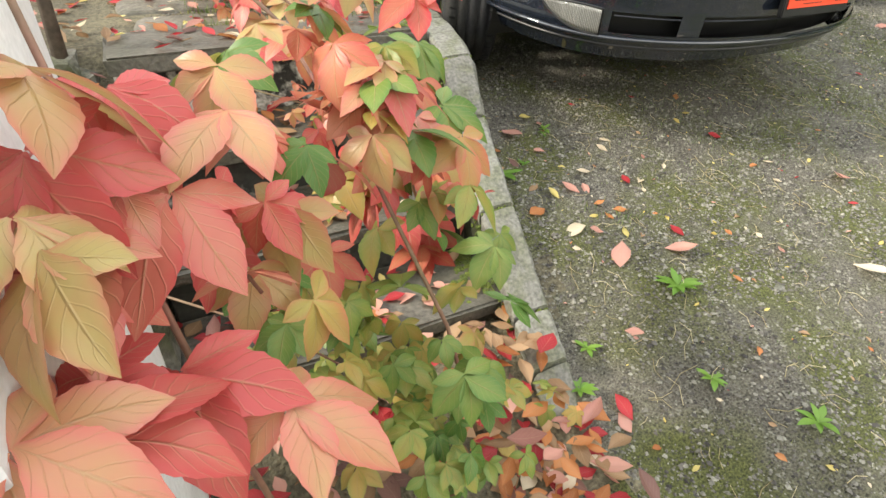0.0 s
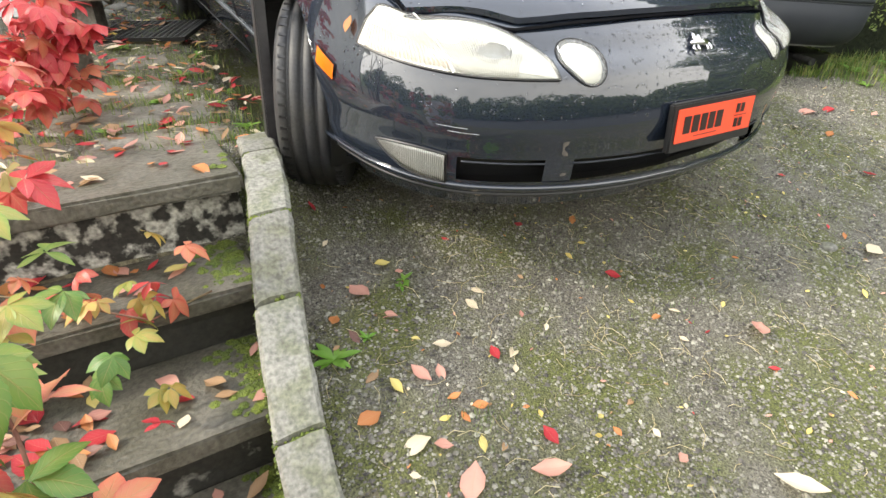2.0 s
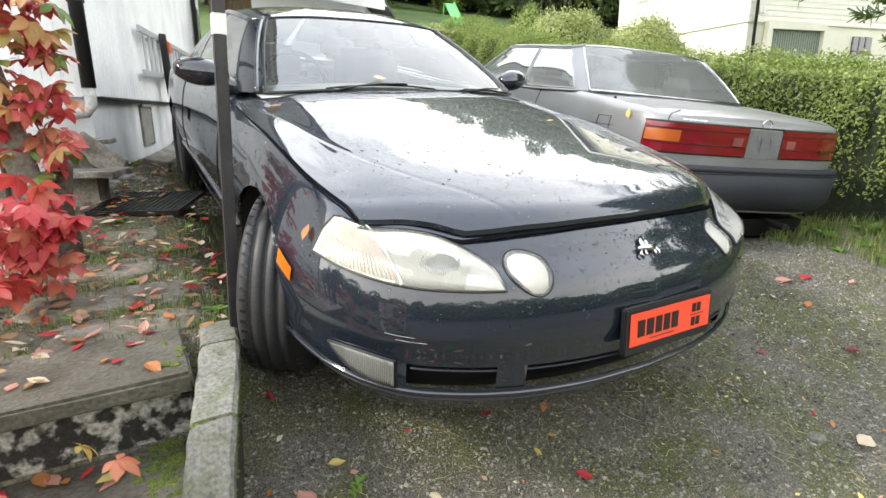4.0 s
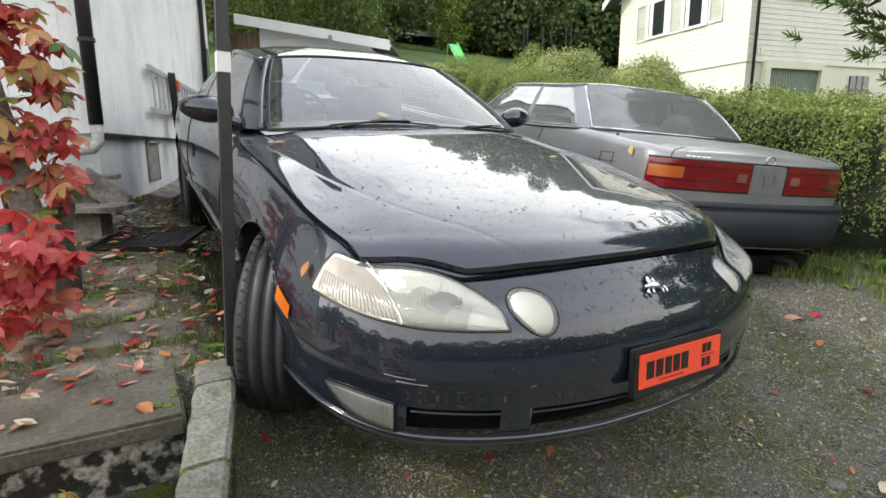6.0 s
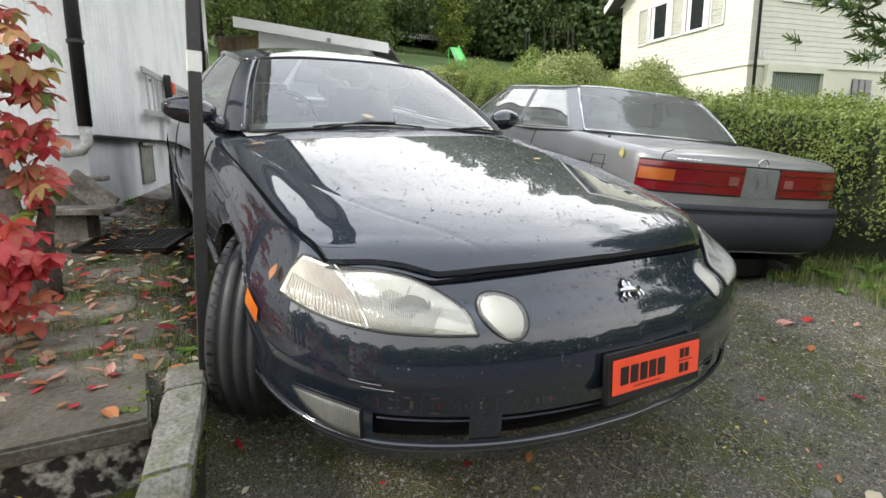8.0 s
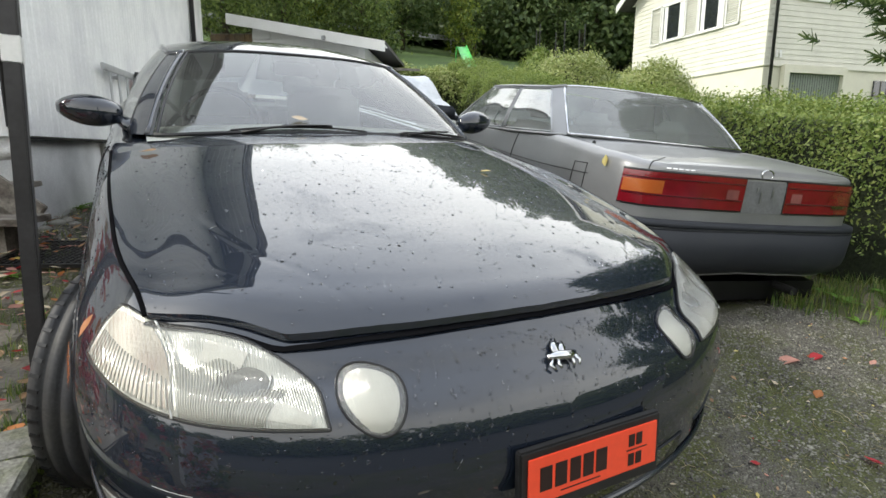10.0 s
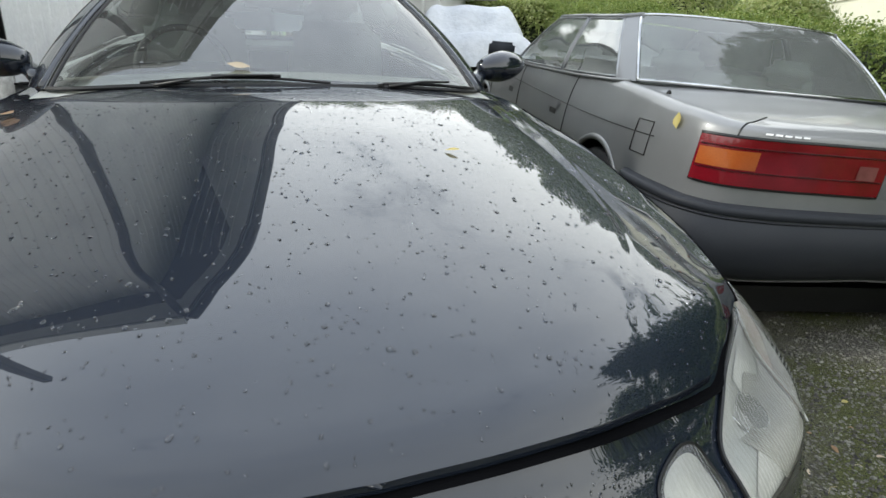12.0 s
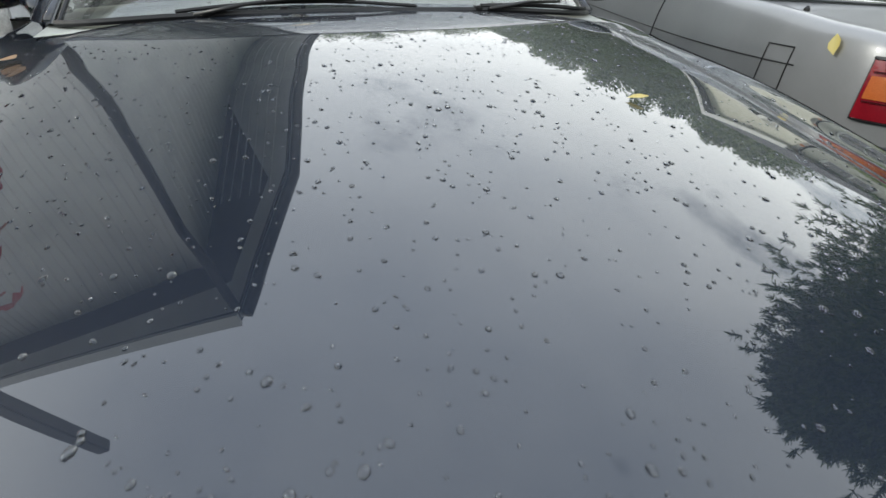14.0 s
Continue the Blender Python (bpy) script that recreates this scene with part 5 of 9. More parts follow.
for sg in (1, -1):
    for a, b in ((0.233, 0.445), (0.458, 0.72)):
        part("side_window", outward(grid(EC.pane(sg * a, sg * b, 0.03, 0.95, 16, 10))), M_SIDEGLASS, saloon, smooth=True).visible_shadow = False
        rim_p = np.concatenate([EC.at(np.linspace(sg * a, sg * b, 14), np.full(14, 0.05)), EC.at(np.full(8, sg * b), np.linspace(0.05, 0.94, 8)), EC.at(np.linspace(sg * b, sg * a, 14), np.full(14, 0.94)), EC.at(np.full(8, sg * a), np.linspace(0.94, 0.05, 8))])
        part("window_trim", tube(rim_p, 0.007, 6), M_SILVER, saloon, "thin bright window trim", smooth=True)
    part("pillar", merge(grid(EC.pane(sg * 0.187, sg * 0.236, 0, 1, 16, 12, lift=0.004)), grid(EC.pane(sg * 0.443, sg * 0.460, 0, 1, 5, 12, lift=0.002)), grid(EC.pane(sg * 0.716, sg * 0.805, 0, 1, 12, 12, lift=0.004)),
                         EC.edge(sg * 0.18, sg * 0.80, 0.975, 0.014, 50), EC.edge(sg * 0.20, sg * 0.80, 0.0, 0.010, 50)), M_ESPAINT, saloon, smooth=True)
part("window_trim", merge(EC.edge(-0.187, 0.187, 0.01, 0.009, 40), EC.edge(-0.187, 0.187, 0.975, 0.008, 40), EC.rail(0.187, 0, 0.98, 0.009), EC.rail(-0.187, 0, 0.98, 0.009)), M_CHROME, saloon, "thin chrome trim round the rear window", smooth=True)

for sg in (1, -1):
    cut = []
    for yy, t0 in ((1.42, 4.2), (2.42, 4.2), (3.28, 4.3)):
        s0 = s_of(SP, yv=yy)
        cut.append(SP.line(np.full(30, sg * s0), np.linspace(t0, 8.0, 30), 0.004, 0.0, 5))
    for q in cut:
        part("door_shut_line", q, M_TRIM, saloon)
    st = np.linspace(s_of(SP, yv=0.42), s_of(SP, yv=4.2), 60) * sg
    part("waist_line", SP.line(st, np.full(60, 5.25), 0.003, 0.0, 5), M_TRIM, saloon)
    sl = np.linspace(s_of(SP, yv=1.38), s_of(SP, yv=3.25), 40) * sg
    part("side_moulding", SP.line(sl, np.full(40, 6.9), 0.022, 0.0, 8, flat=1.4), M_ESBUMPER, saloon, "dark grey rubbing strip", smooth=True)
    fl = [SP.line(np.r_[a, a[:1]], np.r_[b, b[:1]], 0.003, 0.001, 5) for a, b in [(sg * np.r_[np.linspace(1.16, 1.29, 6), np.full(6, 1.29), np.linspace(1.29, 1.16, 6), np.full(6, 1.16)],
                                                                  np.r_[np.full(6, 4.95), np.linspace(4.95, 5.62, 6), np.full(6, 5.62), np.linspace(5.62, 4.95, 6)])]]
    if sg > 0:
        part("fuel_flap_line", merge(*fl), M_TRIM, saloon)
    for yy in (1.55, 2.55):
        s0 = sg * s_of(SP, yv=yy)
        h = es_patch("door_handle", s0, s0 + sg * 0.16, 5.30, 5.48, M_ESPAINT, saloon, 0.012)
        es_patch("handle_well", s0 + sg * 0.02, s0 + sg * 0.13, 5.48, 5.62, M_TRIM, h, 0.003)
    q = moved(pbox(-0.10, 0.10, -0.035, 0.045, -0.06, 0.06, bev=0.022, seg=3), Matrix.Translation((-sg * 0.94, 2.72, 1.04)))
    mr = part("wing_mirror", q, M_ESBUMPER, saloon, "dark square wing mirror", smooth=True)
    part("mirror_foot", tube([(-sg * 0.78, 2.76, 0.99), (-sg * 0.87, 2.74, 1.01)], 0.025, 8), M_ESBUMPER, mr)
    for ay, az in (E_RA, E_FA):
        wheel("wheel", saloon, Matrix.Translation((-sg * 0.74, ay, az)) @ pose(0, 0, 0, 0, 0, 180 if sg > 0 else 0), 0.30, 0.195, 0.195, 9)
        rows = [[(-sg * x, ay + (E_ARCH - 0.002) * math.cos(a), az + (E_ARCH - 0.002) * math.sin(a)) for a in np.linspace(-0.35, math.pi + 0.35, 26)] for x in (0.42, 0.65, 0.835)]
        part("wheel_well", grid(rows), M_TRIM, saloon)
        part("arch_lip", tube([(-sg * (0.842 - 0.02 * max(0, -math.sin(a))), ay + (E_ARCH + 0.006) * math.cos(a), az + (E_ARCH + 0.006) * math.sin(a)) for a in np.linspace(-0.2, math.pi + 0.2, 32)], 0.016, 8), M_ESPAINT, saloon, smooth=True)
part("underside", box(-0.78, 0.78, 0.15, 4.4, 0.20, 0.32), M_TRIM, saloon)
part("exhaust_pipe", tube([(0.45, 0.02, 0.30), (0.45, 0.6, 0.31)], 0.025, 12), M_RUBBER, saloon)
part("aerial_stub", moved(lathe([(0, 0.012), (0.012, 0.010), (0.02, 0.004)], 12, "z"), Matrix.Translation((-0.70, 0.62, float(saloon_top(0.70, 0.62)) - 0.004))), M_TRIM, saloon)
part("cabin_floor", box(-0.74, 0.74, 0.6, 3.2, 0.30, 0.36), M_TRIM, saloon)
part("parcel_shelf", box(-0.66, 0.66, 0.90, 1.22, 0.955, 1.0, 0.01), M_INTERIOR, saloon)
rb = box(-0.62, 0.62, 1.18, 1.34, 0.5, 1.09, 0.07, 3)
part("rear_seat", rb, M_CLOTH, saloon, "light grey cloth rear seat", smooth=True)
for sx in (-0.34, 0.34):
    part("headrest", box(sx - 0.15, sx + 0.15, 1.16, 1.27, 1.05, 1.19, 0.045, 3), M_CLOTH, saloon, smooth=True)
    fs_ = part("front_seat", box(sx - 0.24, sx + 0.24, 1.98, 2.12, 0.4, 1.07, 0.055, 3), M_CLOTH, saloon, smooth=True)
    part("headrest", box(sx - 0.12, sx + 0.12, 1.97, 2.07, 1.10, 1.24, 0.04, 3), M_CLOTH, fs_, smooth=True)
part("dashboard", box(-0.70, 0.70, 2.65, 3.1, 0.70, 0.96, 0.06, 3), M_INTERIOR, saloon, smooth=True)


# ---------------------------------------------------------------- garden steps and their side wall
def rough_block(x0, x1, y0, y1, z0, z1, bev, seed, amp=0.006, shear=(0, 0, 0), cuts=3):
    """A hewn block: bevelled, cut finer and jittered; shear tilts its top along y and shifts it across."""
    r = random.Random(seed)
    bm = box(x0, x1, y0, y1, z0, z1, bev, 2)
    bmesh.ops.subdivide_edges(bm, edges=[e for e in bm.edges if e.calc_length() > 0.07], cuts=cuts, use_grid_fill=True)
    for v in bm.verts:
        v.co += Vector((r.uniform(-1, 1), r.uniform(-1, 1), r.uniform(-1, 1))) * amp
        v.co.x += shear[0] * (v.co.y - y0)
        v.co.z += shear[1] * (v.co.y - y0)
    return bm


M_CAP = mat("pale_cap_stone", (0.155, 0.152, 0.134), 0.75, vary=0.4, scale=16, fine=90, bump=0.7, dist=0.004, edge=0.08, tint=(0.12, 0.122, 0.085), spots=0.47, per_ob=0.22)
M_RISERDARK = mat("damp_riser", (0.26, 0.25, 0.22), 0.8, vary=0.35, scale=13, fine=60, bump=0.5, dist=0.006, tint=(0.022, 0.021, 0.016), spots=0.66, edge=0.05)
M_BOULDER = mat("mossy_rubble", (0.17, 0.16, 0.14), 0.85, vary=0.4, scale=7, fine=60, bump=0.8, dist=0.012, tint=(0.05, 0.055, 0.02), spots=0.52)
steps = thing("garden_steps", pose(0, 0, 0), "worn stone garden steps with moss, stained risers and leaves", "steps")
TREADS = ((0.445, 0.66, 1.03, 0.055), (0.205, 0.44, 0.80, 0.05), (0.025, 0.13, 0.47, 0.05), (-0.165, -0.14, 0.16, 0.05))
for k, (z, y0, y1, th) in enumerate(TREADS):
    bm = rough_block(-2.16, -1.135 - 0.035 * k, y0, y1 + 0.02, z - th, z, 0.008, 10 + k, 0.003)
    part("tread", bm, M_TREAD, steps, "grey stone tread with moss and fallen leaves")
    low = TREADS[k + 1][0] if k < 3 else -0.36
    part("riser", rough_block(-2.15, -1.14 - 0.035 * k, y0 + 0.05 if k else y0 + 0.09, y0 + 0.25, low - 0.06, z - th - 0.001, 0.004, 20 + k, 0.005), M_RISER if k == 0 else M_RISERDARK, steps, "dark riser with white lime stains")
    # moss along the wall and in the inner corner of each tread
    rnd = random.Random(50 + k)
    mv, mf = [], []
    for q in range(6 if k == 0 else 150):
        mx = -1.15 - 0.035 * k - abs(rnd.gauss(0, 0.05))
        my = rnd.uniform(y0 + 0.03, y1)
        rr = rnd.uniform(0.006, 0.018)
        o = len(mv)
        mv.append((mx, my, z + rr * 0.6))
        mv += [(mx + rr * math.cos(a), my + rr * math.sin(a), z + 0.0005) for a in np.linspace(0, 2 * math.pi, 6, endpoint=False)]
        mf += [(o, o + 1 + i, o + 1 + (i + 1) % 6) for i in range(6)]
    tagged(part("moss", (mv, mf), M_MOSS, steps, "yellow-green moss", smooth=True), kind="stuff")

cheek = thing("stair_wall", pose(0, 0, 0), "low mossy stair wall with pale sloping cap stones", "wall")
# the wall's line: (y, x of its right edge, z of its top)
_wx = spline([(-0.60, -1.265), (-0.357, -1.207), (-0.236, -1.196), (0.01, -1.169), (0.285, -1.113), (0.483, -1.059), (0.84, -0.984), (0.99, -0.965)])
_wz = spline([(-0.60, -0.46), (-0.357, -0.25), (-0.236, -0.149), (0.01, 0.060), (0.285, 0.243), (0.483, 0.390), (0.56, 0.408), (0.84, 0.452), (0.99, 0.470)])
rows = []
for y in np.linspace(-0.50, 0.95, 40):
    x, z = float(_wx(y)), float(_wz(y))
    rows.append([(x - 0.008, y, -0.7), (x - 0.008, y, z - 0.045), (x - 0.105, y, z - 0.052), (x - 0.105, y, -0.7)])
# the shade under the caps is in this stone's dark colour
part("wall_core", grid(rows), M_SHADESTONE, cheek, "stone with green moss, coloured dark for shade")
for k, (ya, yb) in enumerate(((-0.47, -0.362), (-0.352, -0.243), (-0.232, 0.004), (0.016, 0.280), (0.292, 0.478), (0.488, 0.83), (0.842, 0.975))):
    n = 7
    r = random.Random(70 + k)
    top, bot = [], []
    for i, y in enumerate(np.linspace(ya, yb, n)):
        x, z = float(_wx(y)), float(_wz(y))
        e = 0.004 if i in (0, n - 1) else 0.0
        j = lambda a=0.003: r.uniform(-a, a)
        top.append([(x + 0.004 + j(), y, z - 0.050), (x + 0.004 + j(), y, z - 0.010 - e), (x - 0.006 + j(), y, z - e + j(0.002)), (x - 0.035, y, z - e + j()), (x - 0.07, y, z - e + j()),
                    (x - 0.104 + j(), y, z - 0.003 - e + j(0.002)), (x - 0.113 + j(), y, z - 0.014 - e), (x - 0.113 + j(), y, z - 0.058)])
    v, f = grid(top)
    f += [tuple(range(8)), tuple((n - 1) * 8 + q for q in range(8))[::-1]]
    part("cap_stone", (v, f), M_CAP, cheek, "pale grey cap stone")
mv, mf = [], []
rnd = random.Random(5)
for q in range(760):
    y = rnd.uniform(-0.4, 0.9)
    x, z = float(_wx(y)), float(_wz(y))
    side = rnd.random()
    if side < 0.5:
        p = (x - 0.113 - rnd.uniform(0, 0.004), y, z - 0.055 - abs(rnd.gauss(0, 0.05)))
    elif side < 0.85:
        p = (x - 0.002, y, z - 0.05 - abs(rnd.gauss(0, 0.04)))
    else:
        yy = rnd.choice((-0.2375, 0.010, 0.286, 0.483, 0.483, 0.836)) + rnd.gauss(0, 0.004)
        x, z = float(_wx(yy)), float(_wz(yy))
        p = (x - rnd.uniform(0, 0.11), yy, z - 0.013)
    rr = rnd.uniform(0.003, 0.009)
    o = len(mv)
    mv.append((p[0], p[1], p[2] + rr))
    mv += [(p[0] + rr * math.cos(a), p[1] + rr * math.sin(a), p[2] + rr * 0.2 * math.sin(3 * a)) for a in np.linspace(0, 2 * math.pi, 6, endpoint=False)]
    mv.append((p[0], p[1], p[2] - rr))
    mf += [(o, o + 1 + i, o + 1 + (i + 1) % 6) for i in range(6)] + [(o + 7, o + 1 + (i + 1) % 6, o + 1 + i) for i in range(6)]
tagged(part("moss", (mv, mf), M_MOSS, cheek, "yellow-green moss", smooth=True), kind="stuff")

# white wall at the other side of the steps
lw = thing("wall_west", pose(0, 0, 0), "white plastered garden wall with a green foot coloured dark for shade", "wall", kind="structure")
part("wall_face", rough_block(-2.50, -2.154, -0.95, -0.28, -0.6, 0.80, 0.012, 91, 0.002), M_PLASTER, lw)
# mossy foot, its colour darkened to stand for the shaded end face
part("damp_foot", rough_block(-2.49, -2.140, -0.94, -0.265, -0.6, -0.26, 0.01, 92, 0.004), M_SHADESTONE, lw)
bank = thing("rubble_bank", pose(0, 0, 0), "mossy rubble bank beside the stone steps", "bank")
for k, (x, y, z, s_) in enumerate(((-2.36, 0.10, 0.02, 0.20), (-2.40, 0.34, 0.16, 0.22), (-2.34, 0.60, 0.26, 0.20), (-2.38, 0.88, 0.36, 0.18), (-2.62, 0.25, 0.25, 0.25), (-2.66, 0.70, 0.40, 0.24))):
    part("boulder", rough_block(x - s_, x + s_, y - s_ * 0.75, y + s_ * 0.75, z - 0.4, z + 0.06, 0.05, 95 + k, 0.016), M_BOULDER, bank)

# path of flat stones behind the steps
path = thing("garden_path", pose(0, 0, 0), "garden path of flat grey stones with grass in the joints", "path", kind="structure")
PATHSTONES = ((-1.53, -1.05, 1.055, 1.26), (-2.06, -1.57, 1.05, 1.29), (-1.63, -1.06, 1.33, 1.55), (-2.12, -1.70, 1.36, 1.60), (-1.52, -1.15, 1.66, 1.88), (-1.92, -1.60, 1.68, 1.93), (-1.36, -1.12, 2.12, 2.32), (-1.75, -1.49, 2.10, 2.36))


def slab(x0, x1, y0, y1, seed, up=0.012, deep=0.06):
    """A flat stone with an uneven outline and a worn rim, lying on the path's slope."""
    r = random.Random(seed)
    n = 22
    cx_, cy_, a, b = (x0 + x1) / 2, (y0 + y1) / 2, (x1 - x0) / 2, (y1 - y0) / 2
    rim = []
    for i in range(n):
        t = 2 * math.pi * i / n
        c, q = math.cos(t), math.sin(t)
        k = (abs(c)**9 + abs(q)**9)**(-1 / 9) * r.uniform(0.95, 1.03)
        rim.append((cx_ + a * k * c, cy_ + b * k * q))
    vs, fs = [], []
    for f, dz in ((0.5, 0.0), (0.86, 0.0), (0.97, -0.004), (1.0, -0.012), (1.01, -deep)):
        for x, y in rim:
            px, py = cx_ + (x - cx_) * f, cy_ + (y - cy_) * f
            vs.append((px, py, float(_path(py)) + up + dz + r.uniform(-1, 1) * 0.0025))
    for k in range(4):
        fs += [(k * n + i, k * n + n + i, k * n + n + (i + 1) % n, k * n + (i + 1) % n) for i in range(n)]
    vs.append((cx_, cy_, float(_path(cy_)) + up))
    fs += [(len(vs) - 1, i, (i + 1) % n) for i in range(n)]
    return vs, fs


for k, q in enumerate(PATHSTONES):
    part("path_stone", slab(*q, 120 + k), M_SLATE, path)

# steel post with a white band
post = thing("steel_post", Matrix.Translation((-0.975, 0.931, 0.40)) @ pose(0, 0, 0, 1.3, 2.4) @ Matrix.Translation((0, 0, -0.40)), "slim black square post with a white band", "post")
part("shaft", box(-0.0175, 0.0175, -0.0175, 0.0175, 0.40, 2.06, 0.003), M_POST, post)
part("band", box(-0.0195, 0.0195, -0.0195, 0.0195, 1.372, 1.432, 0.002), M_WHITE, post, "white tape band")

# drain grate
grate = thing("drain_grate", pose(-1.12, 2.80, float(_path(2.8)) + 0.012, 4.5, 0, -24), "black metal drain grate with fallen leaves", "grate")
part("frame", merge(pbox(-0.25, 0.25, -0.25, -0.235, 0, 0.02), pbox(-0.25, 0.25, 0.235, 0.25, 0, 0.02), pbox(-0.25, -0.235, -0.235, 0.235, 0, 0.02), pbox(0.235, 0.25, -0.235, 0.235, 0, 0.02)), M_BLACKPLASTIC, grate)
part("pit", box(-0.235, 0.235, -0.235, 0.235, -0.01, 0.004), M_SOIL, grate)
for k in range(15):
    a = -0.22 + k * 0.0314
    part("bar", box(a - 0.004, a + 0.004, -0.235, 0.235, 0.005, 0.018), M_BLACKPLASTIC, grate)
    part("bar", box(-0.235, 0.235, a - 0.004, a + 0.004, 0.006, 0.016), M_BLACKPLASTIC, grate)


# ---------------------------------------------------------------- leaves, weeds and grass on the ground
def leaflet(length, width, seg=9, across=5, bend=0.25, fold=0.18, teeth=0.0, seed=0):
    """A pointed leaf blade along +y with a fold at the midrib and a drooping tip."""
    r = random.Random(seed)
    rows = []
    ws = spline([(0, 0.05), (0.10, 0.26), (0.30, 0.80), (0.46, 1.0), (0.62, 0.94), (0.78, 0.66), (0.90, 0.32), (1.0, 0.02)])
    tw = r.uniform(-0.25, 0.25)
    for i in range(seg):
        f = i / (seg - 1)
        w = float(ws(f)) * width / 2 * (1 + teeth * (i % 2) * 0.5)
        row = []
        for j in range(across):
            g = -1 + 2 * j / (across - 1)
            z = -bend * length * f * f + fold * abs(g) * w + tw * g * w * f
            row.append((g * w + 0.04 * length * math.sin(3 * f + seed), f * length, z))
        rows.append(row)
    return grid(rows)


def compound_leaf(size, seed):
    """Five leaflets round the end of a stalk, as one leaf."""
    r = random.Random(seed)
    ps = []
    for a, s in ((0, 1.0), (48, 0.88), (-48, 0.88), (102, 0.60), (-102, 0.60)):
        L = size * s * r.uniform(0.88, 1.1)
        q = leaflet(L, L * r.uniform(0.46, 0.60), 17, 7, bend=r.uniform(0.10, 0.5), fold=r.uniform(0.02, 0.22), teeth=0.13, seed=seed * 7 + int(a))
        ps.append(moved(q, pose(0, 0, 0, r.uniform(-22, 12), 0, a + r.uniform(-8, 8)) @ Matrix.Translation((0, 0.006, 0))))
    return merge(*ps)


def blade_mesh(name, vf, material, per=119, across=7):
    """A leaf mesh that carries, for the veins, how far each point lies across and along its blade."""
    me = mesh_of(name, *vf, material)
    at = me.attributes.new("blade", "FLOAT_VECTOR", "POINT")
    i = np.arange(len(me.vertices)) % per
    seg = per // across
    co = np.stack([-1 + 2 * (i % across) / (across - 1), (i // across) / (seg - 1), 0 * i], -1)
    at.data.foreach_set("vector", co.astype(np.float32).ravel())
    return me


LEAFSET = {}
for key, m in (("red", M_VINERED), ("mix", M_VINE), ("green", M_VINEGREEN), ("rosy", M_VINEROSY)):
    LEAFSET[key] = [blade_mesh("leaf", compound_leaf(1.0, 31 + i), m) for i in range(8)]
M_STEM = mat("vine_stem", (0.20, 0.07, 0.06), 0.6, vary=0.2, bump=0.2, tint=(0.16, 0.12, 0.06))
M_OLDSTEM = mat("old_vine_stem", (0.10, 0.075, 0.055), 0.85, vary=0.3, bump=0.5)


def vine(label, spots, stems, group="vines on the garden wall"):
    """spots: (x, y, z, spread, count, leaf size, (red, mix, green) weights)."""
    ob = thing("vine", pose(0, 0, 0), label, "vine", group)
    r = random.Random(len(label) + len(spots))
    for k, (pts, rad) in enumerate(stems):
        part("stem", tube(pts, rad, 7), M_STEM if rad < 0.006 else M_OLDSTEM, ob, smooth=True)
    for x, y, z, spread, count, size, wts in spots:
        for q in range(count):
            p = Vector((x + r.gauss(0, spread), y + r.gauss(0, spread), z + r.gauss(0, spread)))
            key = r.choices(("red", "mix", "green", "rosy"), tuple(wts) + (0,) * (4 - len(wts)))[0]
            lf = new("leaf", r.choice(LEAFSET[key]))
            lf.parent = ob
            s = size * r.uniform(0.75, 1.2)
            lf.matrix_local = Matrix.Translation(p) @ pose(0, 0, 0, r.uniform(-55, 5), r.uniform(-25, 25), r.uniform(0, 360) if r.random() < 0.5 else r.uniform(120, 240)) @ Matrix.Scale(s, 4)
    return ob


# near vine on the white wall beside the steps
RED, MIX, TURN, GREEN, LOW = (1, 1, 0, 5), (0, 3, 1, 1), (0, 2, 3, 1), (0, 0, 1), (0, 1, 5)
NEAR_SPOTS = [(x, y, z, 0.016, 1, 0.085, RED) for x, y, z in ((-2.11, -0.84, 0.70), (-2.13, -0.88, 0.63), (-2.08, -0.76, 0.65), (-2.07, -0.70, 0.70), (-2.02, -0.70, 0.675), (-2.07, -0.76, 0.62), (-2.02, -0.79, 0.55),
                                                             (-2.12, -0.89, 0.56), (-2.07, -0.84, 0.535), (-2.01, -0.87, 0.50), (-2.13, -0.92, 0.53), (-2.15, -0.91, 0.58), (-2.125, -0.77, 0.69), (-2.132, -0.79, 0.645), (-2.135, -0.82, 0.595), (-2.118, -0.80, 0.612), (-2.106, -0.755, 0.735), (-2.13, -0.85, 0.545))]
NEAR_SPOTS += [(x, y, z, 0.03, 3, 0.078, w) for x, y, z, w in ((-1.94, -0.57, 0.60, MIX), (-1.80, -0.51, 0.63, MIX), (-1.83, -0.41, 0.67, MIX), (-1.72, -0.50, 0.62, TURN),
                                                              (-1.93, -0.43, 0.66, TURN), (-1.85, -0.54, 0.56, MIX), (-1.72, -0.70, 0.25, LOW))]
NEAR_SPOTS += [(x, y, z, 0.035, 3, 0.08, w) for x, y, z, w in ((-1.79, -0.46, 0.76, RED), (-1.73, -0.42, 0.75, RED), (-1.76, -0.45, 0.62, RED), (-1.71, -0.49, 0.51, MIX), (-1.66, -0.50, 0.44, TURN), (-1.83, -0.49, 0.60, MIX),
                                                              (-1.61, -0.24, 0.63, GREEN), (-1.64, -0.36, 0.55, TURN), (-1.64, -0.49, 0.23, LOW), (-1.63, -0.51, 0.15, LOW), (-1.70, -0.48, 0.33, LOW))]
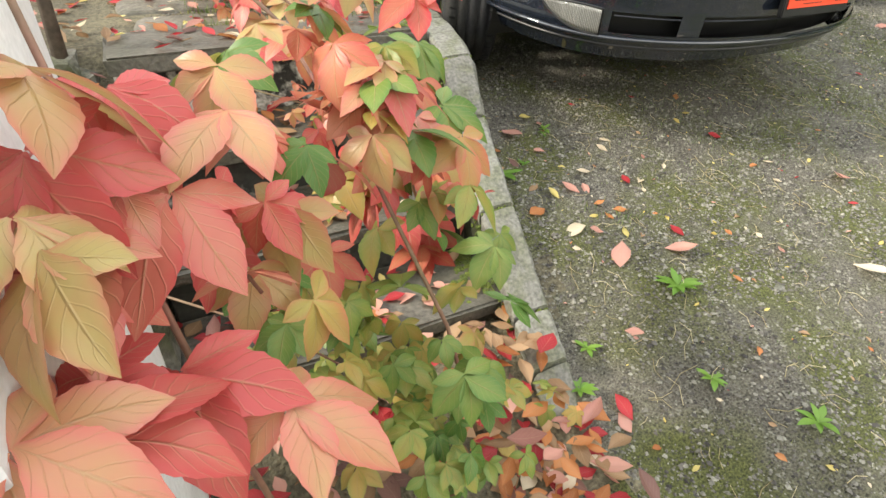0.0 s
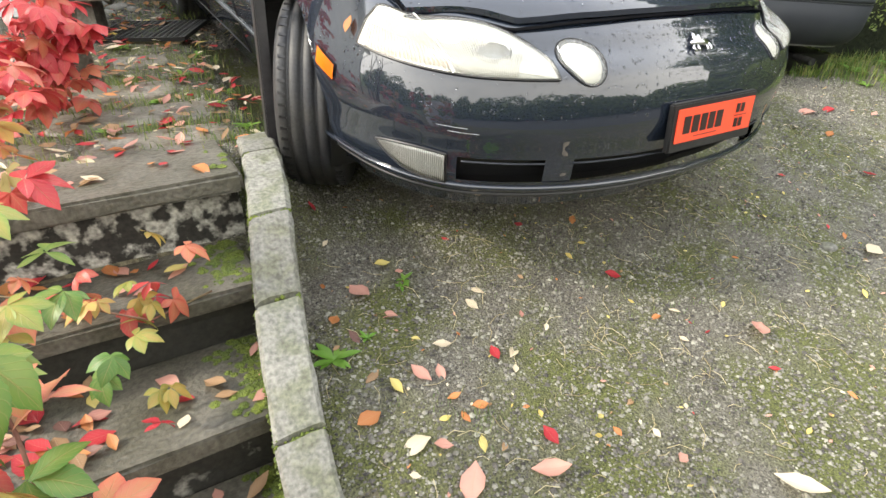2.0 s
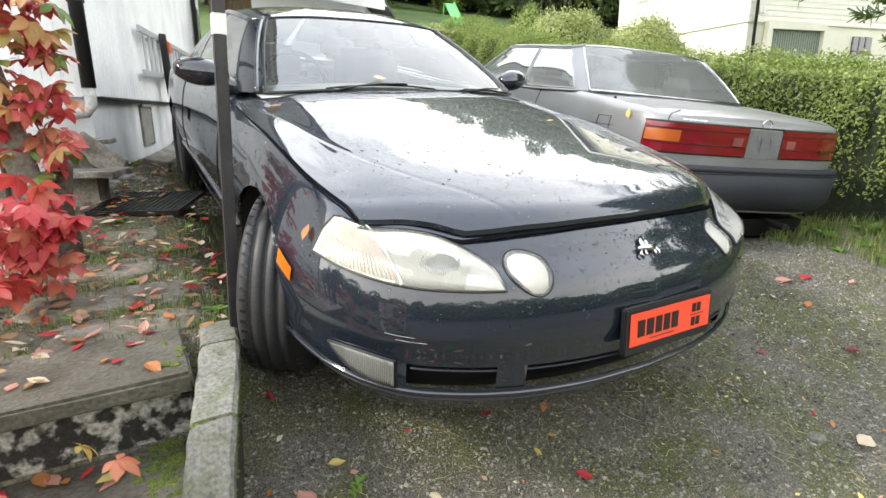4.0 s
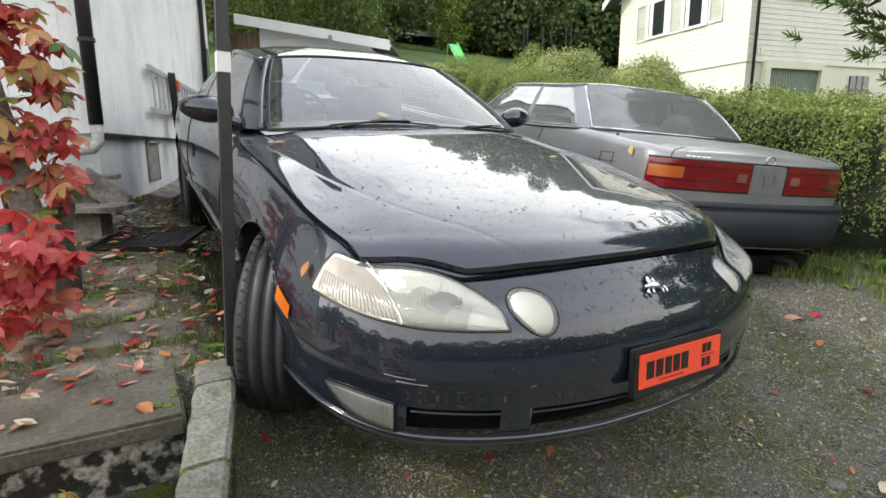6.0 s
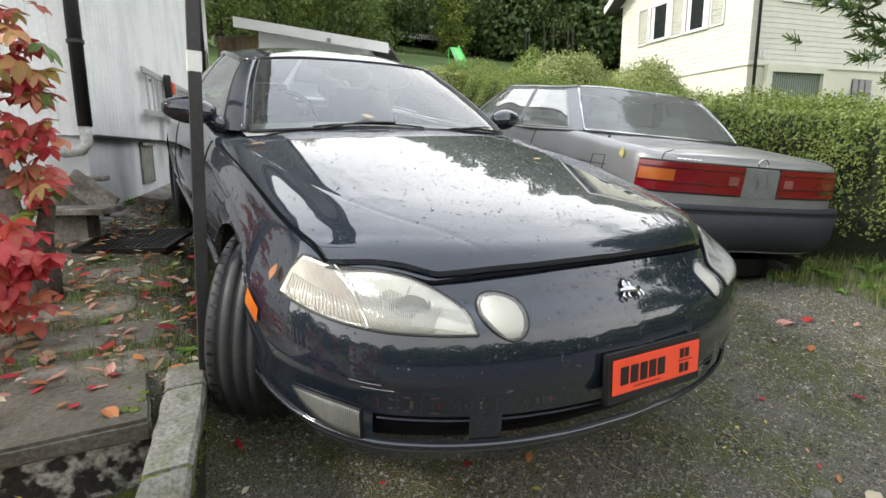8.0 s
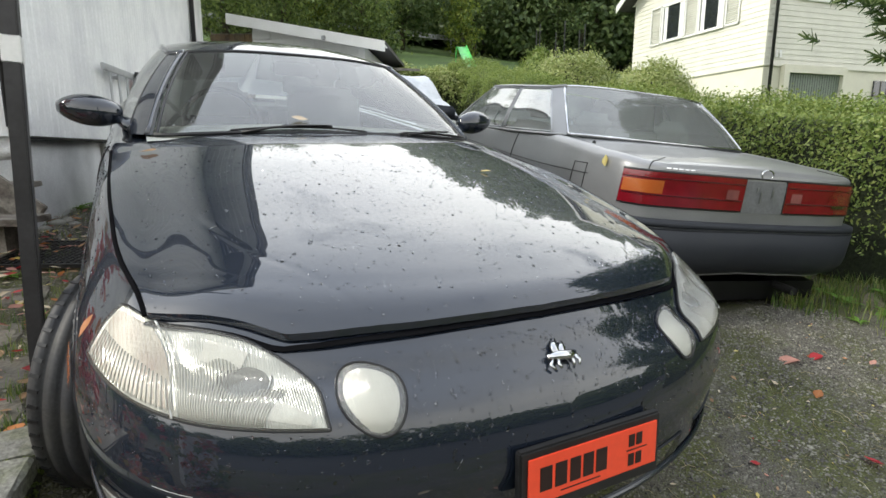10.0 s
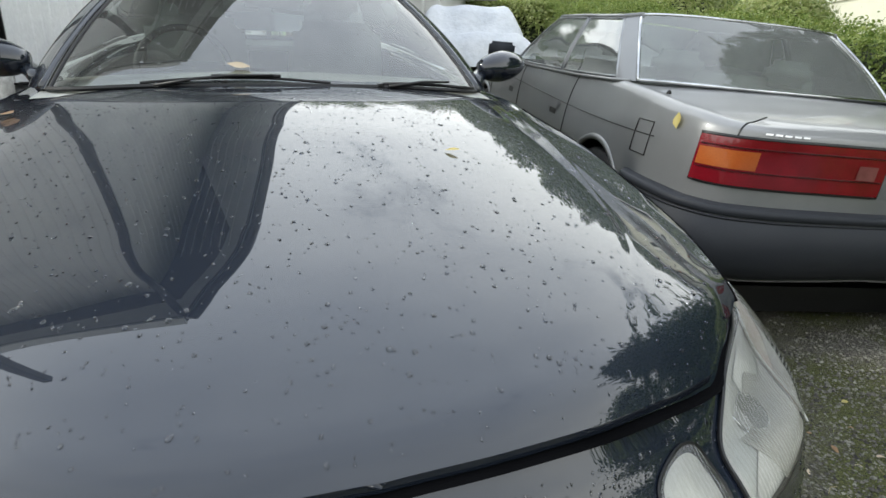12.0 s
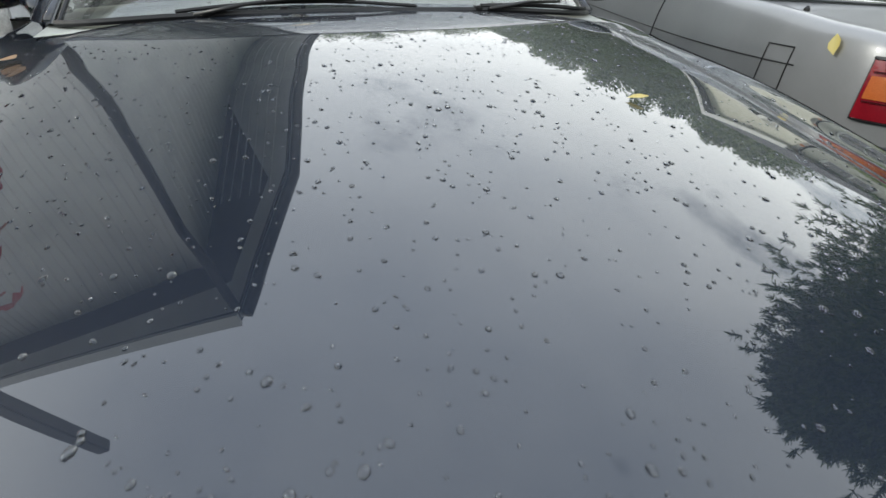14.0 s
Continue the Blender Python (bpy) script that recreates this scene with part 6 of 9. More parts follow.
NEAR_SPOTS += [(x, y, z, 0.05, 4, 0.08, w) for x, y, z, w in ((-1.67, 0.10, 0.56, TURN), (-1.60, 0.04, 0.54, TURN), (-1.66, -0.08, 0.52, GREEN), (-1.69, -0.20, 0.49, TURN), (-1.62, -0.16, 0.43, MIX), (-1.57, -0.24, 0.36, MIX),
                                                             (-1.66, -0.29, 0.39, RED), (-1.60, -0.31, 0.33, RED), (-1.72, -0.33, 0.38, MIX), (-1.60, -0.34, 0.25, TURN), (-1.66, -0.39, 0.35, MIX), (-1.70, -0.29, 0.45, GREEN))]
NEAR_SPOTS += [(x, y, z, 0.07, 6, 0.08, w) for x, y, z, w in ((-1.68, 0.58, 0.70, RED), (-1.66, 0.40, 0.64, RED), (-1.78, 0.50, 0.68, RED), (-1.85, 0.20, 0.75, RED), (-1.80, -0.05, 0.72, MIX), (-1.90, -0.20, 0.70, MIX))]
NEAR_SPOTS += [(x, y, z, 0.04, 4, 0.055, GREEN) for x, y, z in ((-1.91, -0.52, 0.27), (-1.86, -0.46, 0.24), (-1.82, -0.52, 0.20), (-1.76, -0.48, 0.14), (-1.72, -0.52, 0.10), (-1.66, -0.56, 0.05), (-1.80, -0.60, 0.10), (-1.95, -0.46, 0.30), (-1.89, -0.58, 0.20), (-1.85, -0.64, 0.14), (-1.78, -0.56, 0.16), (-1.90, -0.34, 0.30), (-1.83, -0.40, 0.22), (-1.76, -0.66, 0.06), (-1.70, -0.60, 0.04))]
NEAR_SPOTS += [(x, y, z, 0.008, 1, 0.075, (0, 2, 0, 3)) for x, y, z in ((-2.14, -0.70, 0.65), (-2.17, -0.73, 0.58), (-2.15, -0.78, 0.54), (-2.19, -0.79, 0.48), (-2.15, -0.84, 0.45), (-2.02, -0.66, 0.60), (-1.99, -0.70, 0.57), (-1.96, -0.71, 0.58), (-2.00, -0.72, 0.53), (-1.95, -0.77, 0.51), (-2.04, -0.69, 0.56))]
vine("red and orange five-leaved vine hanging over stone steps", NEAR_SPOTS,
    [([(-2.19, -0.3, 1.2), (-2.14, -0.55, 0.8), (-2.10, -0.70, 0.62), (-2.06, -0.80, 0.42), (-2.02, -0.86, 0.25)], 0.0035),
     ([(-2.19, 0.2, 1.1), (-2.0, 0.05, 0.85), (-1.84, -0.22, 0.66), (-1.78, -0.45, 0.48), (-1.72, -0.60, 0.25), (-1.68, -0.64, 0.02)], 0.0035),
     ([(-2.19, 0.3, 1.0), (-1.9, 0.2, 0.78), (-1.68, 0.05, 0.58), (-1.62, -0.15, 0.42), (-1.60, -0.30, 0.22)], 0.003),
     ([(-2.12, -0.66, 0.66), (-2.05, -0.70, 0.62), (-2.0, -0.76, 0.52)], 0.002)])
vine("green turning vine creeping over stone steps", [
    (-1.86, -0.25, 0.03, 0.06, 9, 0.055, (0, 0, 1)), (-1.76, -0.42, 0.02, 0.06, 9, 0.055, (0, 0, 1)), (-1.62, -0.53, -0.05, 0.05, 7, 0.05, (0, 1, 4)), (-1.81, -0.55, -0.02, 0.05, 7, 0.05, (0, 0, 1)), (-1.72, -0.66, -0.16, 0.05, 6, 0.045, (0, 0, 1)),
    (-1.95, -0.35, 0.12, 0.06, 7, 0.055, (0, 1, 4)), (-1.40, -0.50, -0.14, 0.03, 4, 0.04, (0, 0, 1)), (-1.45, 0.30, 0.08, 0.02, 3, 0.05, (0, 0, 1)), (-1.50, 0.42, 0.28, 0.05, 8, 0.06, (1, 2, 2)), (-1.60, 0.50, 0.32, 0.06, 8, 0.065, (1, 3, 1)),
    (-1.42, 0.38, 0.24, 0.03, 3, 0.055, (1, 1, 1)), (-1.55, 0.25, 0.22, 0.05, 5, 0.06, (1, 1, 2))],
    [([(-2.15, -0.2, 0.2), (-1.95, -0.3, 0.1), (-1.80, -0.42, 0.0), (-1.65, -0.55, -0.1)], 0.0025), ([(-1.9, 0.5, 0.40), (-1.65, 0.46, 0.30), (-1.45, 0.38, 0.22), (-1.30, 0.45, 0.215)], 0.0025)])
# vine on the old post by the house
vine("red five-leaved vine climbing a weathered timber post", [
    (-1.73, 2.05, 1.95, 0.12, 26, 0.10, (3, 1, 0)), (-1.69, 2.0, 1.62, 0.11, 28, 0.10, (4, 1, 0)), (-1.59, 1.95, 1.70, 0.09, 16, 0.09, (3, 2, 0)), (-1.51, 1.95, 1.42, 0.08, 18, 0.085, (2, 3, 1)), (-1.43, 2.0, 1.38, 0.035, 6, 0.08, (1, 2, 3)),
    (-1.53, 1.95, 1.20, 0.06, 14, 0.08, (2, 3, 1)), (-1.49, 1.95, 1.02, 0.05, 12, 0.08, (2, 2, 1)), (-1.53, 1.98, 0.90, 0.03, 4, 0.08, (0, 0, 1)), (-1.58, 1.55, 0.80, 0.06, 13, 0.085, (1, 0, 0)), (-1.52, 1.5, 0.70, 0.05, 12, 0.08, (1, 0, 0)),
    (-1.62, 1.5, 0.62, 0.06, 10, 0.08, (3, 1, 0)), (-1.82, 1.9, 1.30, 0.10, 16, 0.09, (3, 1, 0)), (-1.57, 2.0, 1.62, 0.07, 14, 0.095, (4, 1, 0)), (-1.50, 2.0, 1.50, 0.06, 12, 0.09, (3, 1, 0)), (-1.48, 2.0, 1.24, 0.05, 10, 0.085, (2, 3, 0)), (-1.61, 2.0, 1.17, 0.06, 10, 0.085, (2, 2, 0)), (-1.52, 2.0, 1.07, 0.05, 8, 0.08, (2, 2, 1)), (-1.57, 1.5, 0.87, 0.05, 9, 0.085, (1, 0, 0)), (-1.50, 1.5, 0.76, 0.05, 9, 0.085, (1, 0, 0)), (-1.60, 1.5, 0.68, 0.06, 10, 0.085, (1, 0, 0)), (-1.55, 1.45, 0.60, 0.06, 9, 0.08, (4, 1, 0)), (-1.75, 1.2, 0.62, 0.08, 12, 0.085, (4, 1, 0)), (-1.77, 2.05, 2.25, 0.12, 16, 0.10, (3, 1, 0)), (-1.68, 1.35, 0.58, 0.05, 8, 0.07, (1, 2, 1))],
    [([(-1.69, 2.1, 0.55), (-1.67, 2.06, 0.9), (-1.70, 2.0, 1.3), (-1.73, 2.05, 1.8), (-1.77, 2.1, 2.4)], 0.012), ([(-1.71, 2.0, 1.5), (-1.59, 1.95, 1.5), (-1.47, 1.97, 1.40), (-1.40, 2.0, 1.38)], 0.004),
     ([(-1.70, 1.98, 1.4), (-1.57, 1.93, 1.25), (-1.50, 1.94, 1.05), (-1.52, 1.97, 0.88)], 0.004), ([(-1.70, 1.7, 0.5), (-1.62, 1.58, 0.7), (-1.55, 1.52, 0.8)], 0.004)])
shrub = thing("shrub", pose(-2.45, 1.1, 0.35), "bare brown stems of an old climber", "shrub")
for k in range(7):
    rr_ = random.Random(400 + k)
    bx, by = rr_.uniform(-0.25, 0.25), rr_.uniform(-0.3, 0.4)
    part("stem", tube([(bx, by, -0.1), (bx + rr_.uniform(-.1, .1), by + rr_.uniform(-.1, .1), 0.4), (bx + rr_.uniform(-.25, .25), by + rr_.uniform(-.2, .2), 0.95), (bx + rr_.uniform(-.4, .4), by + rr_.uniform(-.3, .3), 1.5)], [rr_.uniform(0.012, 0.03), 0.014, 0.009, 0.004], 7), M_OLDSTEM, shrub, smooth=True)
timber = thing("timber_post", pose(-1.535, 2.02, 0.45, -3, -8, 15), "weathered grey-brown timber post with peeling paint", "post")
part("plank", rough_block(-0.055, 0.055, -0.03, 0.03, 0.0, 1.15, 0.008, 140, 0.004, cuts=4), M_GREYWOOD, timber)
stump = thing("tree_stump", pose(-1.49, 2.0, 0.50, 2, 3), "mossy old stump beside a timber post", "stump")
part("trunk", tube([(0, 0, -0.05), (0.01, 0, 0.1), (-0.01, 0.02, 0.25), (0.02, 0.0, 0.42)], [0.055, 0.045, 0.04, 0.03], 10), M_BARK, stump, smooth=True)

FLEAF = {}
_fc = {"r": ((0.40, 0.02, 0.03), (0.50, 0.04, 0.05)), "p": ((0.58, 0.27, 0.22), (0.66, 0.36, 0.28)), "o": ((0.50, 0.17, 0.05), (0.55, 0.24, 0.09)), "y": ((0.66, 0.50, 0.12), (0.62, 0.55, 0.22)),
       "c": ((0.68, 0.58, 0.40), (0.72, 0.60, 0.46)), "b": ((0.34, 0.20, 0.10), (0.40, 0.26, 0.15)), "d": ((0.16, 0.08, 0.07), (0.20, 0.10, 0.08))}
_fname = {"r": "crimson", "p": "pale pink", "o": "orange-brown", "y": "yellow", "c": "cream", "b": "brown", "d": "dark brown"}
for key, (ca, cb) in _fc.items():
    mid = tuple((p + q) / 2 for p, q in zip(ca, cb))
    fm = leaf_mat("fallen_" + _fname[key].replace(" ", "_").replace("-", "_") + "_leaf", tuple(0.7 * v for v in ca), mid, tuple(min(0.75, 1.1 * v) for v in cb), 0.55, veins=True)
    FLEAF[key] = [blade_mesh("fallen_leaf", moved(leaflet(1.0, w, 9, 5, bend=b_, fold=f_, teeth=0.15, seed=i + 3), Matrix.Translation((0, -0.5, 0.02))), fm, 45, 5)
                  for i, (w, b_, f_) in enumerate(((0.52, -0.10, 0.22), (0.44, 0.10, -0.12), (0.60, -0.05, 0.12), (0.5, -0.35, 0.45), (0.46, 0.25, 0.5)))]


LITTER = []


def fallen(x, y, size, key, r, z=None, where="gravel", loose=True):
    """A leaf on the ground: a thing of its own, or one of the uncounted litter."""
    me = r.choice(FLEAF[key])
    e = 0.05
    if z is None:
        n = Vector((gz(x - e, y) - gz(x + e, y), gz(x, y - e) - gz(x, y + e), 2 * e)).normalized()
        z = gz(x, y) + 0.004
    else:
        n = Vector((0, 0, 1))
    tilt = n.to_track_quat("Z", "Y").to_matrix().to_4x4()
    wild = 1.0 if loose else 2.2
    m = Matrix.Translation((x, y, z + 0.02 * size)) @ tilt @ pose(0, 0, 0, r.uniform(-6, 6) * wild, r.uniform(-8, 8) * wild, r.uniform(0, 360)) @ Matrix.Scale(size, 4)
    if not loose:
        LITTER.append((me, m, key))
        return None
    ob = new("fallen_leaf", me)
    ob.matrix_world = m
    return tagged(ob, _fname[key] + " fallen leaf lying on the " + where, "leaf", "fallen leaves")


r_ = random.Random(12)
LEAVES_A = ((-0.91, 0.81, 0.06, "r"), (-0.78, 0.52, 0.055, "y"), (-0.9, 0.43, 0.105, "p"), (-0.86, 0.32, 0.06, "p"), (-0.56, 0.3, 0.063, "c"), (-0.61, 0.25, 0.052, "c"), (-0.77, 0.16, 0.056, "c"), (-1.01, 0.36, 0.06, "o"), (-0.98, 0.29, 0.055, "d"),
            (-0.87, 0.1, 0.07, "p"), (-0.82, 0.08, 0.055, "p"), (-0.95, 0.09, 0.05, "y"), (-0.99, 0.15, 0.055, "b"), (-1.05, 0.04, 0.07, "o"), (-0.65, 0.07, 0.05, "r"), (-0.6, 0.05, 0.056, "c"), (-0.63, 0.0, 0.031, "c"))
LEAVES_B = ((-0.83, 0.0, 0.037, "o"), (-0.83, -0.06, 0.043, "o"), (-0.78, -0.05, 0.044, "o"), (-0.98, -0.07, 0.085, "c"), (-0.92, -0.1, 0.05, "p"), (-1.01, -0.12, 0.033, "c"), (-0.88, -0.04, 0.035, "y"), (-0.9, -0.2, 0.095, "p"), (-0.83, -0.14, 0.05, "y"),
            (-0.79, -0.17, 0.034, "b"), (-0.67, -0.2, 0.06, "r"), (-0.73, -0.27, 0.09, "p"), (-0.42, -0.4, 0.05, "p"), (-0.51, -0.27, 0.031, "o"), (-0.52, -0.22, 0.026, "y"), (-0.42, -0.32, 0.029, "c"), (-0.11, -0.04, 0.039, "o"))
LEAVES_C = ((-0.04, -0.05, 0.036, "c"), (-0.1, -0.14, 0.031, "c"), (0.14, -0.23, 0.11, "p"), (-0.1, 0.16, 0.055, "r"), (-0.02, 0.45, 0.06, "o"), (-0.24, 0.5, 0.055, "r"), (0.94, -0.17, 0.11, "c"), (1.88, 0.66, 0.13, "p"), (2.06, 0.63, 0.10, "r"),
            (1.63, 0.57, 0.06, "c"), (1.1, 0.31, 0.04, "r"), (1.52, 0.14, 0.066, "r"), (-0.22, -0.58, 0.11, "c"), (0.65, -0.29, 0.035, "y"), (0.14, -0.1, 0.028, "y"), (-1.13, -0.52, 0.075, "r"), (-1.15, -0.55, 0.06, "p"))
LEAVES_D = ((-1.19, -0.49, 0.064, "c"), (-0.99, -0.39, 0.06, "p"), (-0.8, -0.63, 0.033, "o"), (-0.88, -0.91, 0.026, "y"), (-1.54, -0.63, 0.072, "c"), (-1.48, -0.67, 0.11, "o"), (-1.6, -0.61, 0.05, "c"), (-1.33, -0.62, 0.032, "p"), (-1.27, -0.65, 0.055, "p"),
            (-1.08, -0.73, 0.026, "y"), (-1.15, -0.79, 0.023, "y"), (-1.62, -0.49, 0.063, "r"), (-1.68, -0.48, 0.05, "c"), (-1.53, -0.55, 0.076, "b"), (-1.39, -0.56, 0.092, "b"), (1.75, 0.45, 0.07, "o"), (2.3, 0.5, 0.06, "p"))
for x, y, s, k in LEAVES_A + LEAVES_B + LEAVES_C + LEAVES_D:
    fallen(x, y, s, k, r_)
for q in range(150):
    fallen(r_.uniform(-1.15, 2.4), r_.uniform(-1.1, 0.9), r_.uniform(0.012, 0.034), r_.choices("ypcobr", (5, 3, 4, 3, 3, 1))[0], r_, loose=q < 50)
for k, (z, y0, y1, th) in enumerate(TREADS):
    for q in range((10, 16, 14, 26)[k]):
        fallen(r_.uniform(-1.75, -1.22), r_.uniform(y0 + 0.04, min(y1, y0 + 0.3)), r_.uniform(0.04, 0.085), r_.choices("rpocyb", (3, 4, 3, 3, 2, 3))[0], r_, z + 0.004, "stone steps")
for q in range(130):
    fallen(r_.uniform(-1.95, -1.27), r_.uniform(-0.80, -0.16), r_.uniform(0.05, 0.09), r_.choices("rpobd", (3, 2, 4, 5, 1))[0], r_, r_.uniform(-0.225, -0.17), "soil below the steps", q < 20)
for q in range(210):
    x, y = r_.uniform(-1.95, -0.88), r_.uniform(0.95, 3.0)
    fallen(x, y, r_.uniform(0.03, 0.085), r_.choices("rpocb", (5, 5, 2, 2, 2))[0], r_, max(gz(x, y), float(_path(y))) + 0.024, "garden path", q < 80)

for k, (z, y0, y1, th) in enumerate(TREADS):
    for q in range((30, 60, 70, 70)[k]):
        fallen(r_.uniform(-2.15, -1.6), r_.uniform(y0 + 0.04, y1), r_.uniform(0.04, 0.085), r_.choices("rpocybd", (6, 3, 3, 1, 1, 4, 3))[0], r_, z + r_.uniform(0.004, 0.016), "stone steps", False)
for q in range(300):
    x, y = r_.uniform(-2.1, -0.9), r_.uniform(1.0, 3.3)
    fallen(x, y, r_.uniform(0.02, 0.07), r_.choices("rpocybd", (5, 6, 3, 4, 1, 3, 1))[0], r_, max(gz(x, y), float(_path(y))) + r_.uniform(0.006, 0.026), "garden path", False)
for q in range(260):
    x, y = r_.uniform(-3.0, -2.1), r_.uniform(0.0, 2.4)
    fallen(x, y, r_.uniform(0.04, 0.09), r_.choices("rpocybd", (8, 2, 3, 1, 1, 4, 2))[0], r_, max(gz(x, y), 0.10 + 0.36 * min(y, 1)) + r_.uniform(0.0, 0.03), "soil", False)
for q in range(120):
    x, y = r_.uniform(-2.2, -1.7), r_.uniform(-0.75, -0.2)
    fallen(x, y, r_.uniform(0.05, 0.09), r_.choices("rpbd", (6, 1, 4, 3))[0], r_, r_.uniform(-0.23, -0.19), "soil", False)
for q in range(420):
    x, y = r_.uniform(-1.15, 2.5), r_.uniform(-1.15, 0.9)
    fallen(x, y, r_.uniform(0.007, 0.02), r_.choices("ypcobr", (5, 2, 5, 3, 4, 1))[0], r_, gz(x, y) + 0.003, "gravel", False)
for q in range(160):
    x = -1.42 + r_.gauss(0, 0.11)
    y = -0.58 + r_.gauss(0, 0.11)
    fallen(x, y, r_.uniform(0.03, 0.075), r_.choices("rpocybd", (3, 2, 4, 2, 1, 6, 3))[0], r_, gz(x, y) + r_.uniform(0.003, 0.02), "gravel", False)
for q in range(420):
    x, y = r_.uniform(-1.3, -0.55), r_.uniform(2.9, 6.8)
    fallen(x, y, r_.uniform(0.02, 0.075), r_.choices("rpocybd", (2, 4, 3, 6, 3, 5, 3))[0], r_, gz(x, y) + r_.uniform(0.004, 0.02), "garden path", False)
lkeys = sorted(FLEAF)
lv_, lf_, li_ = [], [], []
for me, m, key in LITTER:
    o = len(lv_)
    lv_ += [tuple(m @ v.co) for v in me.vertices]
    for p in me.polygons:
        lf_.append(tuple(i + o for i in p.vertices))
        li_.append(lkeys.index(key))
lit_me = mesh_of("leaf_litter", lv_, lf_, [FLEAF[k][0].materials[0] for k in lkeys])
lit_me.polygons.foreach_set("material_index", li_)
lit_co = np.arange(len(lv_)) % 45
lit_at = lit_me.attributes.new("blade", "FLOAT_VECTOR", "POINT")
lit_at.data.foreach_set("vector", np.stack([-1 + 0.5 * (lit_co % 5), (lit_co // 5) / 8, 0 * lit_co], -1).astype(np.float32).ravel())
tagged(new("leaf_litter", lit_me), "brown and red leaf litter on steps and soil", "leaf litter", kind="stuff")

# fine gravel and pebbles, joined: far past counting
rg = np.random.RandomState(41)
n_st, k_st = 190000, 5
gxs = np.r_[rg.uniform(-1.25, 2.7, 150000), rg.uniform(-2.0, -0.85, 20000), rg.uniform(-1.4, -0.2, 20000)]
gys = np.r_[np.where(rg.rand(150000) < 0.85, rg.uniform(-1.3, 1.2, 150000), rg.uniform(1.2, 3.2, 150000)), rg.uniform(0.95, 3.6, 20000), 3.0 + 5.0 * rg.uniform(0, 1, 20000)**1.4]
gss = np.minimum(0.0095, 0.0024 * np.exp(np.abs(rg.normal(0, 0.58, n_st))))
gss[-20000:] *= 2.0
gzs = ground_z(gxs, gys) + gss * 0.2
ga = rg.uniform(0, 6.283, n_st)[:, None] + 2 * np.pi * np.arange(k_st)[None] / k_st
gr = gss[:, None] * rg.uniform(0.65, 1.25, (n_st, k_st))
ring_ = np.stack([gxs[:, None] + gr * np.cos(ga), gys[:, None] + gr * np.sin(ga), np.repeat((gzs - gss * 0.15)[:, None], k_st, 1)], -1)
tip_ = np.stack([gxs + gss * rg.uniform(-0.3, 0.3, n_st), gys + gss * rg.uniform(-0.3, 0.3, n_st), gzs + gss * rg.uniform(0.35, 0.75, n_st)], -1)[:, None]
pv = np.concatenate([ring_, tip_], 1).reshape(-1, 3)
pf = [(o + i, o + (i + 1) % k_st, o + k_st) for o in range(0, n_st * (k_st + 1), k_st + 1) for i in range(k_st)]
tagged(part("gravel", (pv, pf), M_PEBBLE), "loose grey and buff gravel stones", "gravel", kind="stuff")
for x, y, s in ((0.80, -0.08, 0.030), (0.35, 0.06, 0.014), (-0.55, -0.5, 0.014)):
    st = thing("stone", pose(x, y, gz(x, y)), "pale grey rounded stone on gravel", "stone", "loose stones")
    bm = bmesh.new()
    bmesh.ops.create_icosphere(bm, subdivisions=3, radius=s)
    for v in bm.verts:
        v.co = Vector((v.co.x * 1.3, v.co.y, v.co.z * 0.55)) * (1 + 0.12 * noise.noise(v.co * 30))
    part("pebble", bm, M_CAP, st, smooth=True)


def tuft(points, name, label, material, h, w, per, spread, seed, lean=0.6):
    """Grass or straw blades in tufts, joined: far past counting."""
    r = random.Random(seed)
    vs, fs = [], []
    for x, y, z, k in points:
        for b in range(int(per * k)):
            bx, by = x + r.gauss(0, spread), y + r.gauss(0, spread)
            a, hh = r.uniform(0, 6.283), h * r.uniform(0.4, 1.2) * k**0.3
            dx, dy = math.cos(a) * lean * hh * r.random(), math.sin(a) * lean * hh * r.random()
            px, py = -math.sin(a) * w, math.cos(a) * w
            o = len(vs)
            zz = z if z is not None else gz(bx, by)
            vs += [(bx - px, by - py, zz), (bx + px, by + py, zz), (bx + dx * 0.5 + px * 0.7, by + dy * 0.5 + py * 0.7, zz + hh * 0.65), (bx + dx * 0.5 - px * 0.7, by + dy * 0.5 - py * 0.7, zz + hh * 0.65), (bx + dx * 1.3, by + dy * 1.3, zz + hh)]
            fs += [(o, o + 1, o + 2, o + 3), (o + 3, o + 2, o + 4)]
    return tagged(part(name, (vs, fs), material), label, name.replace("_", " "), kind="stuff")


pts = [(-0.8, -0.08, None, 2.2), (-0.86, -0.02, None, 1.6), (-0.82, -0.12, None, 1.5)]
pts += [(r_.uniform(-1.05, 2.2), r_.uniform(-1.0, 0.8), None, r_.uniform(0.1, 0.5)) for q in range(420)]
pts += [(r_.gauss(0.4, 0.5), r_.gauss(0.15, 0.25), None, r_.uniform(0.15, 0.5)) for q in range(260)]
tuft(pts, "grass_tuft", "short grass and moss tufts in the gravel", M_GRASS, 0.018, 0.0010, 18, 0.024, 4)
pts = [(r_.uniform(-1.9, -0.95), r_.choice((1.05, 1.27, 1.56, 1.87, 2.15)) + r_.gauss(0, 0.02), None, r_.uniform(0.4, 1.3)) for q in range(150)]
pts += [(r_.uniform(-1.3, -0.85), r_.uniform(1.0, 3.4), None, r_.uniform(0.2, 0.8)) for q in range(120)] + [(r_.uniform(-1.35, -0.4), r_.uniform(3.2, 7.5), None, r_.uniform(0.3, 0.9)) for q in range(260)]
pts = [(x, y, max(float(_path(y)), gz(x, y)) if 1 < y < 3.8 else gz(x, y), k) for x, y, z, k in pts]
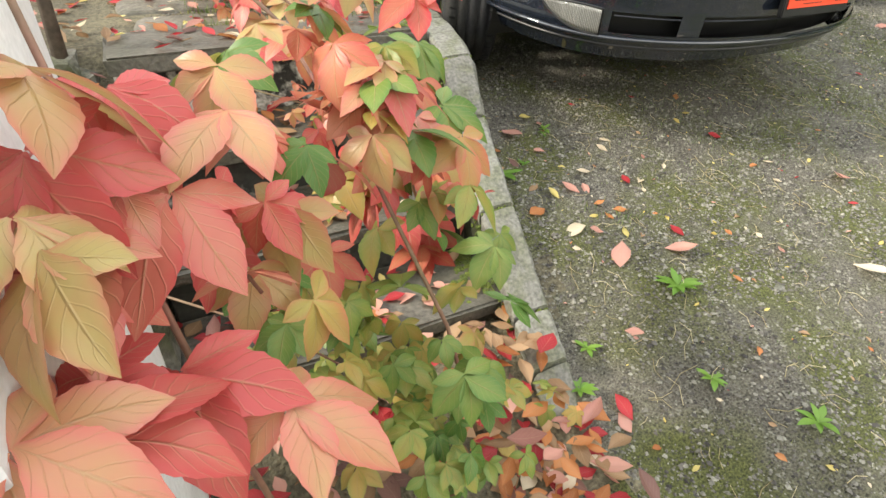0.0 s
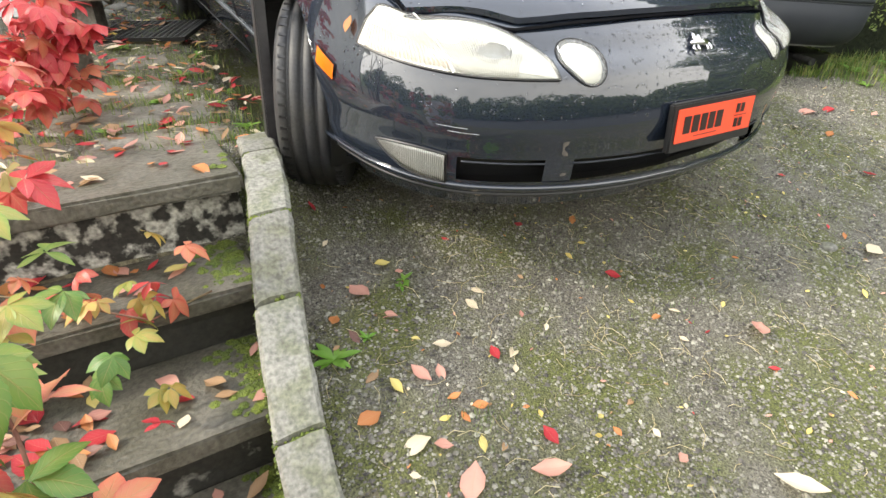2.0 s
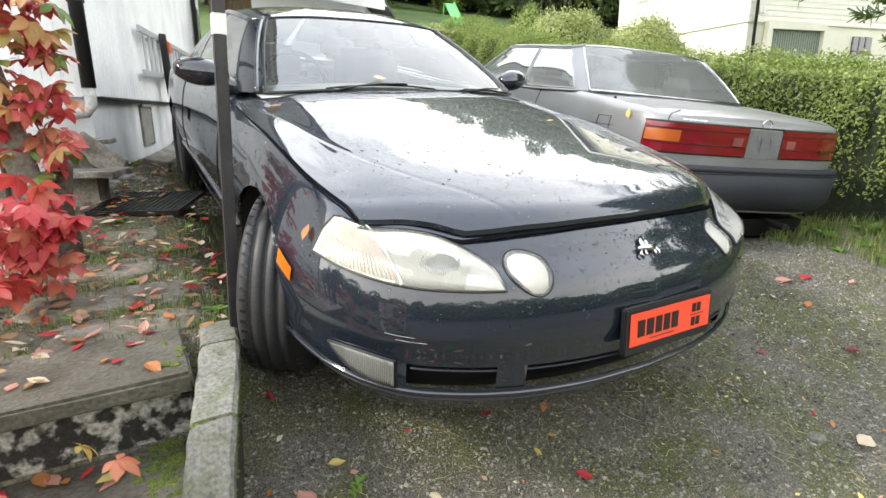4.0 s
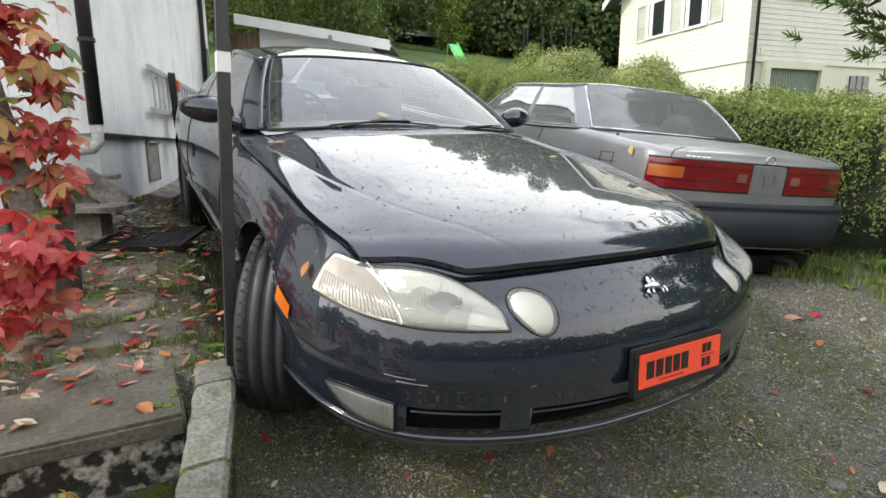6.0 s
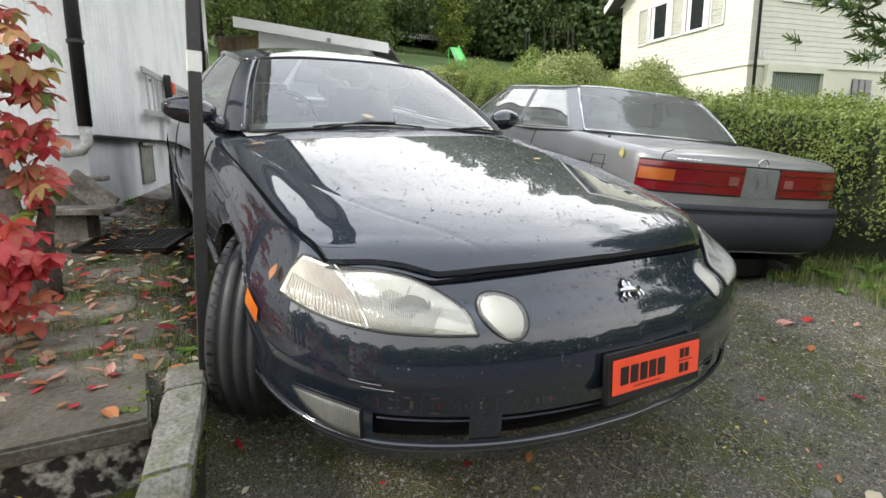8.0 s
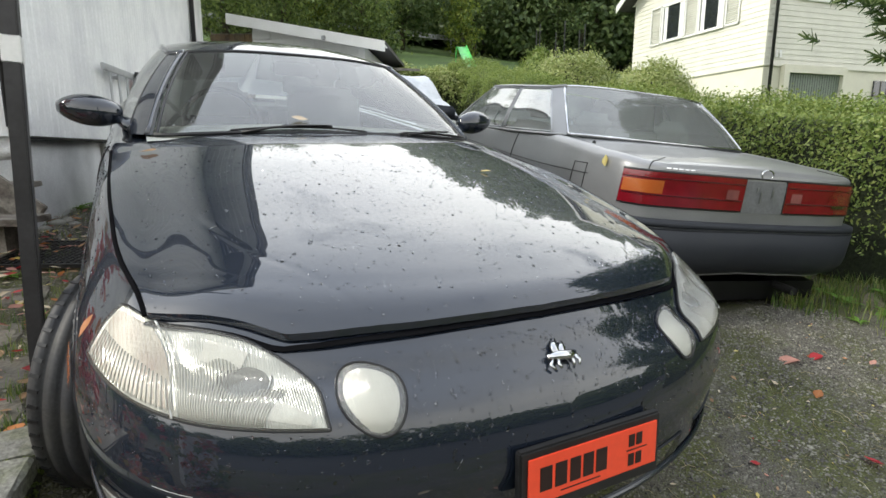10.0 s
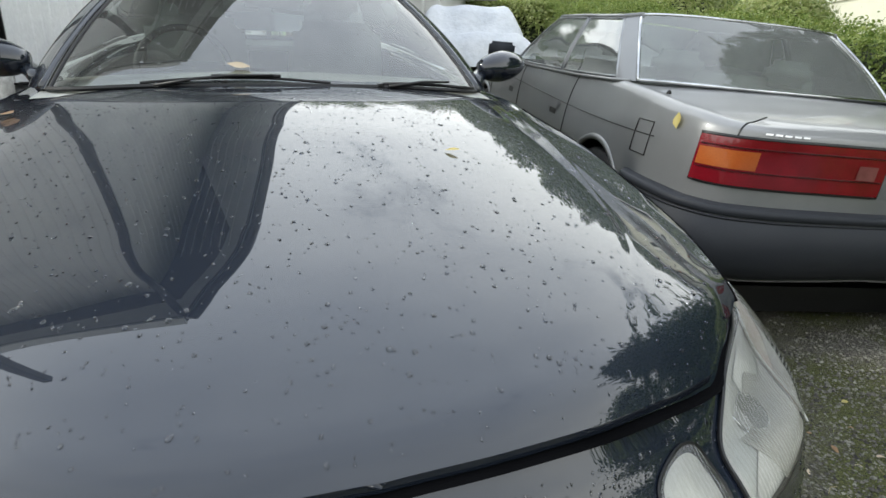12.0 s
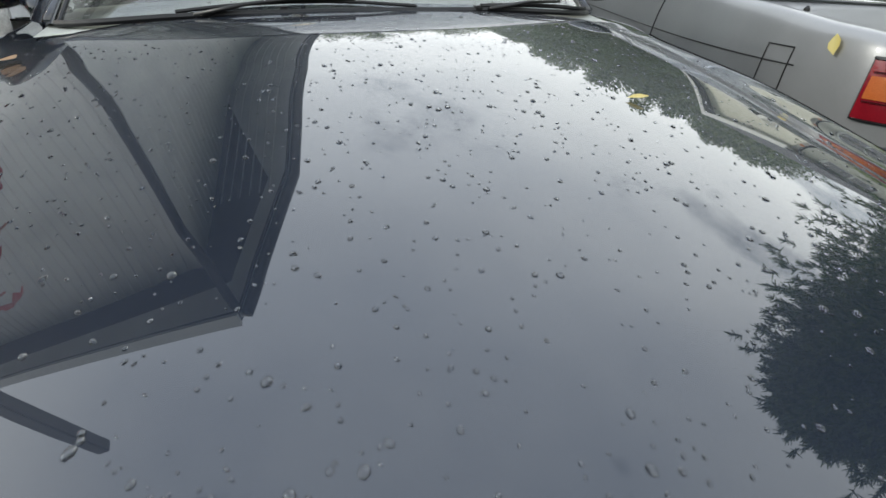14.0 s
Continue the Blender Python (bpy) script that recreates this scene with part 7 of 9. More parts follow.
tuft(pts, "path_grass", "grass tufts between path stones", M_GRASS, 0.05, 0.0015, 16, 0.04, 5)
pts = [(r_.uniform(2.6, 4.4), r_.uniform(-0.6, 2.2), None, r_.uniform(0.5, 1.6)) for q in range(240)]
pts = [p for p in pts if p[0] > 2.95 - 0.35 * min(p[1], 1)]
tuft(pts, "verge_grass", "long grass verge under the hedge", M_GRASS, 0.085, 0.0028, 34, 0.07, 6)
straw = [(r_.uniform(-1.1, 2.0), r_.uniform(-1.1, 0.6), None, 0.12) for q in range(700)] + [(-0.35, -0.04, None, 1.4)]
sv, sf = [], []
for x, y, _, k in straw:
    for b in range(max(1, int(7 * k))):
        a, L = r_.uniform(0, 6.28), r_.uniform(0.02, 0.08)
        bx, by = x + r_.gauss(0, 0.02), y + r_.gauss(0, 0.02)
        mid = (bx + 0.5 * L * math.cos(a + 0.3), by + 0.5 * L * math.sin(a + 0.3))
        q = tube([(bx, by, gz(bx, by) + 0.004), (*mid, gz(*mid) + 0.007), (bx + L * math.cos(a), by + L * math.sin(a), gz(bx + L * math.cos(a), by + L * math.sin(a)) + 0.004)], 0.0009, 3, cap=False)
        o = len(sv)
        sv += q[0]
        sf += [tuple(i + o for i in f) for f in q[1]]
tagged(part("straw", (sv, sf), M_STRAW), "dry straw and pine needles on gravel", "straw", kind="stuff")


def weed(x, y, size, n, seed):
    r = random.Random(seed)
    ob = thing("weed", pose(x, y, gz(x, y), 0, 0, r.uniform(0, 360)), "small green weed rosette in gravel", "weed", "weeds in the gravel")
    for k in range(n):
        L = size * r.uniform(0.6, 1.1)
        q = moved(leaflet(L, L * 0.34, 7, 3, bend=0.25, fold=0.25, seed=seed + k), pose(0, 0, 0.004, r.uniform(12, 42), 0, 360 * k / n + r.uniform(-15, 15)))
        part("leaf", q, M_WEED, ob, smooth=True)


for k, (x, y, s, n) in enumerate(((-1.06, 0.24, 0.075, 9), (-0.95, 0.27, 0.03, 6), (-0.75, 0.43, 0.04, 6), (-0.83, -0.37, 0.065, 10), (-0.93, -0.61, 0.06, 9), (-1.2, -0.42, 0.06, 10), (-1.12, -0.34, 0.05, 8), (-0.77, 0.41, 0.03, 6), (-0.83, -0.83, 0.06, 8),
                                  (-1.5, -0.72, 0.06, 8), (-1.6, -0.75, 0.05, 8), (-1.0, 1.18, 0.06, 10), (-1.05, 1.45, 0.05, 9), (-0.95, 1.75, 0.05, 8), (-0.93, 0.9, 0.03, 6), (3.0, 0.75, 0.10, 9), (3.15, 0.55, 0.12, 9), (-1.18, 4.3, 0.14, 9), (-1.12, 4.6, 0.12, 8), (2.85, 0.55, 0.09, 8), (2.95, 0.95, 0.12, 9), (3.3, 0.85, 0.13, 9), (3.05, 0.3, 0.08, 8), (2.7, 0.75, 0.07, 8), (3.4, 0.4, 0.12, 9), (3.2, 1.15, 0.12, 9), (2.75, 0.35, 0.06, 8), (-1.25, 1.58, 0.06, 9), (-1.1, 1.92, 0.05, 8), (-1.3, 2.5, 0.07, 9), (-0.98, 2.3, 0.06, 9), (-1.45, 1.3, 0.04, 8))):
    weed(x, y, s, n, 300 + k)


# ---------------------------------------------------------------- white house beside the drive
HB = 12.0
house = thing("house", pose(-1.341, 3.45, 0.0, 0, 0, -HB), "white house with ribbed metal cladding above a plastered cellar wall", "house")
# local: x to the right of the side wall is outside, y runs back along the wall
LEN, WID = 9.0, 7.0
yy = 0.0
prof = []
while yy < LEN:
    prof += [(0.0, yy), (0.0, yy + 0.055), (0.0045, yy + 0.063), (0.0045, yy + 0.097)]
    yy += 0.105
z_clad, z_eave = 1.245, 4.68
part("side_cladding", grid([[(x, y, z_clad) for x, y in prof], [(x, y, z_eave) for x, y in prof]]), M_WHITEWALL, house, "white ribbed metal cladding")
prof2 = []
yy = 0.0
while yy < WID:
    prof2 += [(-yy, 0.0), (-yy - 0.055, 0.0), (-yy - 0.063, -0.006), (-yy - 0.097, -0.006)]
    yy += 0.105
APEX = z_eave + 0.95


def gable_h(x):
    return z_eave + (APEX - z_eave) * (1 - abs(-x - WID / 2) / (WID / 2))


part("gable_cladding", grid([[(x, y, z_clad) for x, y in prof2], [(x, y, gable_h(x)) for x, y in prof2]]), M_WHITEWALL, house, "white ribbed metal cladding")
part("cellar_wall", box(-WID, -0.03, 0.03, LEN, 0.2, z_clad, 0.004), M_PLASTER, house, "white plastered cellar wall, peeling at the corner")
part("upper_wall", box(-WID + 0.02, -0.02, 0.02, LEN - 0.02, z_clad, z_eave), M_WHITEWALL, house)
part("drip_edge", box(-0.02, 0.022, 0.0, LEN, z_clad - 0.012, z_clad + 0.006), M_TRIM, house, "dark drip edge under the cladding")
part("corner_trim", merge(pbox(-0.06, 0.02, -0.022, -0.016, z_clad, z_eave), pbox(0.016, 0.022, -0.022, 0.06, z_clad, z_eave)), M_WHITEWALL, house)
M_ROOF = mat("dark_roof_tiles", (0.06, 0.055, 0.055), 0.7, vary=0.2, scale=4, fine=30, bump=0.4, dist=0.01)
OV, OG = 0.457, 0.516
rise = (APEX - z_eave) / (WID / 2)
z_e = z_eave - OV * rise


def plate_of(outline, drop):
    """A flat piece with an outline, thickened upwards by drop."""
    k = len(outline)
    return outline + [(a, b, c + drop) for a, b, c in outline], [tuple(range(k))[::-1], tuple(range(k, 2 * k))] + [(i, (i + 1) % k, k + (i + 1) % k, k + i) for i in range(k)]


# the eave towards the drive swings out past the corner, so that slope has five corners
WING = (0.81, 0.94)
for sg in (0, 1):
    x_e = OV if sg == 0 else -WID - OV
    front = [(x_e, -OG, z_e), (WING[0], WING[1], z_e - 0.03), (WING[0], LEN + OV, z_e - 0.03)] if sg == 0 else [(x_e, -OG, z_e), (x_e, LEN + OV, z_e)]
    ridge = [(-WID / 2, LEN + OV, APEX), (-WID / 2, -OG, APEX)]
    part("roof", plate_of(front + ridge, 0.16), M_ROOF, house, "dark pitched roof")
    bb = [(x_e, -OG - 0.02, z_e - 0.02), (-WID / 2, -OG - 0.02, APEX - 0.02), (-WID / 2, -OG - 0.02, APEX + 0.18), (x_e, -OG - 0.02, z_e + 0.18)]
    bb2 = [(a, b - 0.03, c) for a, b, c in bb]
    part("bargeboard", (bb + bb2, [(0, 1, 2, 3), (7, 6, 5, 4), (0, 4, 5, 1), (1, 5, 6, 2), (2, 6, 7, 3), (3, 7, 4, 0)]), M_WHITE, house)
    inner = [(a - 0.02 if sg == 0 else a + 0.02, b, c - 0.008) for a, b, c in front] + [(a, b, c - 0.008) for a, b, c in ridge]
    part("soffit", (inner, [tuple(range(len(inner)))]), M_WHITEWALL, house, "white boarded soffit")
    for a, b in zip(front[:-1], front[1:]):
        part("fascia", tube([(a[0], a[1], a[2] + 0.07), (b[0], b[1], b[2] + 0.07)], 0.10, 4, flat=0.25), M_WHITE, house)
# boards of the soffit along the drive side
for k in range(6):
    xb = 0.10 + k * 0.11
    part("soffit_board", tube([(xb, WING[1] - 0.3, z_eave - xb * rise - 0.014), (xb, LEN, z_eave - xb * rise - 0.014)], 0.008, 4), M_WHITE, house)
part("gutter", tube([(OV + 0.07, -OG, z_e + 0.05), (WING[0] + 0.07, WING[1], z_e + 0.03), (WING[0] + 0.07, LEN + OV, z_e)], 0.06, 10), M_BLACKPLASTIC, house, "black gutter", smooth=True)
# downpipes
dp = part("downpipe", tube([(0.0, -0.075, 1.30), (0.0, -0.075, 2.4), (0.0, -0.075, 3.75), (0.06, -0.16, 3.95), (OV - 0.03, -OG + 0.05, z_e + 0.02)], 0.042, 14), M_BLACKPLASTIC, house, "black downpipe", smooth=True)
for z in (1.82, 2.7):
    part("pipe_clamp", moved(lathe([(-0.012, 0.050), (0.012, 0.050)], 20, "z"), Matrix.Translation((0.0, -0.075, z))), M_BLACKPLASTIC, dp)
part("drain_elbow", tube([(0.0, -0.075, 1.30), (0.0, -0.075, 1.19), (-0.03, -0.10, 1.145), (-0.12, -0.11, 1.135), (-0.20, -0.11, 1.16), (-0.24, -0.11, 1.22)], 0.036, 14), M_OLDWHITE, house, "grey-white plastic drain elbow", smooth=True)
part("downpipe", tube([(0.06, 7.2, 0.9), (0.06, 7.2, 3.9), (OV, 7.2, z_e)], 0.04, 12), M_BLACKPLASTIC, house, "black downpipe", smooth=True)
part("cable", tube([(0.03, 7.3, 1.0), (0.03, 7.28, 4.2)], 0.012, 6), M_BLACKPLASTIC, house)


def house_window(y0, y1, z0, z1, name="window"):
    w = part(name, merge(pbox(-0.02, 0.03, y0 - 0.08, y0, z0 - 0.08, z1 + 0.08), pbox(-0.02, 0.03, y1, y1 + 0.08, z0 - 0.08, z1 + 0.08), pbox(-0.02, 0.03, y0, y1, z1, z1 + 0.08), pbox(-0.02, 0.045, y0, y1, z0 - 0.08, z0)), M_WHITE, house)
    part("pane", box(0.008, 0.016, y0, y1, z0, z1), M_DARKPANE, w)
    return w


M_ALU = mat("dull_aluminium", (0.46, 0.47, 0.48), 0.5, metal=0.3, vary=0.08, bump=0.03, tint=(0.40, 0.41, 0.42))
M_PLUG = mat("orange_plastic", (0.72, 0.13, 0.03), 0.5, vary=0.05, bump=0.0, tint=(0.66, 0.11, 0.025))
M_DARKPANE = mat("dark_window_pane", (0.03, 0.035, 0.04), 0.08, vary=0.1, bump=0.0, coat=0.6)
cw = part("cellar_window", merge(pbox(-0.028, -0.018, 1.56, 2.10, 0.83, 1.20), pbox(-0.018, -0.008, 1.56, 1.62, 0.83, 1.20), pbox(-0.018, -0.008, 2.06, 2.10, 0.83, 1.20), pbox(-0.018, 0.012, 1.54, 2.12, 1.19, 1.215)), M_CONCRETE, house, "grey framed cellar window")
part("pane", box(-0.018, -0.012, 1.62, 2.06, 0.85, 1.18), M_CONCRETE, cw)
house_window(7.65, 8.6, 2.1, 3.1)
# ladder hung on the wall
ladder = thing("ladder", house.matrix_world @ pose(0.06, 1.55, 1.49, 1.6), "aluminium ladder hung sideways on the white wall", "ladder")
for z in (0.0, 0.38):
    part("rail", box(-0.014, 0.014, 0, 4.2, z - 0.028, z + 0.028, 0.004), M_ALU, ladder)
for k in range(14):
    part("rung", tube([(0, 0.2 + k * 0.28, 0.03), (0, 0.2 + k * 0.28, 0.35)], 0.012, 8), M_ALU, ladder)
for yb in (0.5, 3.6):
    part("bracket", box(-0.09, -0.014, yb, yb + 0.03, 0.31, 0.34), M_ALU, ladder)
hook = thing("cable_coil", house.matrix_world @ pose(0.09, 2.55, 1.92), "black cable coil with an orange plug on a wall hook", "cable")
for k in range(5):
    part("loop", tube([(0.012 * k, 0.05 * math.sin(a) * (1 - 0.12 * k) + 0.18 * (0.5 - 0.5 * math.cos(a)) * 0.9, -0.30 - 0.05 * k + (0.32 + 0.05 * k) * math.cos(a)) for a in np.linspace(0, 2 * math.pi, 30)], 0.011, 6), M_BLACKPLASTIC, hook, smooth=True)
part("plug", box(0.0, 0.07, 0.06, 0.24, -0.17, -0.03, 0.02), M_PLUG, hook, "orange plug")
part("down_cable", tube([(0, 0.12, -0.6), (0.02, 0.16, -0.85), (0.05, 0.12, -1.15)], 0.011, 6), M_BLACKPLASTIC, hook)
ZCH, PCH = 0.69, 0.9
gutterboard = thing("ground_channel", house.matrix_world @ pose(0.15, 0.9, ZCH, PCH, 14), "grey plank channel along the house wall", "channel")
part("plank", rough_block(-0.10, 0.10, 0, 7.5, -0.03, 0.06, 0.006, 180, 0.003), M_GREYWOOD, gutterboard)
# timber steps at the corner
wood = thing("timber_steps", pose(-1.45, 2.95, 0.0, 0, 0, -22), "weathered timber steps by the house corner", "steps")
part("tread", rough_block(-0.20, 0.24, -0.15, 0.13, 0.785, 0.82, 0.005, 181, 0.003), M_GREYWOOD, wood)
part("tread", rough_block(-0.32, 0.06, 0.14, 0.40, 0.955, 0.985, 0.005, 182, 0.003), M_GREYWOOD, wood)
part("stringer", moved(pbox(-0.16, 0.14, -0.018, 0.018, -0.07, 0.07, bev=0.006), pose(0.06, 0.145, 0.885, 0, 38)), M_GREYWOOD, wood)
part("support", box(-0.16, 0.10, -0.05, 0.10, 0.45, 0.785), M_GREYWOOD, wood)
part("support", box(-0.28, -0.02, 0.20, 0.36, 0.45, 0.955), M_GREYWOOD, wood)
for k, (x, y, s) in enumerate(((-1.30, 3.50, 0.035), (-1.24, 3.66, 0.045), (-1.20, 3.75, 0.035), (-1.15, 3.62, 0.03), (-1.33, 3.38, 0.03))):
    bm = bmesh.new()
    bmesh.ops.create_icosphere(bm, subdivisions=3, radius=s)
    for v in bm.verts:
        v.co = Vector((v.co.x * 1.2, v.co.y, v.co.z * 0.7)) * (1 + 0.25 * noise.noise(v.co * 14 + Vector((k, 0, 0))))
    st = thing("stone", pose(x, y, gz(x, y) + s * 0.3), "grey field stone by the house wall", "stone", "field stones")
    part("rock", bm, M_CONCRETE, st, smooth=True)


# ---------------------------------------------------------------- hedges, bushes and trees
def leaf_cloud(points, normals, size, seed, flat=0.5):
    """Small folded leaves at points, turned roughly outwards, joined: far past counting."""
    r = np.random.RandomState(seed)
    n = len(points)
    P, N = np.asarray(points, float), np.asarray(normals, float)
    d = N + r.normal(0, 0.75, (n, 3))
    d /= np.linalg.norm(d, axis=1, keepdims=True)
    a = np.cross(d, r.normal(0, 1, (n, 3)))
    a /= np.linalg.norm(a, axis=1, keepdims=True)
    b = np.cross(d, a)
    s = size * r.uniform(0.6, 1.3, (n, 1))
    V = np.stack([P - a * s, P + b * s * flat + d * s * 0.15, P + a * s, P - b * s * flat + d * s * 0.15], 1).reshape(-1, 3)
    F = [(4 * i, 4 * i + 1, 4 * i + 2, 4 * i + 3) for i in range(n)]
    return V, F


def cloud_mesh(name, V, F, material):
    me = bpy.data.meshes.new(name)
    me.vertices.add(len(V))
    me.vertices.foreach_set("co", np.asarray(V, np.float32).ravel())
    me.loops.add(4 * len(F))
    me.loops.foreach_set("vertex_index", np.asarray(F, np.int32).ravel())
    me.polygons.add(len(F))
    me.polygons.foreach_set("loop_start", np.arange(len(F), dtype=np.int32) * 4)
    me.update(calc_edges=True)
    me.validate()
    me.materials.append(material)
    return me


# near-black colour stands in for the shade inside hedges and bushes
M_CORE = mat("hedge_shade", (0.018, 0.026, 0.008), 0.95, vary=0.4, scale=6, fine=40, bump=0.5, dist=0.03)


def hedge(name, label, pts, width, height, count, size, material, seed, rough=0.10, category="hedge"):
    """A clipped hedge along pts (x, y): a solid core coloured dark as inner shade, and a shell of leaves."""
    r = np.random.RandomState(seed)
    ob = thing(name, pose(0, 0, 0), label, category)
    p = np.array(pts, float)
    seg = np.hypot(*np.diff(p, axis=0).T)
    cum = np.r_[0, np.cumsum(seg)]
    rows = []
    for f in np.linspace(0, cum[-1], 24):
        x, y = np.interp(f, cum, p[:, 0]), np.interp(f, cum, p[:, 1])
        i = min(np.searchsorted(cum, f, "right") - 1, len(seg) - 1)
        d = (p[i + 1] - p[i]) / seg[i]
        nx, ny = d[1], -d[0]
        g = gz(x, y)
        w = width / 2 * 0.86
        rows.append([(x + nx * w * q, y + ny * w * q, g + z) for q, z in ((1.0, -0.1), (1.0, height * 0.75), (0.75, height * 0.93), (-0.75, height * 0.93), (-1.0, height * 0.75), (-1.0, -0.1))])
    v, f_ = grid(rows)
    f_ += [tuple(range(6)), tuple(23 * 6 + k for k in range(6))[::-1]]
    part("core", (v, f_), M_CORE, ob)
    n = count
    f = r.uniform(0, cum[-1], n)
    x, y = np.interp(f, cum, p[:, 0]), np.interp(f, cum, p[:, 1])
    i = np.clip(np.searchsorted(cum, f, "right") - 1, 0, len(seg) - 1)
    d = (p[i + 1] - p[i]) / seg[i][:, None]
    nx, ny = d[:, 1], -d[:, 0]
    g = ground_z(x, y)
    t = r.uniform(0, 1, n)
    h = height * (1 + 0.05 * np.sin(f * 2.1 + seed) + 0.03 * np.sin(f * 5.3))
    side = np.where(r.uniform(0, 1, n) < 0.5, 1.0, -1.0)
    top = t > 0.62
    q = np.where(top, r.uniform(-1, 1, n), side * (1 - 0.12 * r.uniform(0, 1, n)))
    z = np.where(top, h * (1 - 0.09 * np.abs(q)**3), h * np.sqrt(r.uniform(0.02, 0.95, n)))
    bump_ = rough * np.sin(f * 7 + z * 9 + seed) * 0.4 + r.normal(0, rough * 0.35, n)
    P = np.stack([x + nx * (width / 2 * q + np.where(top, 0, side) * bump_), y + ny * (width / 2 * q + np.where(top, 0, side) * bump_), g + z + np.where(top, bump_, 0)], -1)
    N = np.stack([np.where(top, 0, nx * side), np.where(top, 0, ny * side), np.where(top, 1.0, 0.35)], -1)
    V, F = leaf_cloud(P, N, size, seed)
    lv = new("foliage", cloud_mesh("foliage", V, F, material))
    lv.parent = ob
    tagged(lv, kind="stuff")
    return ob


hedge("hedge", "tall clipped green hedge with small leaves", [(3.95, -1.5), (4.15, 1.0), (4.55, 3.0), (5.35, 7.0), (6.3, 11.0)], 1.15, 1.06, 150000, 0.0165, M_HEDGE, 1, rough=0.13)
hedge("low_hedge", "low yellow-green hedge sloping up the garden", [(2.9, 13.0), (5.0, 11.6), (6.4, 10.2), (7.5, 9.3)], 1.7, 0.84, 38000, 0.036, M_BUSH, 2, rough=0.18)


def bush(x, y, rx, rz, count, size, material, label, seed, z=None):
    r = np.random.RandomState(seed)
    ob = thing("bush", pose(x, y, gz(x, y) if z is None else z), label, "bush", "rounded garden bushes")
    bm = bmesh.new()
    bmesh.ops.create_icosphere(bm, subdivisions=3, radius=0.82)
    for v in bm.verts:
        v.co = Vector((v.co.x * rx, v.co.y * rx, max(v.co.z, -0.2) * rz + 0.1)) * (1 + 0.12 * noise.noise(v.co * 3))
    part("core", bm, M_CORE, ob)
    d = r.normal(0, 1, (count, 3))
    d /= np.linalg.norm(d, axis=1, keepdims=True)
    d[:, 2] = np.abs(d[:, 2])
    lump = 1 + 0.10 * np.sin(5 * d[:, 0] + seed) * np.cos(4 * d[:, 1]) + r.normal(0, 0.07, count)
    P = d * np.array([rx, rx, rz]) * lump[:, None]
    V, F = leaf_cloud(P, d, size, seed)
    lv = new("foliage", cloud_mesh("foliage", V, F, material))
    lv.parent = ob
    tagged(lv, kind="stuff")


bush(7.15, 8.3, 0.98, 1.45, 17000, 0.032, M_BUSH, "rounded clipped yellow-green bush", 5)
bush(8.25, 7.3, 1.08, 1.36, 18000, 0.032, M_BUSH, "rounded clipped yellow-green bush", 6)
bush(9.4, 12.4, 0.65, 1.45, 6000, 0.045, M_HEDGE, "small dark green bush on the slope", 7)
bush(9.2, 14.6, 0.50, 0.55, 3000, 0.05, M_RUSTY, "small rust-brown bush on the slope", 8)


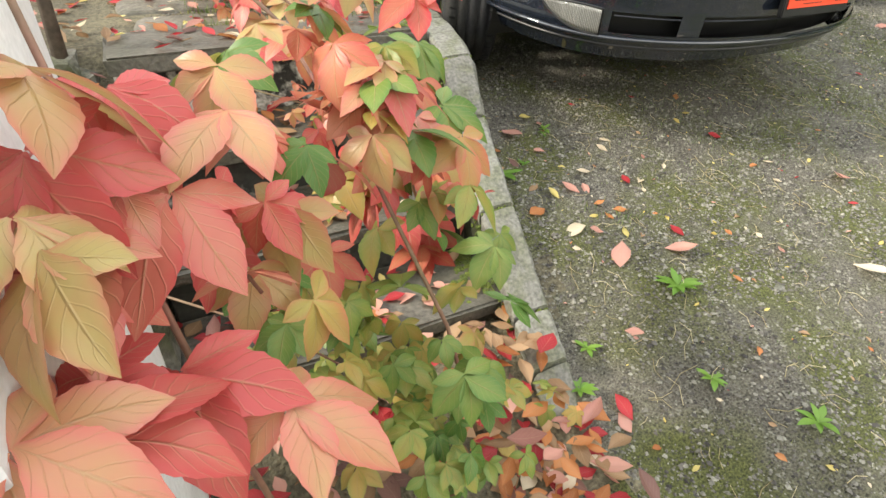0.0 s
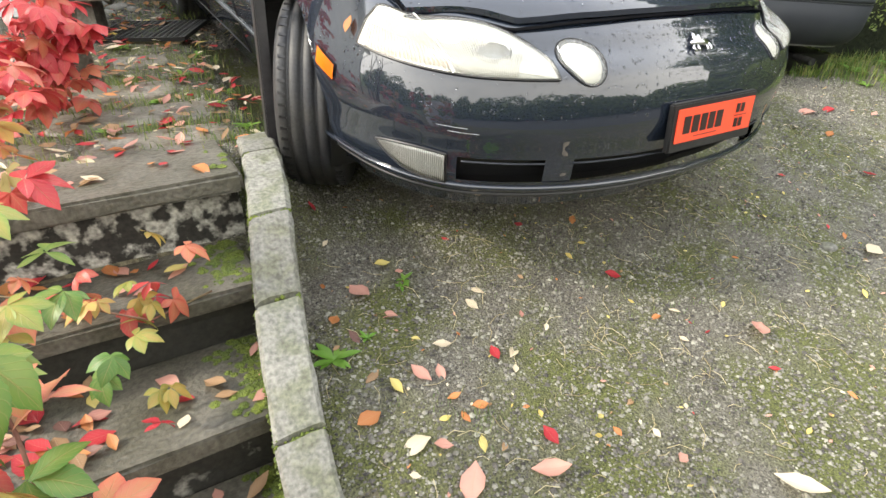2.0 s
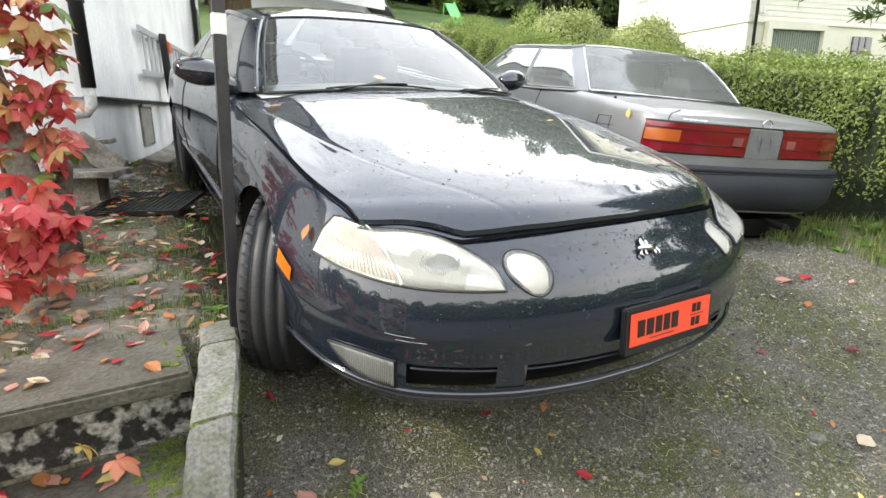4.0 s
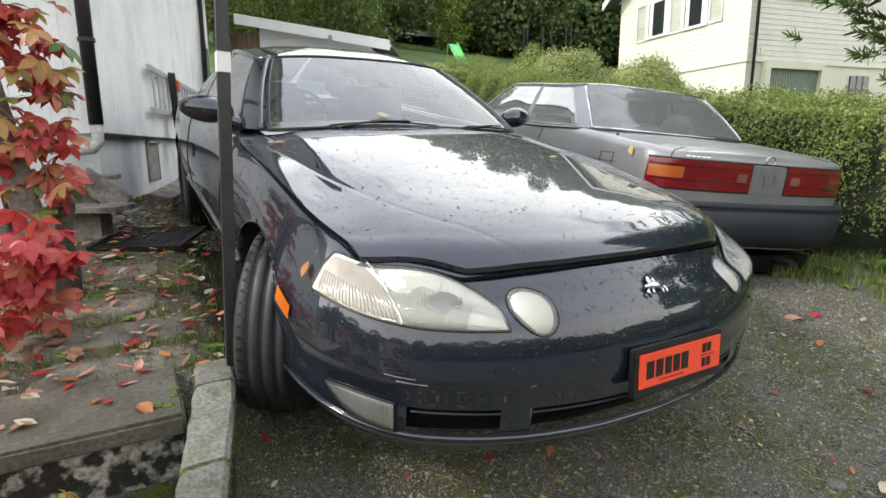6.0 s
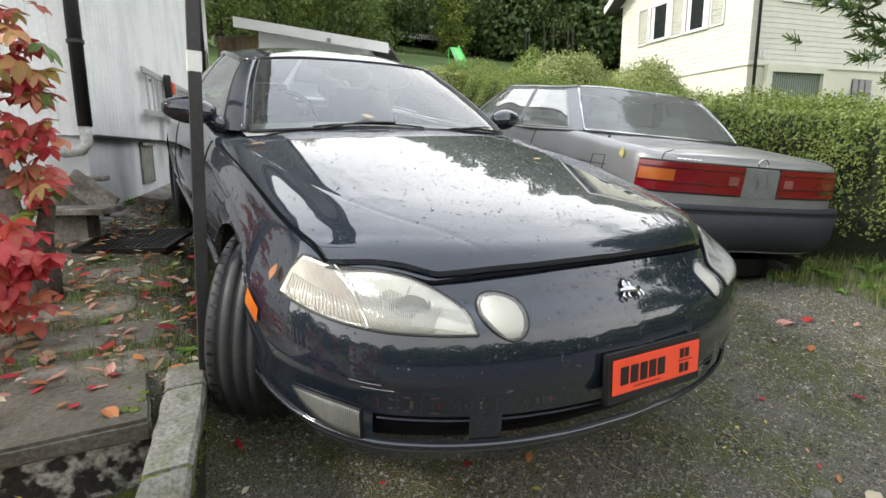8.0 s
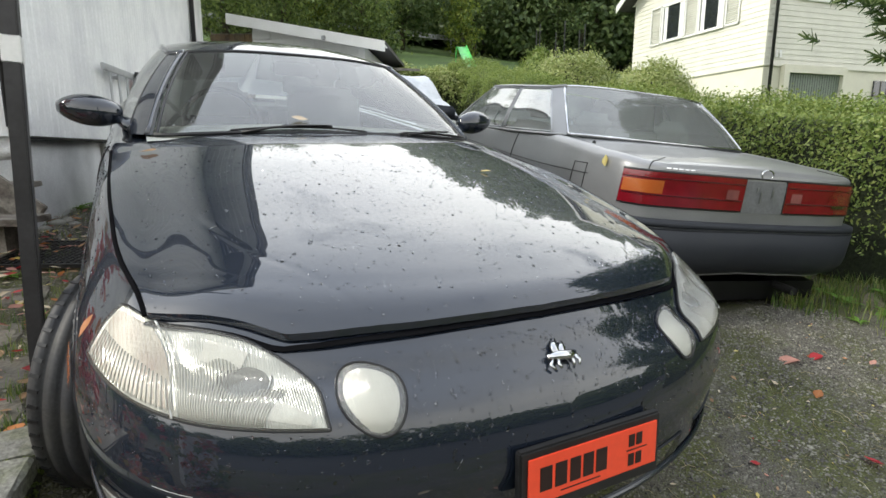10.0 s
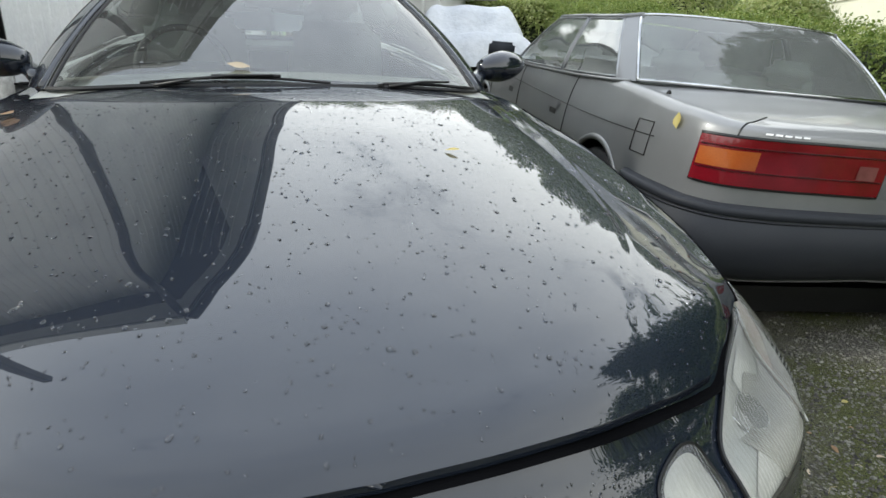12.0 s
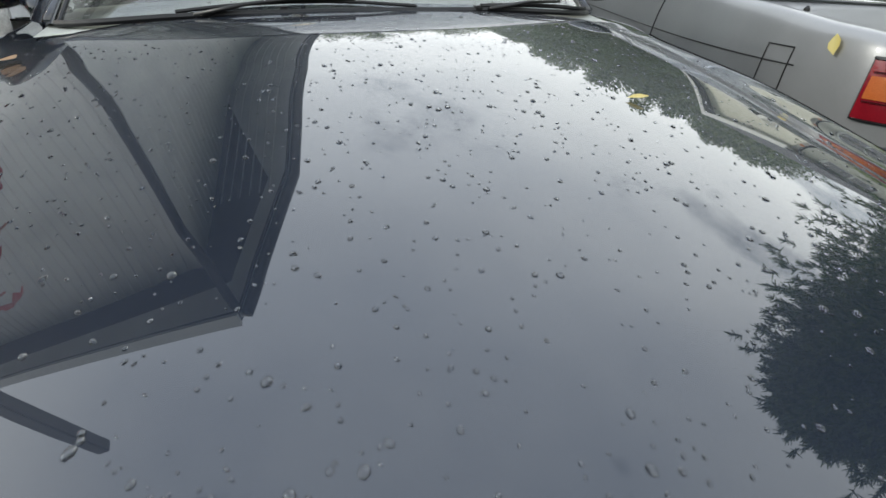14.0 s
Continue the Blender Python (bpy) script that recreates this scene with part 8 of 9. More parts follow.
def tree(x, y, h, crown_r, crown_z0, label, material, seed, count=3500, leaf=0.09, cone=False, name="tree", trunk_r=0.16, group="garden trees"):
    r = random.Random(seed)
    rs_ = np.random.RandomState(seed)
    z0 = gz(x, y) - 0.1
    ob = thing(name, pose(x, y, z0), label, "tree", group)
    tp = [(0, 0, 0), (r.uniform(-.1, .1), r.uniform(-.1, .1), h * 0.3), (r.uniform(-.15, .15), r.uniform(-.15, .15), h * 0.62), (r.uniform(-.1, .1), 0, h * 0.95)]
    part("trunk", tube(tp, [trunk_r, trunk_r * 0.8, trunk_r * 0.5, trunk_r * 0.12], 9), M_BARK, ob, smooth=True)
    P, N = [], []
    limbs = 16 if not cone else 34
    per = count // limbs
    for k in range(limbs):
        f = (k + 0.5) / limbs
        zz = crown_z0 + (h - crown_z0) * f
        rad = crown_r * ((1 - f)**1.15 + 0.04 if cone else math.sin(math.pi * (0.12 + 0.82 * f))**0.7)
        a = k * 2.4 + r.uniform(-0.4, 0.4)
        tip = Vector((rad * math.cos(a), rad * math.sin(a), zz + (-0.12 * rad if cone else 0.25 * rad)))
        base = Vector((0, 0, zz - (0.0 if cone else 0.3 * rad)))
        if k % 2 == 0 or cone:
            part("limb", tube([base, base.lerp(tip, 0.5) + Vector((0, 0, 0.08 * rad)), tip], [trunk_r * 0.3 * (1 - 0.6 * f), trunk_r * 0.18, 0.012], 5), M_BARK, ob, smooth=True)
        t = rs_.uniform(0.15, 1.08, per)
        spread = (0.16 if cone else 0.34) * crown_r * (0.5 + 0.5 * (1 - f) if cone else 1)
        c = np.array(base)[None] + (np.array(tip) - np.array(base))[None] * t[:, None]
        o = rs_.normal(0, 1, (per, 3)) * np.array([1, 1, 0.55 if cone else 0.8]) * spread * 0.55
        P.append(c + o)
        N.append(o + np.array([0, 0, 0.3 * spread]))
    if cone:
        f = rs_.uniform(0, 1, count)
        a = rs_.uniform(0, 2 * np.pi, count)
        rad = crown_r * ((1 - f)**1.15 + 0.04) * rs_.uniform(0.45, 0.92, count) * (1 + 0.12 * np.sin(5 * a + 9 * f))
        P.append(np.stack([rad * np.cos(a), rad * np.sin(a), crown_z0 + (h - crown_z0) * f - 0.1 * rad], -1))
        N.append(np.stack([np.cos(a), np.sin(a), 0.4 + 0 * a], -1))
    P, N = np.concatenate(P), np.concatenate(N)
    N /= np.linalg.norm(N, axis=1, keepdims=True) + 1e-6
    V, F = leaf_cloud(P, N, leaf, seed, flat=0.5 if not cone else 0.14)
    lv = new("crown", cloud_mesh("crown", V, F, material))
    lv.parent = ob
    tagged(lv, "uneven crown of small leaves", kind="stuff")
    return ob


def pine(x, y, h, crown_r, label, seed):
    """A broad pine: whorls of drooping branches that end in tufts of long needles."""
    r, q = random.Random(seed), np.random.RandomState(seed)
    z0 = gz(x, y) - 0.1
    ob = thing("pine", pose(x, y, z0), label, "tree")
    part("trunk", tube([(0, 0, 0), (0.08, 0.02, h * 0.35), (0.0, 0.1, h * 0.7), (0, 0.05, h * 0.98)], [0.24, 0.19, 0.11, 0.02], 10), M_BARK, ob, smooth=True)
    base, axis = [], []
    for k in range(270):
        f = (k + 0.5) / 270
        rad = crown_r * math.sin(math.pi * (0.20 + 0.78 * f))**0.75 * r.uniform(0.78, 1.08)
        a = k * 2.399 + r.uniform(-0.3, 0.3)
        zb = 0.9 + (h - 1.0) * f
        tip = np.array([rad * math.cos(a), rad * math.sin(a), zb + 0.10 * rad])
        root = np.array([0, 0, zb - 0.05 * rad])
        if k % 4 == 0:
            part("limb", tube([root, (root + tip) / 2 - np.array([0, 0, 0.06 * rad]), tip], [0.05 * (1.1 - f), 0.03, 0.01], 5), M_BARK, ob, smooth=True)
        for u in q.uniform(0.42, 1.03, 46):
            side = q.normal(0, 1, 3) * np.array([1, 1, 0.6]) * 0.22 * rad * (0.35 + 0.5 * u)
            base.append(root + (tip - root) * u + side)
            d = (tip - root) / (np.linalg.norm(tip - root) + 1e-6) + side * 0.6 / (rad + 0.1) + np.array([0, 0, 0.35])
            axis.append(d / np.linalg.norm(d))
    base, axis = np.array(base), np.array(axis)
    per = 22
    B, D = np.repeat(base, per, 0), np.repeat(axis, per, 0)
    n = len(B)
    B = B + D * q.uniform(0, 0.22, (n, 1))
    D = D * 0.8 + q.normal(0, 0.55, (n, 3))
    D /= np.linalg.norm(D, axis=1, keepdims=True)
    S = np.cross(D, q.normal(0, 1, (n, 3)))
    S /= np.linalg.norm(S, axis=1, keepdims=True)
    L, w = q.uniform(0.12, 0.20, (n, 1)), 0.018
    V = np.stack([B - S * w, B + S * w, B + D * L + S * w * 0.4, B + D * L - S * w * 0.4], 1).reshape(-1, 3)
    lv = new("crown", cloud_mesh("crown", V, np.arange(4 * n).reshape(-1, 4), M_NEEDLE))
    lv.parent = ob
    tagged(lv, "tufts of long green needles", kind="stuff")


pine(9.85, 0.98, 10.3, 2.7, "broad green pine with long-needled tufts behind the hedge", 21)
tree(14.5, -5.5, 11.0, 3.2, 1.0, "tall dark broadleaf tree with a dense crown", M_FOREST, 27, 26000, 0.14, group="roadside trees")
for k, (x, y, h, c) in enumerate(((2.6, 24.5, 8.0, 2.6), (5.2, 25.5, 8.5, 2.7), (8.9, 25.0, 7.5, 2.4), (-0.5, 23.0, 5.0, 2.2))):
    tree(x, y, h, c, 0.4, "green broadleaf tree behind the outbuilding", M_GROVE, 160 + k, 11000, 0.10, group="trees behind the outbuilding")
tree(7.0, 27.0, 5.5, 1.4, 0.6, "slender yellow-green birch on the hillside", M_BIRCH, 23, 3500, 0.10, group="young birches")
tree(15.6, 27.5, 3.4, 1.1, 0.3, "slender yellow-green birch on the hillside", M_BIRCH, 24, 2600, 0.10, group="young birches")
tree(10.5, 29.0, 7.5, 2.2, 1.8, "half-bare birch with pale trunk", M_BIRCH, 25, 2600, 0.11, group="young birches")
for k, (x, y, h, c) in enumerate(((13.0, 30.0, 6.5, 2.6), (18.5, 31.0, 7.5, 3.0), (23.5, 29.0, 7.5, 2.8), (8.0, 33.0, 5.5, 2.6))):
    tree(x, y, h, c, 1.2, "dark green broadleaf tree on the hillside", M_FOREST, 60 + k, 9000, 0.12, group="hillside trees")

# the wood behind: crowns too many to count
rs2 = np.random.RandomState(77)
FP, FN = [], []
for k in range(190):
    row = k % 4
    az = radians(rs2.uniform(-12, 74))
    D = 40 + 11 * row + rs2.uniform(-4, 4)
    x, y = D * math.sin(az), D * math.cos(az)
    h, cr = rs2.uniform(4.5, 8.5), rs2.uniform(2.0, 3.4)
    n = 1800
    conif = rs2.rand() < 0.45
    t = rs2.uniform(0.02, 1, n)
    a = rs2.uniform(0, 6.283, n)
    rad = cr * ((1 - t)**0.9 * 0.9 + 0.05 if conif else np.sin(np.pi * (0.1 + 0.85 * t))**0.6) * rs2.uniform(0.65, 1.08, n)
    z = gz(x, y) + 0.3 + h * t
    FP.append(np.stack([x + rad * np.cos(a), y + rad * np.sin(a), z + rs2.normal(0, 0.2, n)], -1))
    FN.append(np.stack([np.cos(a), np.sin(a), 0.5 + 0 * a], -1))
# tall firs and broadleaf trees that stand out above the wood
for k in range(64):
    az = rs2.uniform(17, 60)
    D = 43 + 9 * (k % 3) + rs2.uniform(-3, 3)
    x, y = D * math.sin(radians(az)), D * math.cos(radians(az))
    el = 19.5 + 7.5 * float(smooth01(az, 19, 33)) - 3.0 * float(smooth01(az, 46, 58)) + rs2.uniform(-3.2, 0.6)
    h, cr = D * math.tan(radians(el)) + 1.1 - gz(x, y), rs2.uniform(2.8, 4.2)
    n = 2600
    t = rs2.uniform(0.25, 1, n)
    a = rs2.uniform(0, 6.283, n)
    rad = cr * np.sin(np.pi * (0.12 + 0.84 * t))**0.7 * rs2.uniform(0.35, 1.08, n)
    FP.append(np.stack([x + rad * np.cos(a), y + rad * np.sin(a), gz(x, y) + h * t + rs2.normal(0, 0.3, n)], -1))
    FN.append(np.stack([np.cos(a), np.sin(a), 0.5 + 0 * a], -1))
# unseen trees behind and west of the walk, added to darken the bumper's reflections
for k in range(150):
    az = radians(rs2.uniform(92, 296))
    D = 17 + 6 * (k % 3) + rs2.uniform(-2.5, 2.5)
    x, y = D * math.sin(az), D * math.cos(az)
    h, cr = rs2.uniform(3.0, 5.2), rs2.uniform(1.6, 2.8)
    n = 700
    t = rs2.uniform(0.02, 1, n)
    a = rs2.uniform(0, 6.283, n)
    rad = cr * np.sin(np.pi * (0.1 + 0.85 * t))**0.6 * rs2.uniform(0.65, 1.08, n)
    FP.append(np.stack([x + rad * np.cos(a), y + rad * np.sin(a), gz(x, y) + h * t + rs2.normal(0, 0.2, n)], -1))
    FN.append(np.stack([np.cos(a), np.sin(a), 0.5 + 0 * a], -1))
FP, FN = np.concatenate(FP), np.concatenate(FN)
V, F = leaf_cloud(FP, FN, 0.24, 78)
wood_ob = new("woodland", cloud_mesh("woodland", V, F, M_FOREST))
tagged(wood_ob, "dark green mixed wood on the hillside, with added trees out of view", "woodland", kind="stuff")
tk = []
for k in range(60):
    az, D = radians(rs2.uniform(-10, 70)), rs2.uniform(38, 50)
    x, y = D * math.sin(az), D * math.cos(az)
    tk.append(tube([(x, y, gz(x, y) - 0.2), (x + rs2.uniform(-.3, .3), y, gz(x, y) + 5), (x, y, gz(x, y) + 9)], [0.18, 0.13, 0.05], 6))
tagged(part("tree_trunks", merge(*tk), M_BARK), "thin trunks at the edge of the wood", "trunks", kind="stuff")

# ---------------------------------------------------------------- outbuilding with a sloping white roof
shed = thing("outbuilding", pose(0.92, 10.05, 0.0, 0, 0, -31.2), "white boarded outbuilding with a sloping roof and broad white fascia", "outbuilding")
X0, X1 = -0.22, 2.62
z_l, z_r = 3.545, 3.06
fall = (z_r - z_l) / (X1 - X0)
six = [(0, 1, 2, 3), (7, 6, 5, 4), (0, 4, 5, 1), (1, 5, 6, 2), (2, 6, 7, 3), (3, 7, 4, 0)]


def top_of(x):
    return z_l + fall * (x - X0)


WX0, WX1 = 0.12, 2.20
wv = [(WX0, 0.345, 1.0), (WX1, 0.345, 1.0), (WX1, 0.345, top_of(WX1) - 0.10), (WX0, 0.345, top_of(WX0) - 0.10)]
part("wall", (wv + [(a, 3.2, c) for a, b, c in wv], six), M_WHITE, shed)
for k in range(16):
    zz = 1.2 + k * 0.140
    x1 = min(WX1, X0 + (zz + 0.27 - z_l) / fall)
    if x1 - WX0 < 0.2:
        break
    part("board", moved(pbox(WX0, x1, 0.0, 0.02, 0.0, 0.136, bev=0.003), Matrix.Translation((0, 0.315, zz)) @ pose(0, 0, 0, -4)), M_WHITE, shed)
part("corner_board", box(WX1 - 0.09, WX1 + 0.012, 0.285, 0.310, 1.0, top_of(WX1) - 0.12), M_WHITE, shed)
fv = [(X0, 0, z_l - 0.18), (X1, 0, z_r - 0.18), (X1, 0, z_r), (X0, 0, z_l)]
part("fascia", (fv + [(a, b + 0.04, c) for a, b, c in fv], six), M_WHITE, shed, "broad white fascia board")
ev = [(X0, 0.041, z_l - 0.075), (X1, 0.041, z_r - 0.075), (X1, 0.33, z_r - 0.075), (X0, 0.33, z_l - 0.075)]
part("soffit", (ev + [(a, b, c + 0.02) for a, b, c in ev], six), M_WHITE, shed)
rv = [(X0, 0.041, z_l - 0.05), (X1, 0.041, z_r - 0.05), (X1, 3.4, z_r - 0.05), (X0, 3.4, z_l - 0.05)]
part("roof", (rv + [(a, b, c + 0.06) for a, b, c in rv], six), M_ROOF, shed)
part("door_frame", merge(pbox(0.85, 1.95, 0.27, 0.305, 2.72, 2.77), pbox(0.85, 0.90, 0.27, 0.305, 1.2, 2.72), pbox(1.90, 1.95, 0.27, 0.305, 1.2, 2.72)), M_WHITE, shed)
part("lamp", box(1.50, 1.57, -0.05, -0.001, top_of(1.53) - 0.17, top_of(1.53) - 0.10, 0.01), M_SILVER, shed)
bay = part("firewood_bay", box(-0.75, 0.10, 0.52, 2.5, 1.0, 3.30), M_GREYWOOD, shed, "weathered brown boards")
for k in range(9):
    part("bay_board", box(-0.75 + k * 0.094, -0.665 + k * 0.094, 0.49, 0.519, 1.0, 3.28), M_BROWNWOOD, bay)

# car under a white cover
cover = thing("covered_car", pose(3.35, 8.9, gz(3.3, 8.9) - 0.25, 0, 0, -14), "car under a white wrinkled cover", "car cover")
rows = []
for f in np.linspace(0, 1, 40):
    y = -2.1 + 4.2 * f
    roof_z = 0.78 + 0.52 * (float(smooth01(f, 0.28, 0.40)) - float(smooth01(f, 0.66, 0.86)))
    roof_z *= float(smooth01(f, -0.05, 0.06)) * (1 - 0.7 * float(smooth01(f, 0.96, 1.03)))
    w = 0.86 * (1 - 0.25 * (2 * f - 1)**6)
    row = []
    for g in np.linspace(-1, 1, 41):
        e = abs(g)
        x = w * (math.copysign(min(1, e * 1.5)**0.9, g)) * (1 if e > 0.5 else 1)
        z = roof_z * (1 - max(0, (e - 0.42) / 0.58)**1.3) if e > 0.42 else roof_z
        z = max(z, 0.06)
        wr = 0.025 * math.sin(23 * g + 9 * f) * e + 0.02 * math.sin(41 * f + 7 * g)
        row.append((x + wr, y + 0.02 * math.sin(17 * g), z + 0.015 * math.sin(19 * f + 13 * g)))
    rows.append(row)
part("sheet", grid(rows), M_TARP, cover, "white plastic cover", smooth=True)
part("strap", box(-0.35, 0.35, -1.0, -0.94, 1.30, 1.335, 0.006), M_GREYWOOD, cover, "brown batten on the cover")

# ---------------------------------------------------------------- cream house across the hedge
villa = thing("villa", pose(16.75, 10.4, 0.0, 0, 0, -11.5), "cream boarded house with white shutters over a plastered garage storey", "house")
# local: x along the garage front, y along the gable; the corner is the origin
ZB, ZS, ZE, GW, GL = 0.8, 3.90, 7.35, 6.9, 9.5
part("lower_wall", box(0.03, GL, 0.03, GW, ZB, ZS - 0.02), M_CREAMWALL, villa, "cream plastered lower wall")
part("upper_wall", box(0.05, GL - 0.05, 0.05, GW - 0.05, ZS - 0.02, ZE), M_CREAM, villa)
nb = int((ZE - ZS) / 0.165)
part("base_board", merge(pbox(-0.035, -0.012, -0.03, GW, ZS - 0.05, ZS), pbox(-0.012, GL, -0.035, -0.012, ZS - 0.05, ZS)), M_CREAM, villa)
APX = ZE + 2.3
for k in range(nb + 13):
    z = ZS + k * 0.165
    if k < nb:
        part("board", moved(pbox(0, GL, 0, 0.022, 0, 0.168), Matrix.Translation((0, -0.002, z)) @ pose(0, 0, 0, -5)), M_CREAM, villa)
        y0, y1 = 0.0, GW
    else:
        cut = (z - ZE) / (APX - ZE) * GW / 2
        y0, y1 = cut, GW - cut
        if y1 - y0 < 0.3:
            break
    part("board", moved(pbox(0, 0.022, y0, y1, 0, 0.168), Matrix.Translation((-0.002, 0, z)) @ pose(0, 0, 0, 0, 5)), M_CREAM, villa)
gv_ = [(0.03, 0.03, ZE), (0.03, GW - 0.03, ZE), (0.03, GW / 2, APX - 0.05)]
part("gable_wall", (gv_ + [(GL, b, c) for a, b, c in gv_], [(0, 1, 2), (5, 4, 3), (0, 3, 4, 1), (1, 4, 5, 2), (2, 5, 3, 0)]), M_CREAM, villa)
for sg in (0, 1):
    rs_z = (APX - ZE) / (GW / 2)
    ye = -0.45 if sg == 0 else GW + 0.45
    ze = ZE - 0.45 * rs_z
    v = [(-0.6, ye, ze), (GL + 0.6, ye, ze), (GL + 0.6, GW / 2, APX), (-0.6, GW / 2, APX)]
    part("roof", (v + [(a, b, c + 0.15) for a, b, c in v], [(0, 1, 2, 3), (7, 6, 5, 4), (0, 4, 5, 1), (1, 5, 6, 2), (2, 6, 7, 3), (3, 7, 4, 0)]), M_ROOF, villa, "dark pitched roof")
    bb = [(-0.62, ye, ze - 0.1), (-0.62, GW / 2, APX - 0.1), (-0.62, GW / 2, APX + 0.17), (-0.62, ye, ze + 0.17)]
    part("bargeboard", (bb + [(a - 0.04, b, c) for a, b, c in bb], [(0, 1, 2, 3), (7, 6, 5, 4), (0, 4, 5, 1), (1, 5, 6, 2), (2, 6, 7, 3), (3, 7, 4, 0)]), M_WHITE, villa, "white bargeboard")


def villa_window(y0, y1, z0, z1):
    w = part("window", merge(pbox(-0.07, 0.0, y0 - 0.09, y0, z0 - 0.09, z1 + 0.09), pbox(-0.07, 0.0, y1, y1 + 0.09, z0 - 0.09, z1 + 0.09), pbox(-0.07, 0.0, y0, y1, z1, z1 + 0.09), pbox(-0.09, 0.0, y0, y1, z0 - 0.09, z0)), M_WHITE, villa, "white framed window")
    part("pane", box(-0.03, -0.02, y0, y1, z0, z1), M_DARKPANE, w)
    for a, b in ((y0 + 0.03, y0 + 0.22), (y1 - 0.22, y1 - 0.03)):
        part("curtain", box(-0.035, -0.0305, a, b, z0, z1), M_WHITE, w, "white curtain")


def shutter(y0, y1, z0, z1):
    sh = part("shutter", merge(pbox(-0.06, -0.025, y0, y0 + 0.05, z0, z1), pbox(-0.06, -0.025, y1 - 0.05, y1, z0, z1), pbox(-0.06, -0.025, y0, y1, z0, z0 + 0.06), pbox(-0.06, -0.025, y0, y1, z1 - 0.06, z1)), M_WHITE, villa, "white louvred shutter")
    for k in range(int((z1 - z0 - 0.12) / 0.075)):
        part("slat", moved(pbox(-0.02, 0.02, y0 + 0.05, y1 - 0.05, -0.005, 0.005), Matrix.Translation((-0.045, 0, z0 + 0.10 + k * 0.075)) @ pose(0, 0, 0, 0, 35)), M_WHITE, sh)


villa_window(3.85, 4.95, 5.45, 6.70)
villa_window(1.90, 2.95, 5.42, 6.70)
shutter(5.10, 5.72, 5.34, 6.80)
shutter(3.08, 3.74, 5.34, 6.80)
shutter(1.14, 1.76, 5.34, 6.80)
gar = part("garage_door", box(0.93, 3.22, -0.012, 0.02, ZB, 3.66), M_ESBUMPER, villa, "grey-green ribbed garage door")
M_GARAGE = mat("garage_green", (0.23, 0.27, 0.22), 0.6, vary=0.08, bump=0.1, tint=(0.20, 0.24, 0.20))
for k in range(22):
    part("rib", box(0.94 + k * 0.1035, 1.01 + k * 0.1035, -0.028, -0.013, ZB, 3.65), M_GARAGE, gar)
part("garage_reveal", merge(pbox(0.72, 0.93, -0.16, 0.02, ZB, 3.90), pbox(3.22, 3.36, -0.16, 0.02, ZB, 3.90), pbox(0.93, 3.22, -0.16, 0.02, 3.66, 3.90)), M_CREAMWALL, villa)
part("window", merge(pbox(1.2, 3.96, -0.07, 0, 5.88, 5.98), pbox(1.2, 1.3, -0.07, 0, 5.98, 6.9), pbox(3.86, 3.96, -0.07, 0, 5.98, 6.9), pbox(2.5, 2.58, -0.06, 0, 5.98, 6.9)), M_WHITE, villa, "white framed window")
part("window_pane", box(1.3, 3.86, -0.03, -0.012, 5.98, 6.9), M_DARKPANE, villa)
part("cellar_window", box(4.82, 5.75, -0.03, 0.02, 2.3, 3.56), M_DARKPANE, villa, "dark cellar window")
for xx in (5.12, 5.43):
    part("glazing_bar", box(xx - 0.02, xx + 0.02, -0.045, -0.031, 2.3, 3.56), M_GREYWOOD, villa)
part("glazing_bar", box(4.82, 5.75, -0.060, -0.046, 3.05, 3.09), M_GREYWOOD, villa)
part("downpipe", tube([(0.22, -0.09, ZB), (0.22, -0.09, 6.7), (0.1, -0.35, 7.1)], 0.05, 10), M_BLACKPLASTIC, villa, "black downpipe", smooth=True)
part("house_lamp", box(0.02, 0.14, -0.14, -0.02, 6.0, 6.25, 0.02), M_AMBER, villa)
for xx in (0.40, 0.55):
    part("number_bar", box(xx, xx + 0.09, -0.045, -0.035, 4.12, 4.34), M_WHITE, villa)

# ---------------------------------------------------------------- playthings and rail on the slope
slide = thing("slide", pose(10.3, 18.05, gz(10.3, 18.05), 0, 0, -17) @ Matrix.Scale(0.85, 4), "bright green plastic garden slide", "slide")
part("chute", grid([[(x, -1.3 + 2.2 * f, 0.15 + 1.3 * f**1.2 + (0.12 if abs(x) > 0.2 else 0)) for x in (-0.25, -0.2, 0.2, 0.25)] for f in np.linspace(0, 1, 12)]), M_GREENPLASTIC, slide, smooth=True)
for sx in (-0.22, 0.22):
    part("leg", tube([(sx, 0.9, 1.45), (sx, 1.3, 0)], 0.03, 8), M_GREENPLASTIC, slide)
tramp = thing("trampoline", pose(18.6, 22.6, gz(18.6, 22.6)), "dark trampoline with thin net poles", "trampoline")
part("mat", lathe([(0.65, 0.0), (0.68, 1.25), (0.60, 1.3), (0.55, 1.25)], 28, "z"), M_BLACKPLASTIC, tramp, smooth=True)
for k in range(6):
    a = k * math.pi / 3
    part("pole", tube([(1.3 * math.cos(a), 1.3 * math.sin(a), 0), (1.3 * math.cos(a), 1.3 * math.sin(a), 2.3)], 0.03, 7), M_BLACKPLASTIC, tramp)
rail = thing("guard_rail", pose(0, 0, 0), "grey steel guard rail on the road above", "guard rail")
xs = np.linspace(0.5, 34, 30)
pr = [(x, 34.0 - 0.12 * (x - 8), gz(x, 34.0 - 0.12 * (x - 8)) + 0.75) for x in xs]
part("beam", grid([[(x, y, z + d) for x, y, z in pr] for d in (0, 0.12, 0.19, 0.31)]), M_SILVER, rail)
